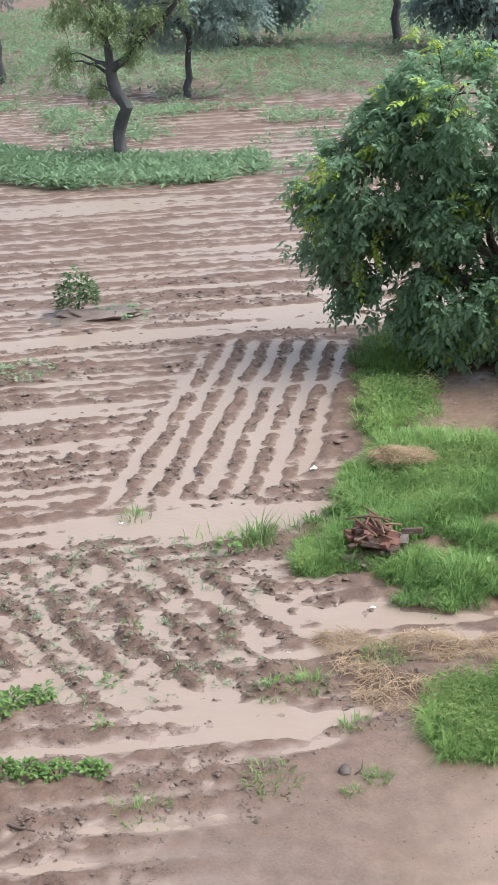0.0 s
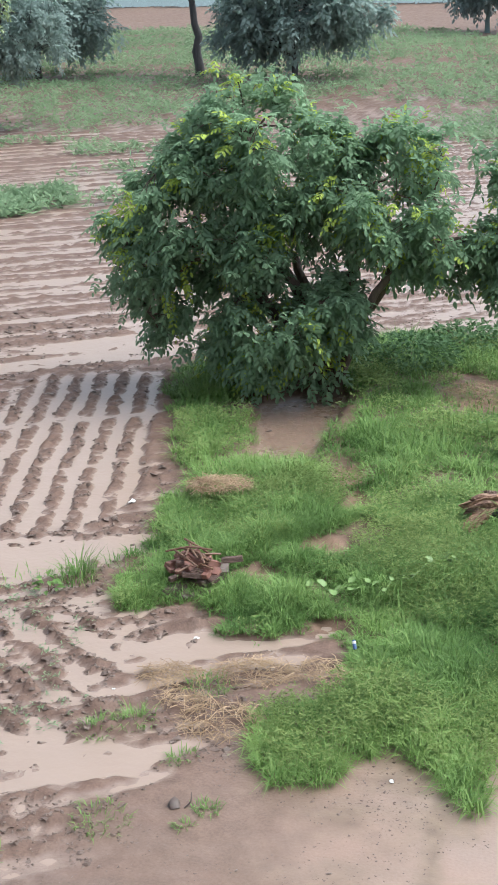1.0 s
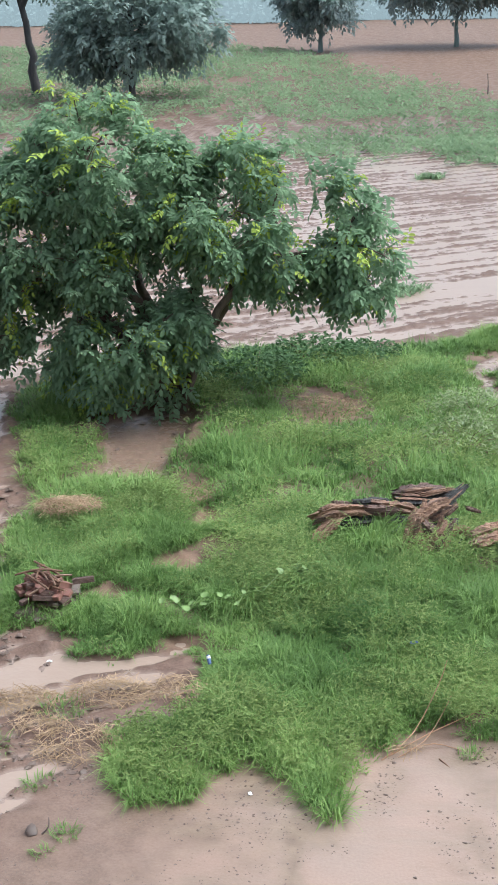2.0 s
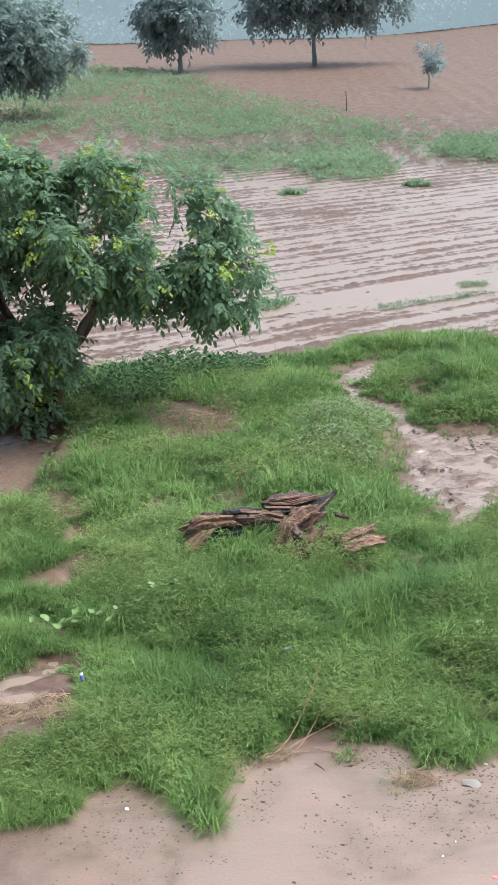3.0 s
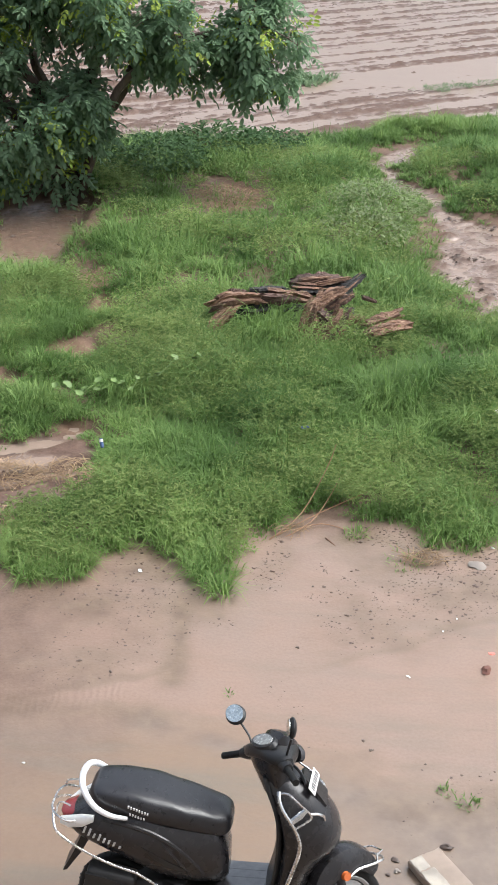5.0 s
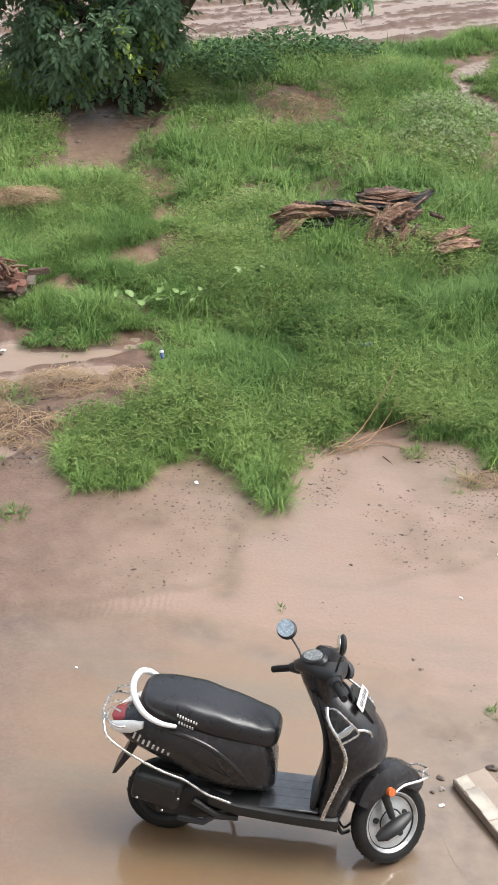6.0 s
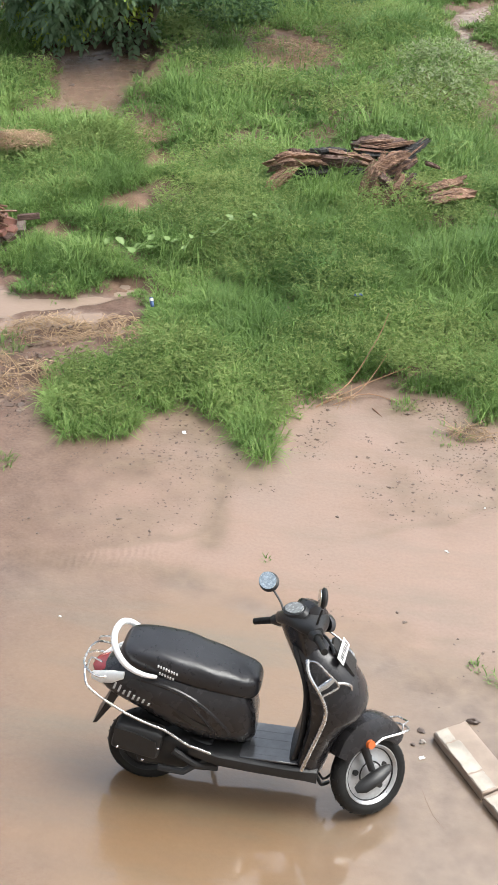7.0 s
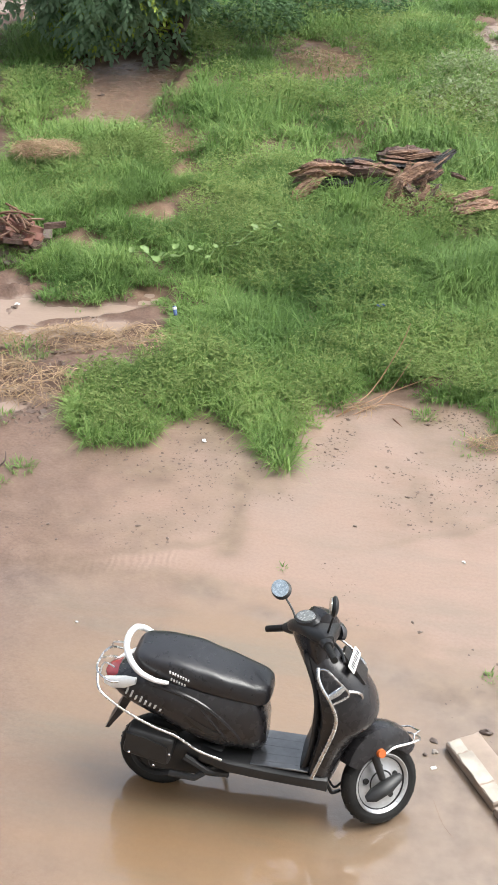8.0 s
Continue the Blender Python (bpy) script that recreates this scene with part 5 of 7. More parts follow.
        for k in range(5):
            a = 2 * math.pi * k / 5 + 0.4
            bm = bmesh.new()
            bmesh.ops.create_cone(bm, cap_ends=True, segments=12, radius1=r * 0.075, radius2=r * 0.07, depth=0.012,
                                  matrix=Matrix.Translation((at[0] + r * 0.42 * math.cos(a), at[1] - w * 0.42, at[2] + r * 0.42 * math.sin(a))) @ Matrix.Rotation(radians(90), 4, "X"))
            part("wheel_nut", tf(bm), PLASTIC, wh)
        bm = bmesh.new()
        for k in range(36):
            a = 2 * math.pi * k / 36
            m = Matrix.Translation(at) @ Matrix.Rotation(a, 4, "Y") @ pose(r * 0.981, w * (0.45 if k % 2 else -0.45), 0, 0, 0, 25 if k % 2 else -25)
            bmesh.ops.create_cube(bm, size=1, matrix=m @ Matrix.Diagonal((0.004, w * 0.75, 0.010, 1)))
        tagged(part("tread", tf(bm), RUBBER, wh), kind="stuff")
        return wh

    wheel((0.055, 0.02, 0.21), 0.207, 0.09, "rear_wheel", PLASTIC)
    wheel(tuple(hub), 0.218, 0.088, "front_wheel", ALLOY, turned)
    # floor and lower side panels
    bm = bmesh.new()
    loft(bm, [ring_x(x, a, b, h, 5, 20) for x, a, b, h in [(0.30, 0.29, 0.36, 0.16), (0.45, 0.255, 0.335, 0.178), (0.62, 0.245, 0.325, 0.182), (0.80, 0.235, 0.315, 0.18), (0.90, 0.225, 0.31, 0.172), (0.96, 0.20, 0.30, 0.15)]])
    floor = part("footboard", bm, PLASTIC, ob)
    bm = bmesh.new()
    box(bm, 0.56, 0.86, -0.155, 0.155, 0.318, 0.330, 0.004, 1)
    part("floor_mat", bm, MAT, floor, "ribbed black rubber mat, wet")
    for y in (-0.10, -0.035, 0.035, 0.10):
        bm = bmesh.new()
        box(bm, 0.60, 0.84, y - 0.018, y + 0.018, 0.326, 0.3308, 0.0006, 1)
        part("mat_rib", bm, MAT, floor)
    # leg shield and front apron
    rows = [(0.19, 0.885, 0.955, 0.09), (0.25, 0.862, 0.985, 0.135), (0.33, 0.850, 1.01, 0.16), (0.45, 0.868, 1.045, 0.175), (0.54, 0.878, 1.10, 0.182), (0.61, 0.884, 1.165, 0.186),
            (0.68, 0.882, 1.175, 0.186), (0.76, 0.866, 1.15, 0.176), (0.84, 0.842, 1.095, 0.150), (0.90, 0.818, 1.03, 0.120), (0.955, 0.79, 0.95, 0.085)]
    apron = part("front_apron", loft(bmesh.new(), [ring_z(z, a, b, h) for z, a, b, h in densify(rows)]), PAINT, ob, "glossy dark grey front apron")
    rows = [(0.30, 0.80, 0.842, 0.13), (0.42, 0.835, 0.865, 0.15), (0.56, 0.852, 0.88, 0.158), (0.72, 0.855, 0.882, 0.158), (0.82, 0.835, 0.862, 0.14), (0.92, 0.79, 0.825, 0.105), (0.97, 0.775, 0.80, 0.08)]
    part("inner_panel", loft(bmesh.new(), [ring_z(z, a, b + 0.02, h) for z, a, b, h in densify(rows)]), PLASTIC, ob, "matt black inner leg panel")
    bm = bmesh.new()
    loft(bm, [[(x, -w, z), (x + 0.012, -w, z + 0.012), (x + 0.012, w, z + 0.012), (x, w, z)] for x, z, w in ((0.965, 0.962, 0.045), (1.03, 0.895, 0.065), (1.085, 0.825, 0.07))])
    part("front_garnish", bm, PLASTIC, apron)
    bm = bmesh.new()
    box(bm, -0.020, 0.020, -0.0015, 0.0015, -0.006, 0.006, 0.001, 1)
    bm.transform(Matrix.Translation((0.985, -0.035, 0.962)) @ pose(0, 0, 0, 0, 48, 0) @ pose(0, 0, 0, 90, 0, 0))
    part("badge", bm, MARK, apron)
    # front plate, its characters drawn as plain bars
    bm = box(bmesh.new(), -0.003, 0.003, -0.098, 0.098, -0.026, 0.026, 0.004, 2)
    bm.transform(Matrix.Translation((1.028, -0.01, 0.930)) @ pose(0, 0, 0, 0, 0, -5) @ pose(0, 0, 0, 0, -40, 0))
    plate = part("number_plate", bm, WHITE, ob, "white plate with dark bars")
    for row_z, n, w in ((0.0, 8, 0.17),):
        for k in range(n):
            y = -w / 2 + w * (k + 0.5) / n
            for side_x in (-1, 1):
                bm = bmesh.new()
                box(bm, side_x * 0.0035 - 0.0008, side_x * 0.0035 + 0.0008, y - w / n * (0.32 if k % 3 else 0.18), y + w / n * 0.32, row_z - 0.013, row_z + 0.013, 0)
                bm.transform(Matrix.Translation((1.028, -0.01, 0.930)) @ pose(0, 0, 0, 0, 0, -5) @ pose(0, 0, 0, 0, -40, 0))
                part("plate_bar", bm, INK, plate)
    # apron guard tubes
    for s in (-1, 1):
        bm = bmesh.new()
        tube(bm, densify([(0.862, s * 0.150, 0.945), (0.868, s * 0.180, 0.91), (0.892, s * 0.196, 0.862), (0.93, s * 0.200, 0.805), (0.968, s * 0.200, 0.725), (0.975, s * 0.200, 0.66), (0.955, s * 0.200, 0.57), (0.915, s * 0.200, 0.44), (0.882, s * 0.195, 0.325)], 3), 0.0105, 8)
        guard = part("apron_guard", bm, CHROME, ob, "bright steel guard tube")
        bm = bmesh.new()
        tube(bm, densify([(0.868, s * 0.155, 0.94), (0.91, s * 0.165, 0.945), (0.97, s * 0.180, 0.90), (1.015, s * 0.186, 0.862), (1.025, s * 0.190, 0.84), (1.01, s * 0.192, 0.822), (0.95, s * 0.200, 0.778)], 3), 0.006, 6)
        part("guard_loop", bm, CHROME, guard)
        bm = bmesh.new()
        tube(bm, [(0.928, s * 0.200, 0.812), (0.97, s * 0.195, 0.85), (1.0, s * 0.186, 0.880)], [0.014, 0.017, 0.012], 6, squash=0.35)
        part("guard_brace", bm, CHROME, guard)
        bm = bmesh.new()
        tube(bm, densify([(1.02, s * 0.176, 0.850), (1.05, s * 0.158, 0.842), (1.08, s * 0.135, 0.82), (1.09, s * 0.125, 0.79)], 3), 0.0075, 6)
        part("front_guard", bm, CHROME, guard)
    # front fender, fork, lamps that turn with the bars
    rings = []
    for k in range(15):
        a = radians(42 + 110 * k / 14)
        r = 0.25 + 0.052 * math.sin(math.pi * k / 14)
        w = 0.066 + 0.024 * math.sin(math.pi * k / 14)
        cx, cz = hub.x + r * math.cos(a), hub.z + 0.02 + r * math.sin(a)
        ux, uz = math.cos(a), math.sin(a)
        sec = [(-w, -0.125), (-w * 1.05, -0.06), (-w * 0.85, -0.012), (-w * 0.4, 0.004), (0, 0.009), (w * 0.4, 0.004), (w * 0.85, -0.012), (w * 1.05, -0.06), (w, -0.125)]
        sec = sec + [(y * 0.93, d - 0.006) for y, d in sec[::-1]]
        rings.append([(cx + ux * d * (0.55 + 0.45 * math.sin(math.pi * k / 14)), y, cz + uz * d * (0.55 + 0.45 * math.sin(math.pi * k / 14))) for y, d in sec])
    part("front_fender", turned(loft(bmesh.new(), rings)), PAINT, ob, "glossy dark grey front fender")
    bm = bmesh.new()
    loop = [(1.19, 0.098, 0.400), (1.24, 0.098, 0.425), (1.34, 0.090, 0.430), (1.425, 0.06, 0.430), (1.44, 0, 0.430)]
    loop = loop + [(x, -y, z) for x, y, z in loop[-2::-1]]
    tube(bm, densify(loop, 3), 0.007, 6)
    tube(bm, [(1.37, -0.08, 0.430), (1.38, -0.07, 0.465), (1.43, -0.045, 0.468), (1.43, 0.045, 0.468), (1.38, 0.07, 0.465), (1.37, 0.08, 0.430)], 0.005, 6)
    part("fender_guard", turned(bm), CHROME, ob, "bright steel guard tube")
    for s in (-1, 1):
        bm = bmesh.new()
        tube(bm, [(1.09, s * 0.055, 0.50), (1.14, s * 0.066, 0.40), (1.19, s * 0.072, 0.26)], [0.020, 0.022, 0.018], 10)
        part("fork_leg", turned(bm), PLASTIC, ob)
        bm = bmesh.new()
        tube(bm, [(1.085, s * 0.085, 0.175), (1.12, s * 0.095, 0.19), (1.20, s * 0.10, 0.228), (1.27, s * 0.095, 0.262), (1.29, s * 0.09, 0.272)], [0.016, 0.036, 0.040, 0.026, 0.012], 12, squash=0.6)
        part("link_cover", turned(bm), PLASTIC, ob)
        bm = bmesh.new()
        bmesh.ops.create_cone(bm, cap_ends=True, segments=20, radius1=0.025, radius2=0.022, depth=0.02, matrix=Matrix.Translation((1.165, s * 0.098, 0.405)) @ pose(0, 0, 0, 90, 0, 0))
        part("reflector", turned(bm), AMBER, ob, "round amber side lens")
    # handlebar head
    rows = [(0.86, 0.800, 0.885, 0.065), (0.92, 0.780, 0.905, 0.082), (0.99, 0.752, 0.925, 0.098), (1.045, 0.738, 0.935, 0.108), (1.075, 0.745, 0.93, 0.10)]
    head = part("handlebar_cover", turned(loft(bmesh.new(), [ring_z(z, a, b, h) for z, a, b, h in densify(rows)])), PAINT, ob, "dark grey handlebar cover")
    rows = [(-0.185, 0.795, 1.045, 0.028, 0.026), (-0.16, 0.80, 1.05, 0.045, 0.034), (-0.115, 0.815, 1.060, 0.080, 0.038), (-0.06, 0.832, 1.070, 0.105, 0.044), (0.0, 0.838, 1.074, 0.112, 0.046)]
    rows = rows + [(-y, *r) for y, *r in rows[-2::-1]]
    bm = bmesh.new()
    loft(bm, [[(x + rx * spow(math.cos(a), 0.75), y, z + rz * spow(math.sin(a), 0.75)) for a in (2 * math.pi * k / 20 for k in range(20))] for y, x, z, rx, rz in densify(rows)])
    part("instrument_cowl", turned(bm), PLASTIC, head, "black angular instrument cowl")
    bm = bmesh.new()
    loft(bm, [[(x, y, z) for y, z in ((-w, 1.09), (-w * 0.9, zt - 0.012), (-w * 0.5, zt), (w * 0.5, zt), (w * 0.9, zt - 0.012), (w, 1.09))] for x, w, zt in ((0.815, 0.075, 1.145), (0.845, 0.088, 1.166), (0.885, 0.085, 1.160), (0.925, 0.065, 1.125), (0.945, 0.045, 1.10))])
    part("visor", turned(bm), PAINT, head)
    bm = bmesh.new()
    bmesh.ops.create_cone(bm, cap_ends=True, segments=28, radius1=0.098, radius2=0.086, depth=0.020)
    bm.transform(Matrix.Translation((0.775, 0, 1.122)) @ pose(0, 0, 0, 0, -30, 0) @ Matrix.Diagonal((0.56, 1.0, 1.0, 1)))
    part("dial_bezel", turned(bm), PLASTIC, head)
    bm = bmesh.new()
    bmesh.ops.create_cone(bm, cap_ends=True, segments=28, radius1=0.074, radius2=0.070, depth=0.012)
    bm.transform(Matrix.Translation((0.771, 0, 1.131)) @ pose(0, 0, 0, 0, -30, 0) @ Matrix.Diagonal((0.54, 1.0, 1.0, 1)))
    part("speedometer", turned(bm), DIAL, head, "oval speedometer glass")
    bm = loft(bmesh.new(), [ring_x(x, a, b, h, 2.3, 20) for x, a, b, h in [(0.925, 1.00, 1.10, 0.10), (0.95, 0.995, 1.095, 0.095), (0.965, 1.01, 1.08, 0.075)]])
    part("headlamp", turned(bm), LENS, head, "clear headlamp lens")
    for s in (-1, 1):
        bm = bmesh.new()
        tube(bm, [(0.80, s * 0.12, 1.045), (0.785, s * 0.17, 1.035), (0.775, s * 0.21, 1.028)], [0.036, 0.034, 0.026], 12)
        part("switch_housing", turned(bm), PLASTIC, head)
        bm = bmesh.new()
        tube(bm, [(0.775, s * 0.20, 1.030), (0.755, s * 0.27, 1.012), (0.735, s * 0.335, 0.996)], [0.0165, 0.018, 0.0175], 12)
        part("grip", turned(bm), RUBBER, ob, "ribbed black rubber grip")
        bm = bmesh.new()
        tube(bm, densify([(0.84, s * 0.14, 1.03), (0.84, s * 0.20, 1.012), (0.82, s * 0.27, 0.995), (0.79, s * 0.335, 0.98)], 2), 0.0075, 6, squash=0.7)
        part("brake_lever", turned(bm), PLASTIC, ob)
        bm = bmesh.new()
        tube(bm, densify([(0.80, s * 0.15, 1.06), (0.80, s * 0.18, 1.115), (0.785, s * 0.235, 1.175)], 3), 0.006, 6)
        stalk = part("mirror_stalk", turned(bm), PLASTIC, ob)
        mm = Matrix.Translation((0.775, -0.262, 1.235)) @ pose(0, 0, 0, 0, 0, -25) @ pose(0, 0, 0, 0, -84, 0)
        if s > 0:
            # this glass is turned to fit the camera's view, so that it mirrors sky
            face = steer.to_3x3().inverted() @ Vector((-0.30, -0.62, 0.72))
            mm = Matrix.Translation((0.775, 0.262, 1.212)) @ Vector((0, 0, 1)).rotation_difference(face).to_matrix().to_4x4()
        bm = bmesh.new()
        bmesh.ops.create_uvsphere(bm, u_segments=20, v_segments=10, radius=1, matrix=mm @ Matrix.Diagonal((0.052, 0.060, 0.020, 1)))
        part("mirror_housing", turned(bm), PLASTIC, stalk)
        bm = bmesh.new()
        bmesh.ops.create_cone(bm, cap_ends=True, segments=24, radius1=0.95, radius2=0.95, depth=0.1, matrix=mm @ Matrix.Translation((0, 0, 0.0195)) @ Matrix.Diagonal((0.046, 0.054, 0.03, 1)))
        part("mirror_glass", turned(bm), MIRROR, stalk, "round mirror glass")
    # stand and kick lever
    bm = bmesh.new()
    tube(bm, [(0.42, 0.12, 0.22), (0.36, 0.19, 0.08), (0.34, 0.235, 0.042)], [0.012, 0.011, 0.010], 8)
    part("side_stand", bm, PLASTIC, ob)
    bm = bmesh.new()
    tube(bm, densify([(0.93, -0.05, 0.24), (0.965, -0.08, 0.20), (0.985, -0.07, 0.16), (1.02, -0.03, 0.15)], 3), 0.010, 8)
    tube(bm, densify([(0.95, -0.02, 0.22), (0.99, -0.05, 0.18), (1.03, -0.05, 0.22)], 3), 0.007, 6)
    part("brake_hose", bm, PLASTIC, ob)
    return ob


scooter()


# ---- old wood, stones and litter ----
def weathered(name, a, b, c):
    """Split old timber: long grain, dark cracks, tone by piece."""
    k = Nodes(name)
    grain = k.noise(9, 6, 0.7, stretch=(1.0, 5.0, 5.0))
    blotch = k.noise(3.5, 4)
    col = k.ramp(grain, (0.28, a), (0.5, b), (0.72, c))
    col = k.mix(k.ramp(blotch, (0.45, 0.0), (0.62, 0.75)), col, k.mix(0.5, col, a))
    tone = k.ramp(k.pick(), (0.0, 0.75), (1.0, 1.2))
    col = k.mix(1.0, col, tone, "MULTIPLY")
    k.put(Base_Color=col, Roughness=k.ramp(grain, (0.3, 0.75), (0.7, 0.45)))
    return k.bump(grain, 0.9, 0.03).mat


OLD_WOOD = weathered("old_wood", (0.045, 0.023, 0.015), (0.23, 0.122, 0.075), (0.43, 0.275, 0.18))
CHARRED = weathered("charred_wood", (0.010, 0.010, 0.011), (0.028, 0.026, 0.026), (0.075, 0.07, 0.07))
RED_WOOD = weathered("red_wood", (0.035, 0.018, 0.014), (0.115, 0.062, 0.046), (0.21, 0.135, 0.105))
BRICK = plain("broken_brick", (0.155, 0.070, 0.052), 0.75, 0, 30, 0.45, 0.5)
CRUMB = plain("mud_crumb", (0.12, 0.086, 0.068), 0.5, 0, 16, 0.4, 0.5)
DRY = plain("dry_stalk", (0.27, 0.15, 0.085), 0.6, 0, 30, 0.4, 0.3)
CLAY = plain("wet_clay", (0.085, 0.060, 0.049), 0.62, 0, 16, 0.5, 0.6)
STONE = plain("grey_stone", (0.22, 0.19, 0.165), 0.6, 0, 14, 0.3, 0.5)
SLAB = plain("pink_stone_slab", (0.29, 0.225, 0.18), 0.45, 0, 9, 0.3, 0.4)
LIME = plain("white_lime_patches", (0.37, 0.33, 0.28), 0.5, 0, 11, 0.42, 0.5)
TWIG = plain("wet_twig", (0.14, 0.075, 0.045), 0.55, 0, 30, 0.4, 0.4)
BLUE = plain("blue_plastic", (0.05, 0.09, 0.20), 0.4, 0, 30, 0.3, 0.2)
SKY_BLUE = plain("pale_blue_plastic", (0.30, 0.48, 0.68), 0.3, 0, 30, 0.3, 0.3)
PINK = plain("coral_plastic", (0.70, 0.20, 0.16), 0.35, 0, 30, 0.2, 0.1)
PAPER = plain("wet_white_litter", (0.68, 0.68, 0.66), 0.4, 0, 30, 0.15, 0.2)


def chunk(bm, pts, radii, sides=9, rough=0.22, flat=0.7, rng=None, ragged=0.10, torn=0.9):
    """A split piece of timber: uneven tube with ragged ends."""
    path = densify([(*p, r) for p, r in zip(pts, radii)], 4)
    rings, side = [], None
    ridge = [1 + rough * rng.uniform(-1, 1) for _ in range(sides)]
    vs = [Vector(p[:3]) for p in path]
    for k, p in enumerate(vs):
        d = (vs[min(k + 1, len(vs) - 1)] - vs[max(k - 1, 0)]).normalized()
        if side is None:
            side = d.cross(Vector((0, 0, 1))).normalized()
        side = (side - d * side.dot(d)).normalized()
        other = d.cross(side)
        ring = []
        end = k in (0, len(vs) - 1)
        for s in range(sides):
            a = 2 * math.pi * s / sides
            r = path[k][3] * ridge[s] * (1 + ragged * rng.uniform(-1, 1))
            tear = d * (path[k][3] * rng.uniform(-torn, torn)) if end else Vector()
            ring.append(p + side * (math.cos(a) * r) + other * (math.sin(a) * r * flat) + tear)
        rings.append(ring)
    return loft(bm, rings)


STUMP_AT = Vector((-0.1, 12.45, 0.0))


def beam(ob, rng, a, b, r0, r1, wood, bend=0.0, splinters=3):
    """A split length of trunk from a to b: ridged along its grain, torn at its ends, with splinters still on it."""
    a, b = Vector(a) - STUMP_AT, Vector(b) - STUMP_AT
    path, radii = [], []
    for k in range(5):
        sway = Vector((rng.uniform(-1, 1), rng.uniform(-1, 1), rng.uniform(-0.5, 0.5))) * r0 * 0.12 + Vector((0, 0, bend * math.sin(math.pi * k / 4)))
        path.append(a + (b - a) * k / 4 + sway)
        radii.append((r0 + (r1 - r0) * k / 4) * (rng.uniform(0.88, 1.12) if 0 < k < 4 else rng.uniform(0.7, 0.9)))
    part("timber_piece", chunk(bmesh.new(), path, radii, 15, 0.5, 0.8, rng, 0.20, 1.7), wood, ob)
    for _ in range(splinters):
        off = Vector((rng.uniform(-1, 1), rng.uniform(-1, 0.2), rng.uniform(0.1, 1))).normalized() * r0 * 0.8
        k0, k1 = rng.uniform(-0.08, 0.25), rng.uniform(0.55, 1.08)
        part("splinter", chunk(bmesh.new(), [a + (b - a) * k0 + off, a + (b - a) * (k0 + k1) / 2 + off * 1.06 + Vector((0, 0, bend)), a + (b - a) * k1 + off],
                               [r0 * 0.22, r0 * 0.32, r0 * 0.12], 7, 0.3, 0.5, rng, 0.12, 1.2), rng.choice([wood, wood, OLD_WOOD]), ob)


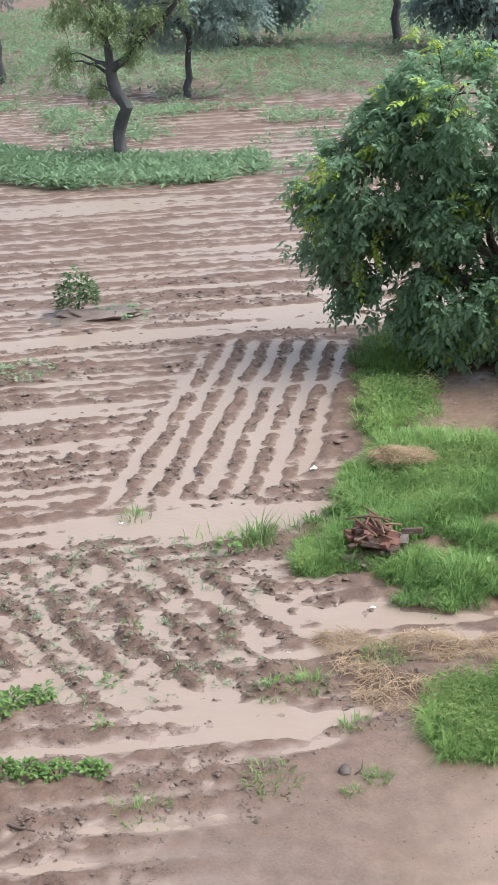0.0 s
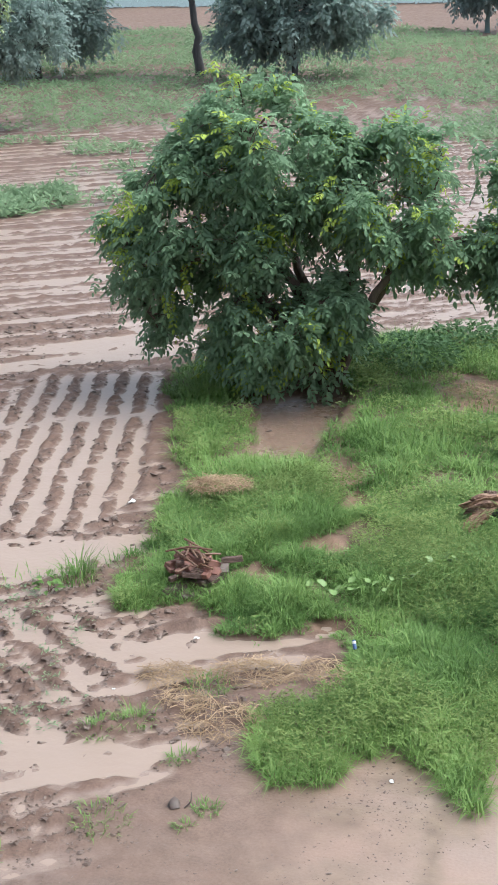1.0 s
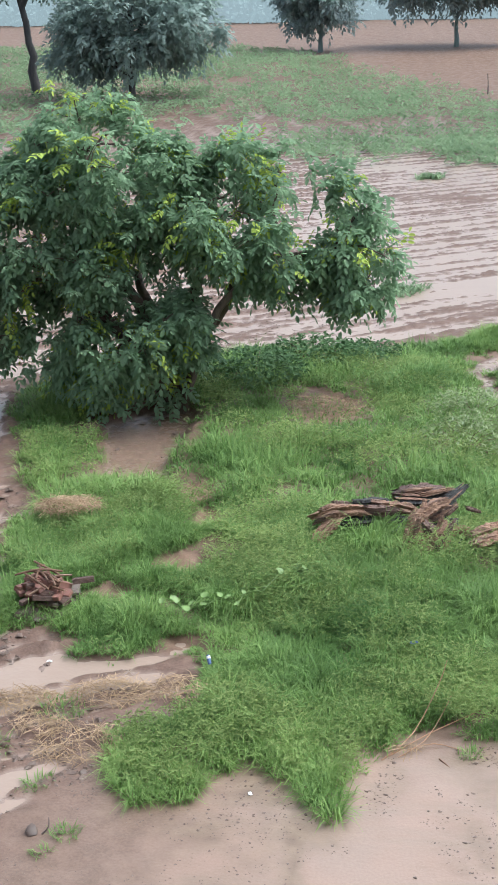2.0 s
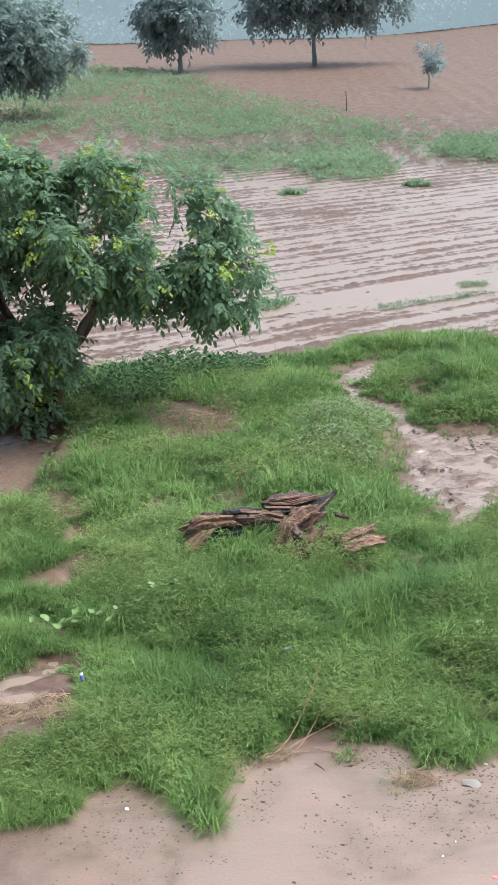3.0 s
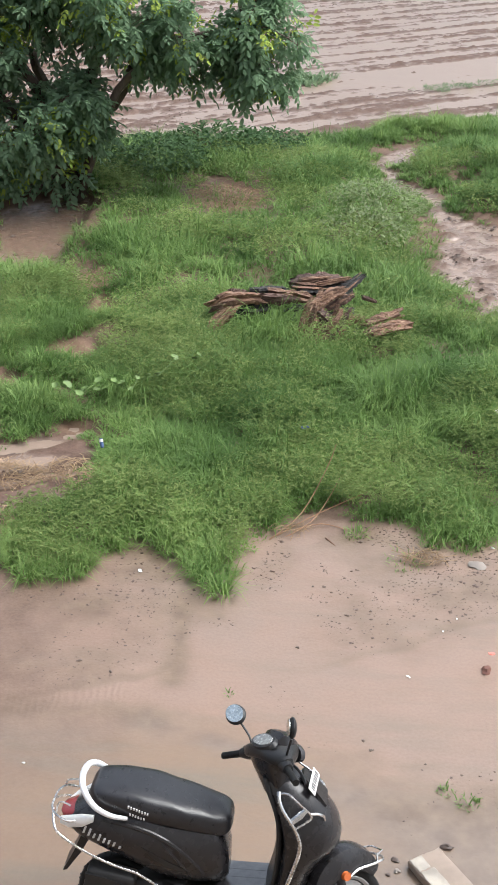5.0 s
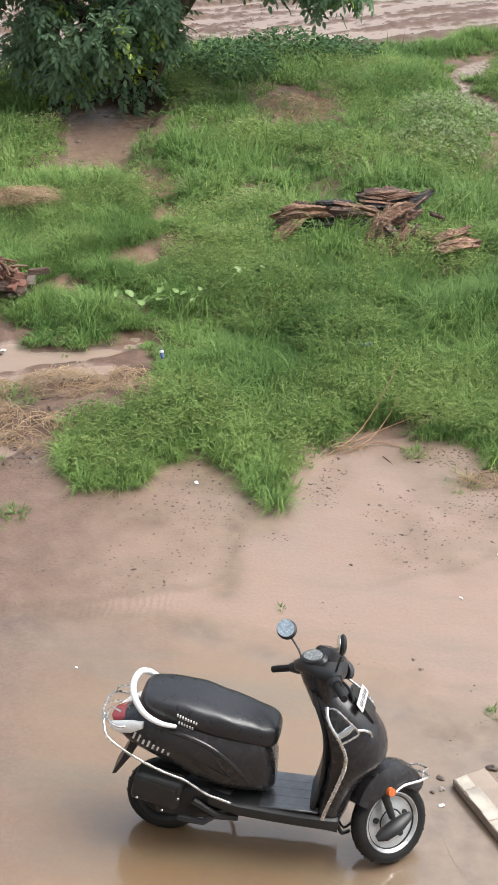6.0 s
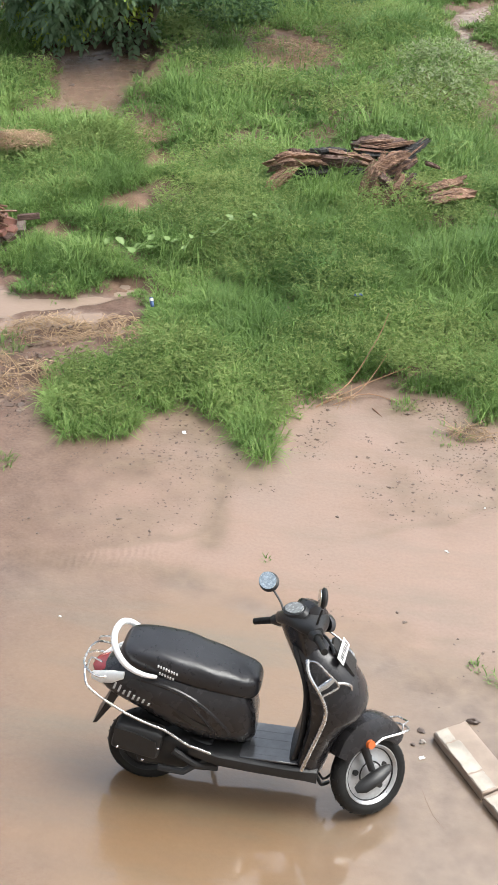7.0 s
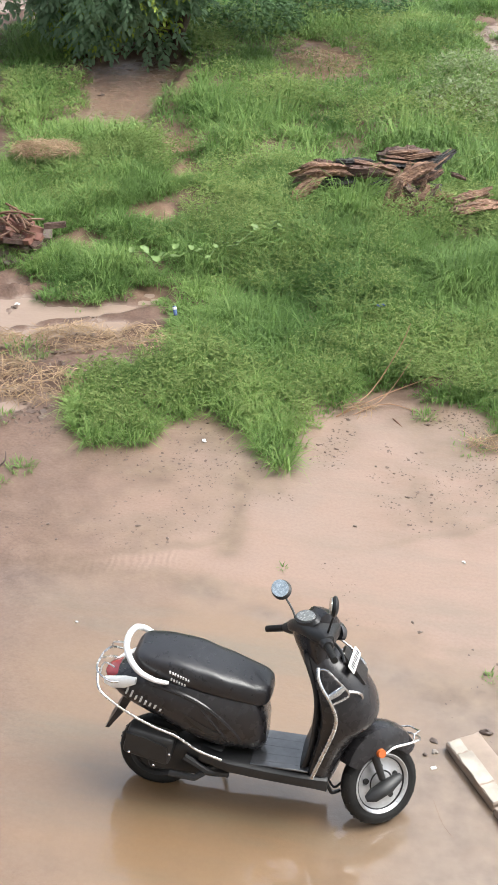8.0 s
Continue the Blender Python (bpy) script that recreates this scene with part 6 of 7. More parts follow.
def timber_pile():
    rng = random.Random(9)
    ob = thing("rotten_stump", "split rotten tree stump, brown and charred black, lying in grass", "stump", (-0.1, 12.45, 0.0))
    beam(ob, rng, (-1.08, 12.32, 0.51), (-0.66, 12.45, 0.53), 0.096, 0.07, OLD_WOOD, 0.02)
    beam(ob, rng, (-0.72, 12.45, 0.52), (-0.34, 12.52, 0.5), 0.063, 0.048, RED_WOOD)
    beam(ob, rng, (-0.99, 12.55, 0.52), (-0.82, 12.6, 0.51), 0.048, 0.037, RED_WOOD)
    beam(ob, rng, (-0.94, 12.32, 0.47), (-1.15, 12.1, 0.27), 0.075, 0.06, OLD_WOOD)
    beam(ob, rng, (-1.01, 12.42, 0.36), (-0.6, 12.5, 0.38), 0.11, 0.10, CHARRED)
    beam(ob, rng, (-0.76, 12.6, 0.54), (-0.45, 12.65, 0.54), 0.055, 0.052, CHARRED)
    beam(ob, rng, (-0.55, 12.55, 0.54), (-0.16, 12.6, 0.47), 0.063, 0.055, OLD_WOOD, 0.01)
    beam(ob, rng, (-0.34, 12.8, 0.57), (0.11, 12.85, 0.60), 0.07, 0.055, RED_WOOD, 0.02)
    beam(ob, rng, (-0.30, 12.74, 0.62), (0.0, 12.78, 0.655), 0.03, 0.022, OLD_WOOD)
    beam(ob, rng, (-0.12, 12.72, 0.60), (0.2, 12.8, 0.65), 0.028, 0.02, OLD_WOOD)
    beam(ob, rng, (-0.33, 12.72, 0.55), (0.03, 12.75, 0.53), 0.081, 0.074, CHARRED)
    beam(ob, rng, (-0.04, 12.7, 0.51), (0.2, 12.9, 0.59), 0.055, 0.041, CHARRED)
    beam(ob, rng, (0.11, 12.68, 0.52), (0.33, 12.95, 0.64), 0.052, 0.03, CHARRED)
    beam(ob, rng, (-0.16, 12.18, 0.28), (-0.12, 12.42, 0.53), 0.085, 0.07, OLD_WOOD)
    beam(ob, rng, (-0.12, 12.35, 0.49), (0.13, 12.5, 0.61), 0.07, 0.055, OLD_WOOD, 0.02)
    beam(ob, rng, (-0.08, 12.38, 0.53), (-0.08, 12.45, 0.64), 0.041, 0.022, OLD_WOOD)
    beam(ob, rng, (0.01, 12.45, 0.45), (0.22, 12.58, 0.53), 0.059, 0.048, RED_WOOD)
    beam(ob, rng, (0.01, 12.45, 0.31), (0.18, 12.5, 0.35), 0.129, 0.111, CHARRED)
    beam(ob, rng, (-0.06, 12.26, 0.45), (0.09, 12.2, 0.34), 0.055, 0.048, RED_WOOD)
    beam(ob, rng, (-0.31, 12.5, 0.36), (-0.16, 12.55, 0.33), 0.111, 0.092, CHARRED)
    beam(ob, rng, (0.09, 12.22, 0.31), (0.28, 12.22, 0.31), 0.044, 0.033, CHARRED)
    beam(ob, rng, (0.17, 12.32, 0.4), (0.36, 12.35, 0.39), 0.059, 0.044, OLD_WOOD)
    beam(ob, rng, (0.37, 12.2, 0.39), (0.7, 12.4, 0.45), 0.048, 0.055, OLD_WOOD)
    beam(ob, rng, (0.42, 12.05, 0.36), (0.74, 12.2, 0.41), 0.063, 0.07, OLD_WOOD, 0.01)
    beam(ob, rng, (-0.23, 12.1, 0.27), (-0.09, 12.1, 0.27), 0.048, 0.044, RED_WOOD)
    beam(ob, rng, (0.17, 12.05, 0.26), (0.27, 12.08, 0.28), 0.033, 0.026, OLD_WOOD)
    beam(ob, rng, (0.34, 12.7, 0.49), (0.47, 12.7, 0.45), 0.026, 0.018, RED_WOOD)
    # torn upright shards round the middle
    for k in range(8):
        x, z = -0.26 + 0.06 * k, rng.uniform(0.40, 0.66)
        y = 12.08 + rng.uniform(-0.08, 0.14)
        beam(ob, rng, (x, y, 0.24), (x + rng.uniform(0.02, 0.24) - 0.06 * (k > 5), y + rng.uniform(0.08, 0.24), z), rng.uniform(0.03, 0.06), 0.018, rng.choice([OLD_WOOD, OLD_WOOD, OLD_WOOD, RED_WOOD]), 0.0, 1)
    return ob


timber_pile()


def lump(bm, at, size, rng, detail=2, rough=0.25):
    made = bmesh.ops.create_icosphere(bm, subdivisions=detail, radius=1)
    o = rng.uniform(0, 50)
    for v in made["verts"]:
        n = noise.noise(v.co * 1.6 + Vector((o, 0, 0))) + 0.5 * noise.noise(v.co * 4 + Vector((0, o, 0)))
        v.co = Vector(at) + Vector((v.co.x * size[0], v.co.y * size[1], v.co.z * size[2])) * (1 + rough * n)
    return bm


def rubble_heap():
    rng = random.Random(4)
    x0, y0 = -3.48, 10.92
    ob = thing("rubble_heap", "small heap of red brick bits and roots on dark earth", "heap", (x0, y0, 0.08))
    part("earth", lump(bmesh.new(), (0.0, 0.03, -0.02), (0.30, 0.24, 0.13), rng, 4, 0.8), CRUMB, ob)
    for k in range(30):
        a, r = rng.uniform(0, 6.28), rng.uniform(0.05, 0.30)
        if k == 0:
            at, turn = Vector((0.33, 0.03, 0.24)), 8
        else:
            at, turn = Vector((r * math.cos(a) - 0.03, r * math.sin(a) * 0.8, 0.10 + 0.17 * (1 - r / 0.30) + rng.uniform(-0.03, 0.05))), rng.uniform(0, 180)
        bm = bmesh.new()
        box(bm, -0.5, 0.5, -0.5, 0.5, -0.5, 0.5, 0.08, 2)
        for v in bm.verts:
            v.co *= 1 + rng.uniform(-0.10, 0.10)
        bm.transform(Matrix.Translation(at) @ pose(0, 0, 0, rng.uniform(-25, 25), rng.uniform(-25, 25), turn) @ Matrix.Diagonal((rng.uniform(0.12, 0.22), rng.uniform(0.05, 0.09), rng.uniform(0.035, 0.06), 1)))
        part("brick_bit", bm, BRICK if k % 3 else RED_WOOD, ob)
    for k in range(16):
        a = rng.uniform(0, 3.14)
        c = Vector((rng.uniform(-0.12, 0.12), rng.uniform(-0.15, 0.15), rng.uniform(0.20, 0.32)))
        d = Vector((math.cos(a), math.sin(a), rng.uniform(-0.2, 0.2))) * rng.uniform(0.12, 0.25)
        part("root", tube(bmesh.new(), densify([c - d, c + Vector((0, 0, rng.uniform(0.0, 0.05))), c + d], 3), 0.010, 6), TWIG, ob)
    return ob


rubble_heap()


def straw_heap(x, y, rx, ry, count, high, seed, label, lift=0.0):
    rng = np.random.default_rng(seed)
    r, a = np.sqrt(rng.uniform(0, 1, count)), rng.uniform(0, 2 * np.pi, count)
    px, py = x + rx * r * np.cos(a), y + ry * r * np.sin(a)
    z = land(px, py)[0] + high * (1 - r * r) * rng.uniform(0.2, 1, count) + lift + 0.015
    b = rng.normal(0.3, 1.3, count)
    L = rng.uniform(0.06, 0.24, count)
    d = np.stack([np.cos(b), np.sin(b), rng.normal(0, 0.28, count)], -1) * L[:, None] * 0.5
    side = np.stack([-np.sin(b), np.cos(b), rng.normal(0, 0.6, count)], -1) * rng.uniform(0.0012, 0.0026, count)[:, None]
    c = np.stack([px, py, z], -1)
    bend = np.stack([np.zeros(count), np.zeros(count), L * rng.uniform(0, 0.25, count)], -1)
    v = np.stack([c - d - side, c - d + side, c + bend + side, c + bend - side, c + d + side, c + d - side], 1).reshape(-1, 3)
    v[:, 2] = np.maximum(v[:, 2], 0.004)
    i = np.arange(count)[:, None] * 6
    ob = new("straw_heap", mesh("straw_heap", v, [np.concatenate([i + [[0, 1, 2, 3]], i + [[3, 2, 4, 5]]])], STRAW, np.repeat(rng.uniform(0, 1, count), 6)))
    return tagged(ob, label, "straw", kind="stuff")


straw_heap(-3.86, 12.98, 0.36, 0.25, 900, 0.09, 1, "small golden heap of dry straw on green grass", 0.17)
straw_heap(-2.55, 9.42, 0.36, 0.26, 430, 0.08, 2, "flattened pale brown straw on muddy ground")
straw_heap(-2.02, 9.50, 0.30, 0.22, 260, 0.05, 3, "thin scatter of pale straw over bare earth")
straw_heap(-2.60, 8.62, 0.34, 0.28, 330, 0.06, 4, "matted wet straw at the edge of the grass")
straw_heap(-3.18, 9.22, 0.28, 0.22, 330, 0.08, 5, "tuft of dead brown straw beside a puddle")
straw_heap(-2.95, 8.85, 0.22, 0.16, 150, 0.02, 6, "thin scatter of dead straw on wet mud")
straw_heap(-0.12, 8.78, 0.16, 0.10, 45, 0.04, 8, "little dead straw round a dry branch")
straw_heap(0.85, 8.49, 0.17, 0.08, 90, 0.02, 9, "flat wisp of dead brown grass on wet sand")
straw_heap(-1.46, 16.85, 0.5, 0.6, 520, 0.04, 10, "dead brown grass over a bare patch of earth", 0.03)
straw_heap(-2.62, 13.6, 0.25, 0.3, 160, 0.02, 7, "thin scatter of dead grass on bare earth")


# ---- weeds, tufts and small plants ----
def leafy(name, label, x, y, radius, high, count, leaf, seed, mat, stems=5, category="weed"):
    """A low plant of pointed leaves on short stems."""
    rng = np.random.default_rng(seed)
    z0 = height_at(x, y)
    ob = thing(name, label, category, (x, y, max(z0, 0.0)))
    random.seed(seed)
    r, a = radius * np.sqrt(rng.uniform(0, 1, count)), rng.uniform(0, 2 * np.pi, count)
    h = high * rng.uniform(0.25, 1, count) * (1 - 0.5 * (r / radius) ** 2)
    at = np.stack([r * np.cos(a), r * np.sin(a), h], -1)
    way = np.stack([np.cos(a), np.sin(a), rng.uniform(-0.5, 0.7, count)], -1) + rng.normal(0, 0.4, (count, 3))
    s = leaf * rng.uniform(0.6, 1.3, count)
    v, f1, f2, c = leaves(at, way, np.array([[0, 0, 1.0]]) + rng.normal(0, 0.25, (count, 3)), s, s * 0.62, rng.uniform(0, 1, count))
    under(new("leaves", mesh("leaves", v, [f1, f2], mat, c)), ob)
    bm = bmesh.new()
    for k in range(stems):
        p = at[rng.integers(count)]
        tube(bm, [(p[0] * 0.1, p[1] * 0.1, -0.03), (p[0] * 0.6, p[1] * 0.6, p[2] * 0.7), tuple(p)], [0.005, 0.004, 0.002], 5)
    part("stem", bm, TWIG, ob)
    return ob


def tuft(label, x, y, radius, high, count, seed, width=0.008):
    rng = np.random.default_rng(seed)
    r, a = radius * rng.uniform(0, 1, count) ** 0.7, rng.uniform(0, 2 * np.pi, count)
    px, py = x + r * np.cos(a), y + r * np.sin(a)
    z = np.maximum(land(px, py)[0], -0.01) - 0.01
    v, q, t, c = blades(px, py, z, 1.5 * high * rng.uniform(0.4, 1.2, count), width * rng.uniform(0.6, 1.3, count), a + rng.normal(0, 0.8, count), rng.uniform(0.7, 1.4, count), rng.normal(0.1, 0.5, count), rng.uniform(0.2, 0.9, count))
    return tagged(new("grass_tuft", mesh("grass_tuft", v, [q, t], GRASS, c)), label, "grass", group="grass tufts in mud", kind="stuff")


for k, (x, y, r, h, n) in enumerate([(-4.65, 10.82, 0.16, 0.22, 160), (-2.37, 7.49, 0.10, 0.06, 90), (-2.47, 7.28, 0.07, 0.05, 50), (-3.04, 7.2, 0.22, 0.07, 120), (-3.73, 6.6, 0.24, 0.06, 110),
                                     (-3.25, 8.5, 0.16, 0.10, 110), (-3.48, 8.31, 0.16, 0.09, 80), (-6.07, 10.98, 0.16, 0.14, 60), (0.93, 8.72, 0.10, 0.08, 110), (1.16, 8.70, 0.11, 0.08, 110),
                                     (0.72, 8.45, 0.16, 0.06, 70), (0.9, 6.0, 0.05, 0.04, 26), (-0.42, 6.75, 0.03, 0.04, 14), (-2.75, 8.1, 0.12, 0.07, 70), (1.02, 5.92, 0.07, 0.05, 40),
                                     (-2.85, 9.12, 0.20, 0.09, 130), (0.35, 8.80, 0.10, 0.07, 70), (-5.15, 10.75, 0.30, 0.10, 40), (-4.35, 11.3, 0.18, 0.12, 50)]):
    tuft("small green grass tuft standing in wet mud", x, y, r, h, n, 400 + k)
for k, (x, y, r, h, n) in enumerate([(-0.58, 12.2, 0.30, 0.36, 520), (-0.36, 12.1, 0.18, 0.26, 200), (0.28, 12.0, 0.16, 0.20, 150), (-0.98, 12.0, 0.2, 0.16, 160)]):
    tuft("long green grass grown up round the rotten stump", x, y, r, h, n, 470 + k, 0.010)
leafy("seedling", "broad-leaved green seedling standing in a puddle", -4.85, 10.55, 0.09, 0.20, 22, 0.09, 1, GRASS)
for k, (x, y, r, n) in enumerate([(-5.3, 7.45, 0.13, 190), (-5.12, 7.62, 0.10, 120), (-5.25, 7.25, 0.07, 60), (-4.86, 6.62, 0.12, 190), (-4.66, 6.68, 0.10, 150), (-4.48, 6.76, 0.10, 140), (-4.27, 6.86, 0.08, 90), (-4.16, 6.84, 0.05, 40)]):
    leafy("creeping_weed", "low dark green creeping weed on a muddy bank", x, y, r, 0.10, n, 0.045, 30 + k, GRASS)
leafy("seedling", "small pale seedling in wet mud", -4.43, 7.35, 0.07, 0.06, 14, 0.05, 5, GRASS)
leafy("seedling", "small pale seedling in wet mud", -4.72, 8.02, 0.08, 0.06, 16, 0.05, 6, GRASS)
leafy("seedling", "small pale seedling in wet mud", -5.02, 8.9, 0.08, 0.07, 16, 0.05, 7, GRASS)
crop_plants("mud_seedlings", "tiny dark green seedlings scattered over churned mud", [(CHURNED, 420, 0.0), ([(-6.5, 10.4), (-4.4, 11.0), (-4.3, 10.3), (-6.2, 9.8)], 120, -0.1), ([(-11, 12), (-8, 14), (-9, 15.5), (-11.5, 14)], 60, -0.2)], 35, 0.045, 0.02, "weeds", leafy=True)
leafy("leafy_bush", "dense broad-leaved weeds beside a fallen branch", 3.15, 18.7, 0.5, 0.3, 420, 0.10, 8, WEED, 9)
leafy("leafy_bush", "low broad-leaved weeds on the mud hole's edge", 3.2, 17.75, 0.42, 0.24, 260, 0.10, 9, GRASS, 7)
tuft("tall dark green grass clump beside a fallen branch", 2.55, 19.1, 0.5, 0.34, 900, 451, 0.012)
leafy("leafy_bush", "green leafy weed rising over the grass edge", 4.3, 22.6, 0.35, 0.9, 160, 0.2, 10, WEED, 6)
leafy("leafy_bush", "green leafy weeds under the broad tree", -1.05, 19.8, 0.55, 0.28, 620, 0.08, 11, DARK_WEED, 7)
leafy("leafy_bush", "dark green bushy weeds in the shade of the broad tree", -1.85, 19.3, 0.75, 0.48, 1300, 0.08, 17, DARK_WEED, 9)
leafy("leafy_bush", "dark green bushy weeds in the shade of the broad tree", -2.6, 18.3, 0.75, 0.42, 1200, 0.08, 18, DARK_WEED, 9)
tuft("thin grass sprouting on a bare patch of brown earth", -1.46, 16.85, 0.55, 0.09, 420, 480, 0.010)
leafy("pale_weed", "pale seeding weeds among grass", 0.50, 16.5, 0.62, 0.42, 1700, 0.045, 12, PALE_LEAF, 12)
leafy("pale_weed", "pale seeding weeds among grass", 0.35, 15.4, 0.6, 0.36, 1100, 0.045, 13, PALE_LEAF, 12)
leafy("field_shrub", "bushy green shrub on an earth mound in furrows", -10.85, 18.15, 0.34, 0.75, 700, 0.075, 14, DARK_WEED, 9, "shrub")
leafy("field_weed", "sparse weeds on the muddy furrows", -9.85, 14.9, 0.45, 0.12, 120, 0.08, 15, CROP)
leafy("field_weed", "sparse weeds on an earth mound", -10.0, 18.2, 0.35, 0.2, 90, 0.08, 16, CROP)
rng_m = random.Random(3)
mound = part("earth_mound", lump(bmesh.new(), (0, 0, 0), (0.95, 0.42, 0.14), rng_m, 4, 0.5), CRUMB, None)
mound.matrix_basis = pose(-10.45, 18.0, -0.02, 0, 0, 30)
tagged(mound, "low dark earth mound rising among wet furrows", "mound")


def vine():
    ob = thing("creeping_vine", "creeping vine with round pale green leaves over grass", "vine", (-1.7, 10.7, 0.0))
    spots = [(-2.08, 10.35), (-1.93, 10.45), (-1.83, 10.63), (-1.65, 10.49), (-1.63, 10.72), (-1.46, 10.8), (-1.36, 11.19), (-1.22, 11.38), (-1.13, 11.26), (-1.17, 11.16), (-2.2, 10.46), (-2.05, 10.46), (-1.96, 10.61),
             (-1.75, 10.6), (-1.54, 10.74), (-2.3, 10.4)]
    rng = random.Random(8)
    pts = []
    for x, y in spots:
        z = 0.365 + rng.uniform(0.0, 0.05)
        pts.append((x + 1.7, y - 10.7, z))
        bm = bmesh.new()
        r = rng.uniform(0.026, 0.042)
        ring = [bm.verts.new((r * math.cos(a) * (1.0 - 0.35 * (abs(a) > 2.7)), r * 1.08 * math.sin(a), 0.006 * math.cos(2 * a))) for a in [(-math.pi + 2 * math.pi * k / 14) for k in range(14)]]
        c = bm.verts.new((-r * 0.1, 0, -0.008))
        for k in range(14):
            bm.faces.new((c, ring[k], ring[(k + 1) % 14]))
        bm.transform(Matrix.Translation(pts[-1]) @ pose(0, 0, 0, rng.uniform(5, 35), rng.uniform(-25, 25), rng.uniform(0, 360)))
        part("leaf", bm, VINE_LEAF, ob)
    pts = sorted(pts)
    part("runner", tube(bmesh.new(), [(x, y, z - 0.03) for x, y, z in pts], 0.004, 5), VINE_LEAF, ob)


VINE_LEAF = plain("vine_leaf", (0.12, 0.19, 0.05), 0.6, 0, 25, 0.25, 0.2)
vine()


# ---- twigs, stones, slabs, litter ----
def stick(name, label, pts, r, mat=TWIG, category="twig"):
    ob = part(name, tube(bmesh.new(), densify(pts, 3), list(np.linspace(r, r * 0.5, 3 * (len(pts) - 1) + 1)), 6, 0.12), mat, None)
    return tagged(ob, label, category)


for pts in ([(-0.30, 8.66, 0.03), (-0.08, 8.95, 0.10), (0.10, 9.28, 0.34), (0.16, 9.42, 0.48)], [(-0.25, 8.72, 0.03), (0.0, 8.98, 0.06), (0.26, 9.08, 0.16), (0.42, 9.10, 0.24)],
            [(-0.2, 8.70, 0.02), (0.0, 8.92, 0.05), (0.12, 9.15, 0.13), (0.2, 9.3, 0.24)], [(-0.12, 8.82, 0.03), (0.08, 8.9, 0.05), (0.28, 8.86, 0.03)]):
    stick("dry_branch", "thin reddish dry branch sticking out of grass", pts, 0.005, DRY)
stick("wet_twig", "short dark twig lying on wet sand", [(0.12, 8.74, 0.02), (0.2, 8.62, 0.02), (0.24, 8.52, 0.015)], 0.006)
stick("wet_twig", "short dark twig lying on wet sand", [(-4.6, 6.2, 0.04), (-4.45, 6.11, 0.04), (-4.27, 6.13, 0.03)], 0.016, CLAY)
stick("wet_twig", "thin dark twig lying on wet sand", [(0.62, 5.02, 0.008), (0.68, 4.86, 0.01), (0.76, 4.76, 0.008)], 0.0014)
stick("wet_twig", "thin dark twig beside blue plastic litter", [(1.42, 7.88, 0.02), (1.5, 7.95, 0.035), (1.57, 8.02, 0.02)], 0.006)
stick("fallen_branch", "dark fallen branch lying among weeds", [(2.5, 18.45, 0.22), (3.0, 18.4, 0.28), (3.6, 18.5, 0.27)], 0.05, CHARRED, "branch")
stick("wooden_stake", "thin dark wooden stake standing in crops", [(1.91, 69.5, 0.5), (1.92, 69.5, 1.1), (1.88, 69.5, 1.7)], 0.035, CHARRED, "stake")


def stone(label, x, y, size, mat=STONE, seed=1, name="stone", lift=0.3):
    rng = random.Random(seed)
    ob = part(name, lump(bmesh.new(), (0, 0, 0), size, rng, 2, 0.55), mat, None)
    ob.matrix_basis = pose(x, y, max(height_at(x, y), 0) + size[2] * lift, 0, 0, rng.uniform(0, 180))
    return tagged(ob, label, name)


stone("dark wet stone on the sandy yard's edge", -2.61, 7.49, (0.055, 0.045, 0.035), CLAY, 3)
stick("wet_twig", "curled dark twig beside a stone", [(-2.53, 7.47, 0.03), (-2.49, 7.5, 0.07), (-2.50, 7.55, 0.11)], 0.008, CLAY)
stone("small dark stone beside the slab", 0.56, 5.33, (0.014, 0.012, 0.008), CLAY, 5)
stone("grey-brown stone under the slab's end", 0.60, 5.44, (0.026, 0.018, 0.010), CLAY, 6)
stone("small stone beside the slab", 0.61, 5.36, (0.018, 0.016, 0.010), STONE, 7)
stone("dark stone beside the slab", 0.88, 5.56, (0.032, 0.022, 0.018), CLAY, 8)
stone("chip of dark brick on wet sand", 1.21, 7.18, (0.045, 0.03, 0.025), BRICK, 9, "brick_chip")
stone("flat pale stone on wet sand", 1.23, 8.45, (0.055, 0.06, 0.012), STONE, 10)
stone("pale stone half sunk in the puddle", -1.02, 5.85, (0.03, 0.025, 0.02), STONE, 11)
for k, (x, y) in enumerate([(0.05, 8.05), (0.42, 6.4), (0.47, 6.32), (-0.28, 6.28), (-0.02, 7.3), (0.3, 7.7), (-1.0, 5.98), (-1.2, 6.9), (-1.42, 7.0), (-1.9, 6.75), (-2.0, 6.9), (1.5, 7.6), (1.55, 7.5)]):
    stone("crumb of dark mud on wet sand", x, y, (0.010 + 0.004 * (k % 3), 0.009, 0.007), CRUMB, 20 + k, "mud_crumb")


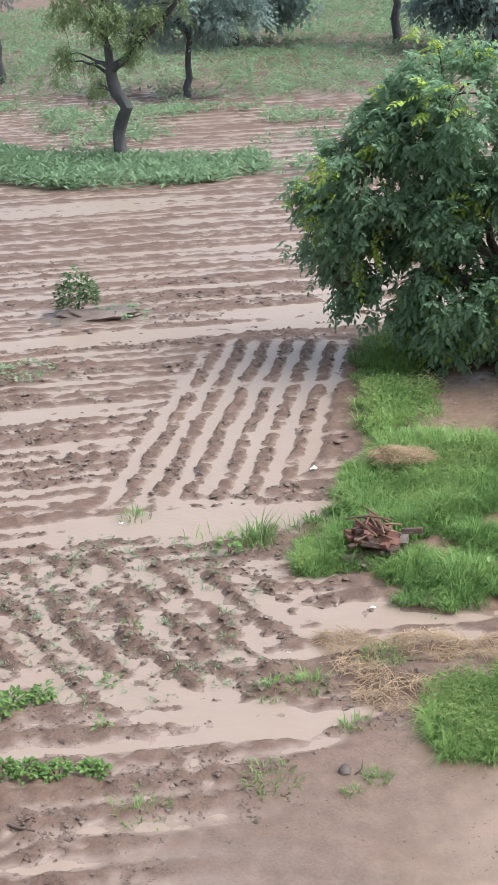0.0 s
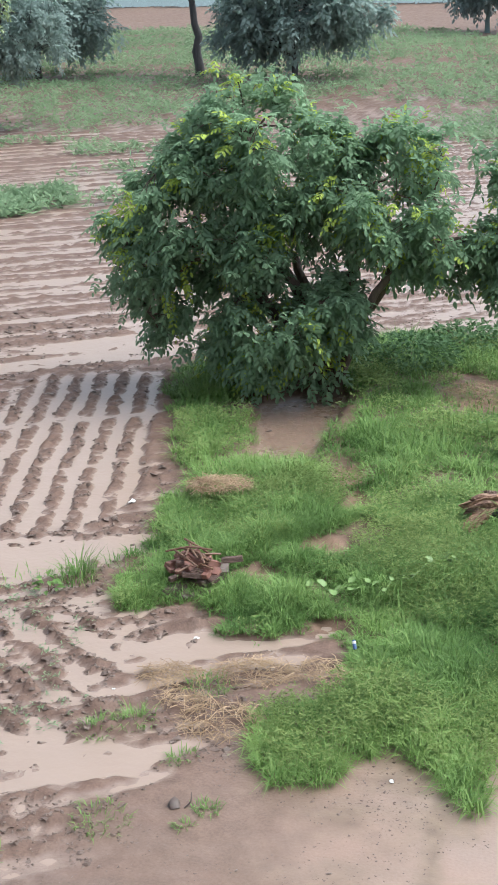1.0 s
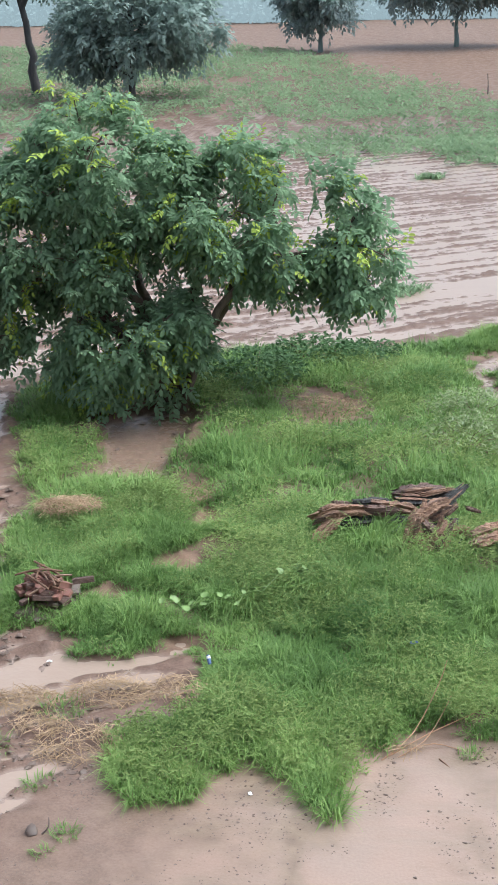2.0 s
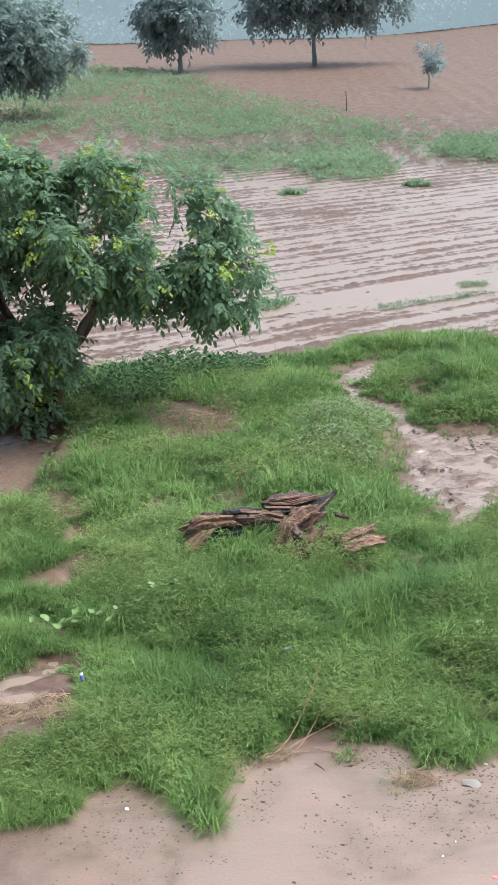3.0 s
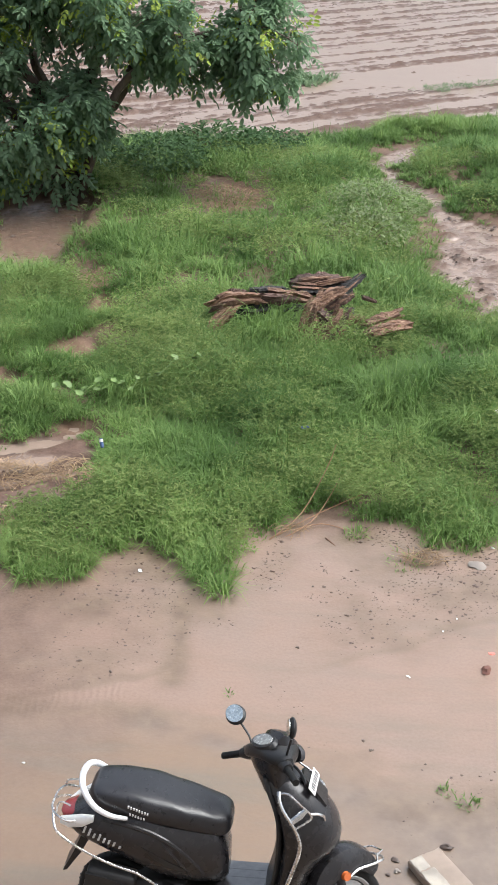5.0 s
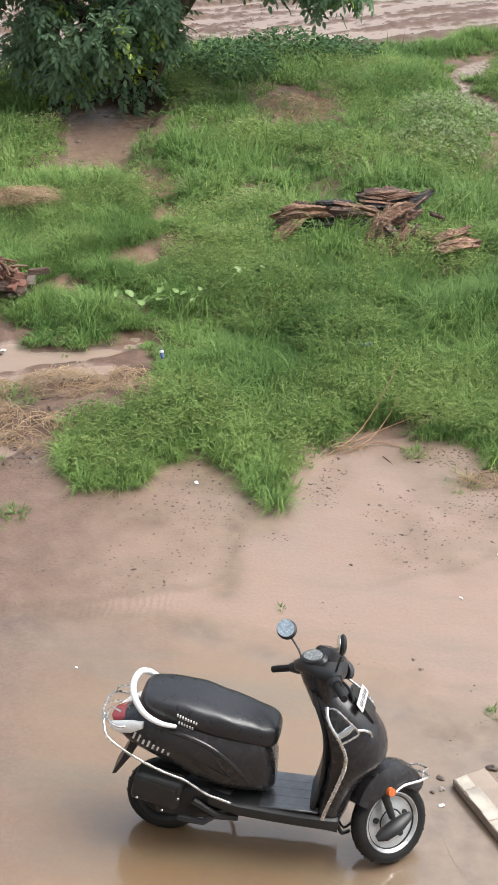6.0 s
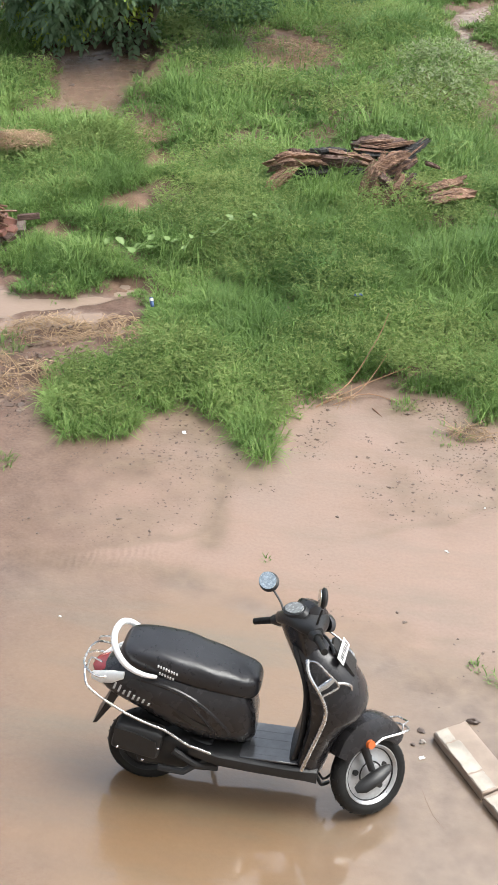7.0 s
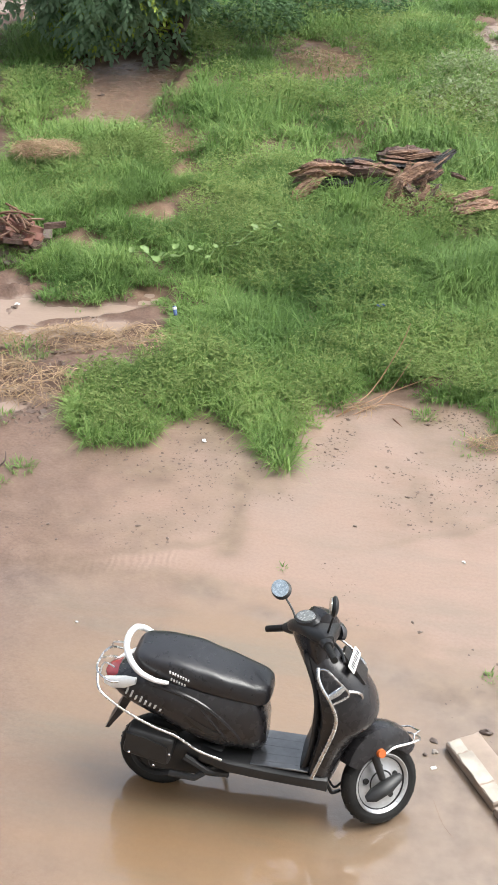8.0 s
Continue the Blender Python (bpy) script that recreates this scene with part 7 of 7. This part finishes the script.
def slab(label, corner, length, width, thick, turn, lime):
    """A flat dressed stone, its near edge patched with lime."""
    ob = thing("stone_slab", label, "slab", (*corner, 0.0), turn)
    rng = random.Random(int(length * 1000))
    bm = bmesh.new()
    box(bm, 0, length, 0, width, 0.012, thick, 0.006, 2)
    bmesh.ops.subdivide_edges(bm, edges=[e for e in bm.edges if e.calc_length() > 0.1], cuts=4)
    for v in bm.verts:
        v.co += Vector((rng.uniform(-1, 1), rng.uniform(-1, 1), rng.uniform(-0.4, 0.4))) * 0.004
    part("block", bm, SLAB, ob)
    for x0, x1, y1 in lime:
        bm = bmesh.new()
        box(bm, x0, x1, 0.004, y1, thick - 0.002, thick + 0.003, 0.001, 1)
        bmesh.ops.subdivide_edges(bm, edges=[e for e in bm.edges if e.calc_length() > 0.02], cuts=3)
        for v in bm.verts:
            v.co += Vector((rng.uniform(-1, 1), rng.uniform(-1, 1), 0)) * 0.005
        part("lime_patch", bm, LIME, ob, "white lime patch")
    return ob


slab("long pale pink stone slab with white lime edge on wet sand", (0.665, 5.395), 0.47, 0.20, 0.065, -57, [(0.01, 0.10, 0.075), (0.11, 0.33, 0.09), (0.34, 0.46, 0.085)])
slab("short pale pink stone slab butted to a longer one", (0.925, 4.985), 0.42, 0.20, 0.06, -55, [(0.02, 0.15, 0.08), (0.18, 0.38, 0.07)])


def can():
    ob = thing("drink_can", "small blue and white can lying in grass", "can", (-1.77, 9.72, 0.22), 20)
    bm = bmesh.new()
    lathe(bm, [(0.001, -0.04), (0.011, -0.04), (0.0155, -0.035), (0.0165, 0.033), (0.012, 0.04), (0.001, 0.04)], (0, 0, 0), 18)
    bm.transform(pose(0, 0, 0.0, 55, 0, 10))
    part("body", bm, BLUE, ob)
    bm = bmesh.new()
    lathe(bm, [(0.0172, 0.008), (0.0174, 0.030)], (0, 0, 0), 18)
    bm.transform(pose(0, 0, 0.0, 55, 0, 10))
    part("white_band", bm, PAPER, ob)


can()


def scrap(name, label, x, y, z, w, h, mat, seed, category="litter"):
    """A crumpled bit of film or paper."""
    rng = random.Random(seed)
    bm = bmesh.new()
    bmesh.ops.create_grid(bm, x_segments=4, y_segments=4, size=0.5)
    for v in bm.verts:
        v.co = Vector((v.co.x * w * rng.uniform(0.7, 1.2), v.co.y * h * rng.uniform(0.7, 1.2), rng.uniform(0, 0.35) * min(w, h)))
    made = bmesh.ops.solidify(bm, geom=list(bm.faces), thickness=0.002)
    ob = part(name, bm, mat, None, rounded=False)
    ob.matrix_basis = pose(x, y, z, 0, 0, rng.uniform(0, 180))
    return tagged(ob, label, category)


scrap("plastic_scrap", "crumpled dark blue plastic scrap in grass", -0.11, 10.04, 0.30, 0.05, 0.07, BLUE, 1)
scrap("plastic_scrap", "grey-white plastic scrap in grass", 1.54, 10.55, 0.30, 0.05, 0.06, PAPER, 2)
scrap("plastic_scrap", "crumpled pale blue plastic on wet sand", 1.42, 7.85, 0.015, 0.09, 0.06, SKY_BLUE, 3)
scrap("plastic_scrap", "crumpled white and grey wrapper at the grass edge", 1.75, 9.08, 0.05, 0.11, 0.06, PAPER, 4)
for k, (x, y, s) in enumerate([(1.52, 7.80, 0.05), (0.71, 7.05, 0.022), (-1.2, 8.11, 0.045), (1.37, 8.71, 0.03), (-4.82, 12.84, 0.10), (-1.55, 6.0, 0.02), (0.70, 7.06, 0.02), (-6.15, 10.83, 0.05), (0.61, 5.24, 0.03),
                               (1.05, 7.75, 0.02), (0.95, 7.6, 0.02), (1.5, 8.9, 0.03), (-3.2, 9.95, 0.05), (-3.6, 8.95, 0.03), (1.6, 8.3, 0.02)]):
    scrap("white_scrap", "tiny white scrap of litter on wet mud", x, y, max(height_at(x, y), 0) + 0.004, s, s * 0.6, PAPER, 10 + k)
bm = bmesh.new()
lathe(bm, [(0.001, 0.012), (0.022, 0.010), (0.026, 0.002), (0.026, -0.006), (0.001, -0.006)], (0, 0, 0), 20)
bm.transform(pose(0, 0, 0, 80, 0, 0))
lid = tagged(part("bottle_cap", bm, PINK, None), "coral plastic cap on wet sand", "cap")
lid.matrix_basis = pose(1.26, 7.38, 0.012)


# ---- loose clods on the ploughed mud, crumbs on the yard ----
def clod_earth():
    k = Nodes("clod_earth")
    tone = k.ramp(k.island(), (0.0, (0.075, 0.050, 0.038)), (0.6, (0.12, 0.081, 0.063)), (1.0, (0.165, 0.118, 0.094)))
    k.put(Base_Color=k.mix(0.4, tone, k.ramp(k.noise(30), (0.3, (0.05, 0.034, 0.026)), (0.7, (0.14, 0.098, 0.078)))), Roughness=0.5, Specular_IOR_Level=0.35)
    return k.bump(k.noise(60), 0.4, 0.01).mat


CLODS = clod_earth()


def clods(name, label, x, y, size, most, keep, seed):
    rng = np.random.default_rng(seed)
    z, grass, hole, spot, yard, _, extra = land(x, y)
    k = keep(x, y, z, grass, hole, yard, extra[3])
    x, y, z = x[k], y[k], z[k]
    m = len(x)
    s = np.minimum(np.exp(rng.normal(math.log(size), 0.45, m)), most) * (0.62 + 0.38 * smooth(7.0, 9.0, y) + 0.04 * np.maximum(y - 8, 0) + 0.25 * heaped(x, y) * (size > 0.008)) * (1 - 0.58 * smooth(19, 23, y))
    base = np.array([(1, 0, 0), (-0.5, 0.87, 0), (-0.5, -0.87, 0), (0.5, 0.6, 0.6), (-0.8, 0, 0.6), (0.4, -0.7, 0.6), (0, 0, 0.95)])
    tri = np.array([(0, 1, 3), (1, 4, 3), (1, 2, 4), (2, 5, 4), (2, 0, 5), (0, 3, 5), (3, 4, 6), (4, 5, 6), (5, 3, 6)])
    a = rng.uniform(0, 6.28, m)
    p = base[None] * (s[:, None, None] * rng.uniform(0.35, 1.65, (m, 7, 1)))
    q = np.stack([p[..., 0] * np.cos(a)[:, None] - p[..., 1] * np.sin(a)[:, None], p[..., 0] * np.sin(a)[:, None] + p[..., 1] * np.cos(a)[:, None], p[..., 2] * 0.55], -1)
    v = q + np.stack([x, y, np.maximum(z, -0.002) - 0.003], -1)[:, None]
    f = (np.arange(m)[:, None, None] * 7 + tri[None]).reshape(-1, 3)
    tagged(new(name, mesh(name, v.reshape(-1, 3), [f], CLODS, sharp=True)), label, "clods", kind="stuff")


def heaped(x, y):
    """Places where crumbled mud lies thick beside the puddle."""
    near = [((x + a) / 0.42) ** 2 + ((y - b) / 0.22) ** 2 for a, b in ((3.85, 6.94), (3.2, 7.35), (3.86, 6.3), (2.95, 6.9), (2.75, 8.25))]
    return np.exp(-np.min(near, axis=0))


rng = np.random.default_rng(12)
y = 5.5 + 22 * rng.uniform(0, 1, 90000) ** 1.5
x = np.where(rng.uniform(0, 1, 90000) < 0.85, -2.4 - (y * 0.58 + 0.6) * rng.uniform(0, 1, 90000), rng.uniform(-2, 7, 90000))
x, y = np.concatenate([x, rng.uniform(0.5, 4.5, 16000), rng.uniform(-3, 8, 26000)]), np.concatenate([y, rng.uniform(12.5, 17.5, 16000), rng.uniform(22, 40, 26000)])
clods("mud_clods", "loose dark wet clods on the ploughed mud", x, y, 0.0135, 0.034,
      lambda x, y, z, grass, hole, yard, shelf: ((z > 0.001) & (z < 0.12) & (grass < -0.04) & (yard < 0.35 + 0.6 * (heaped(x, y) > 0.4)) & (fbm(x, y, 0.9, 3, 501) + 0.9 * fbm(x, y, 0.2, 2, 511) > -0.02 - 5.0 * np.maximum(z - 0.008, 0) + 0.25 * (y < 7.6) - 0.4 * heaped(x, y) - 0.35 * ((y > 7.4) & (y < 10.4) & (x < -3.6)))) | ((hole > 0.05) & (rng.uniform(0, 1, len(x)) < 0.35) & (fbm(x, y, 0.3, 2, 521) > 0.2)), 13)
x, y = rng.uniform(-4, 2.2, 90000), rng.uniform(4.2, 9.4, 90000)
clods("mud_crumbs", "fine dark crumbs of mud scattered over wet sand", x, y, 0.0062, 0.021,
      lambda x, y, z, grass, hole, yard, shelf: (yard > 0.3) & (grass < -0.02) & (fbm(x, y, 0.9, 3, 531) + 0.6 * fbm(x, y, 0.2, 2, 541) > 0.50 - 0.36 * shelf - 0.4 * np.exp(-((grass + 0.1) / 0.3) ** 2) + 0.10 * (y < 6.3) - 0.62 * np.exp(-((x + 2.1) / 0.45) ** 2 - ((y - 7.0) / 0.22) ** 2) - 0.55 * np.exp(-((x + 1.25) / 0.25) ** 2 - ((y - 7.2) / 0.13) ** 2) - 0.5 * np.exp(-((x + 1.5) / 0.4) ** 2 - ((y - 7.85) / 0.2) ** 2) - 0.35 * np.exp(-((x - 0.6) / 0.5) ** 2 - ((y - 7.5) / 0.4) ** 2)), 14)
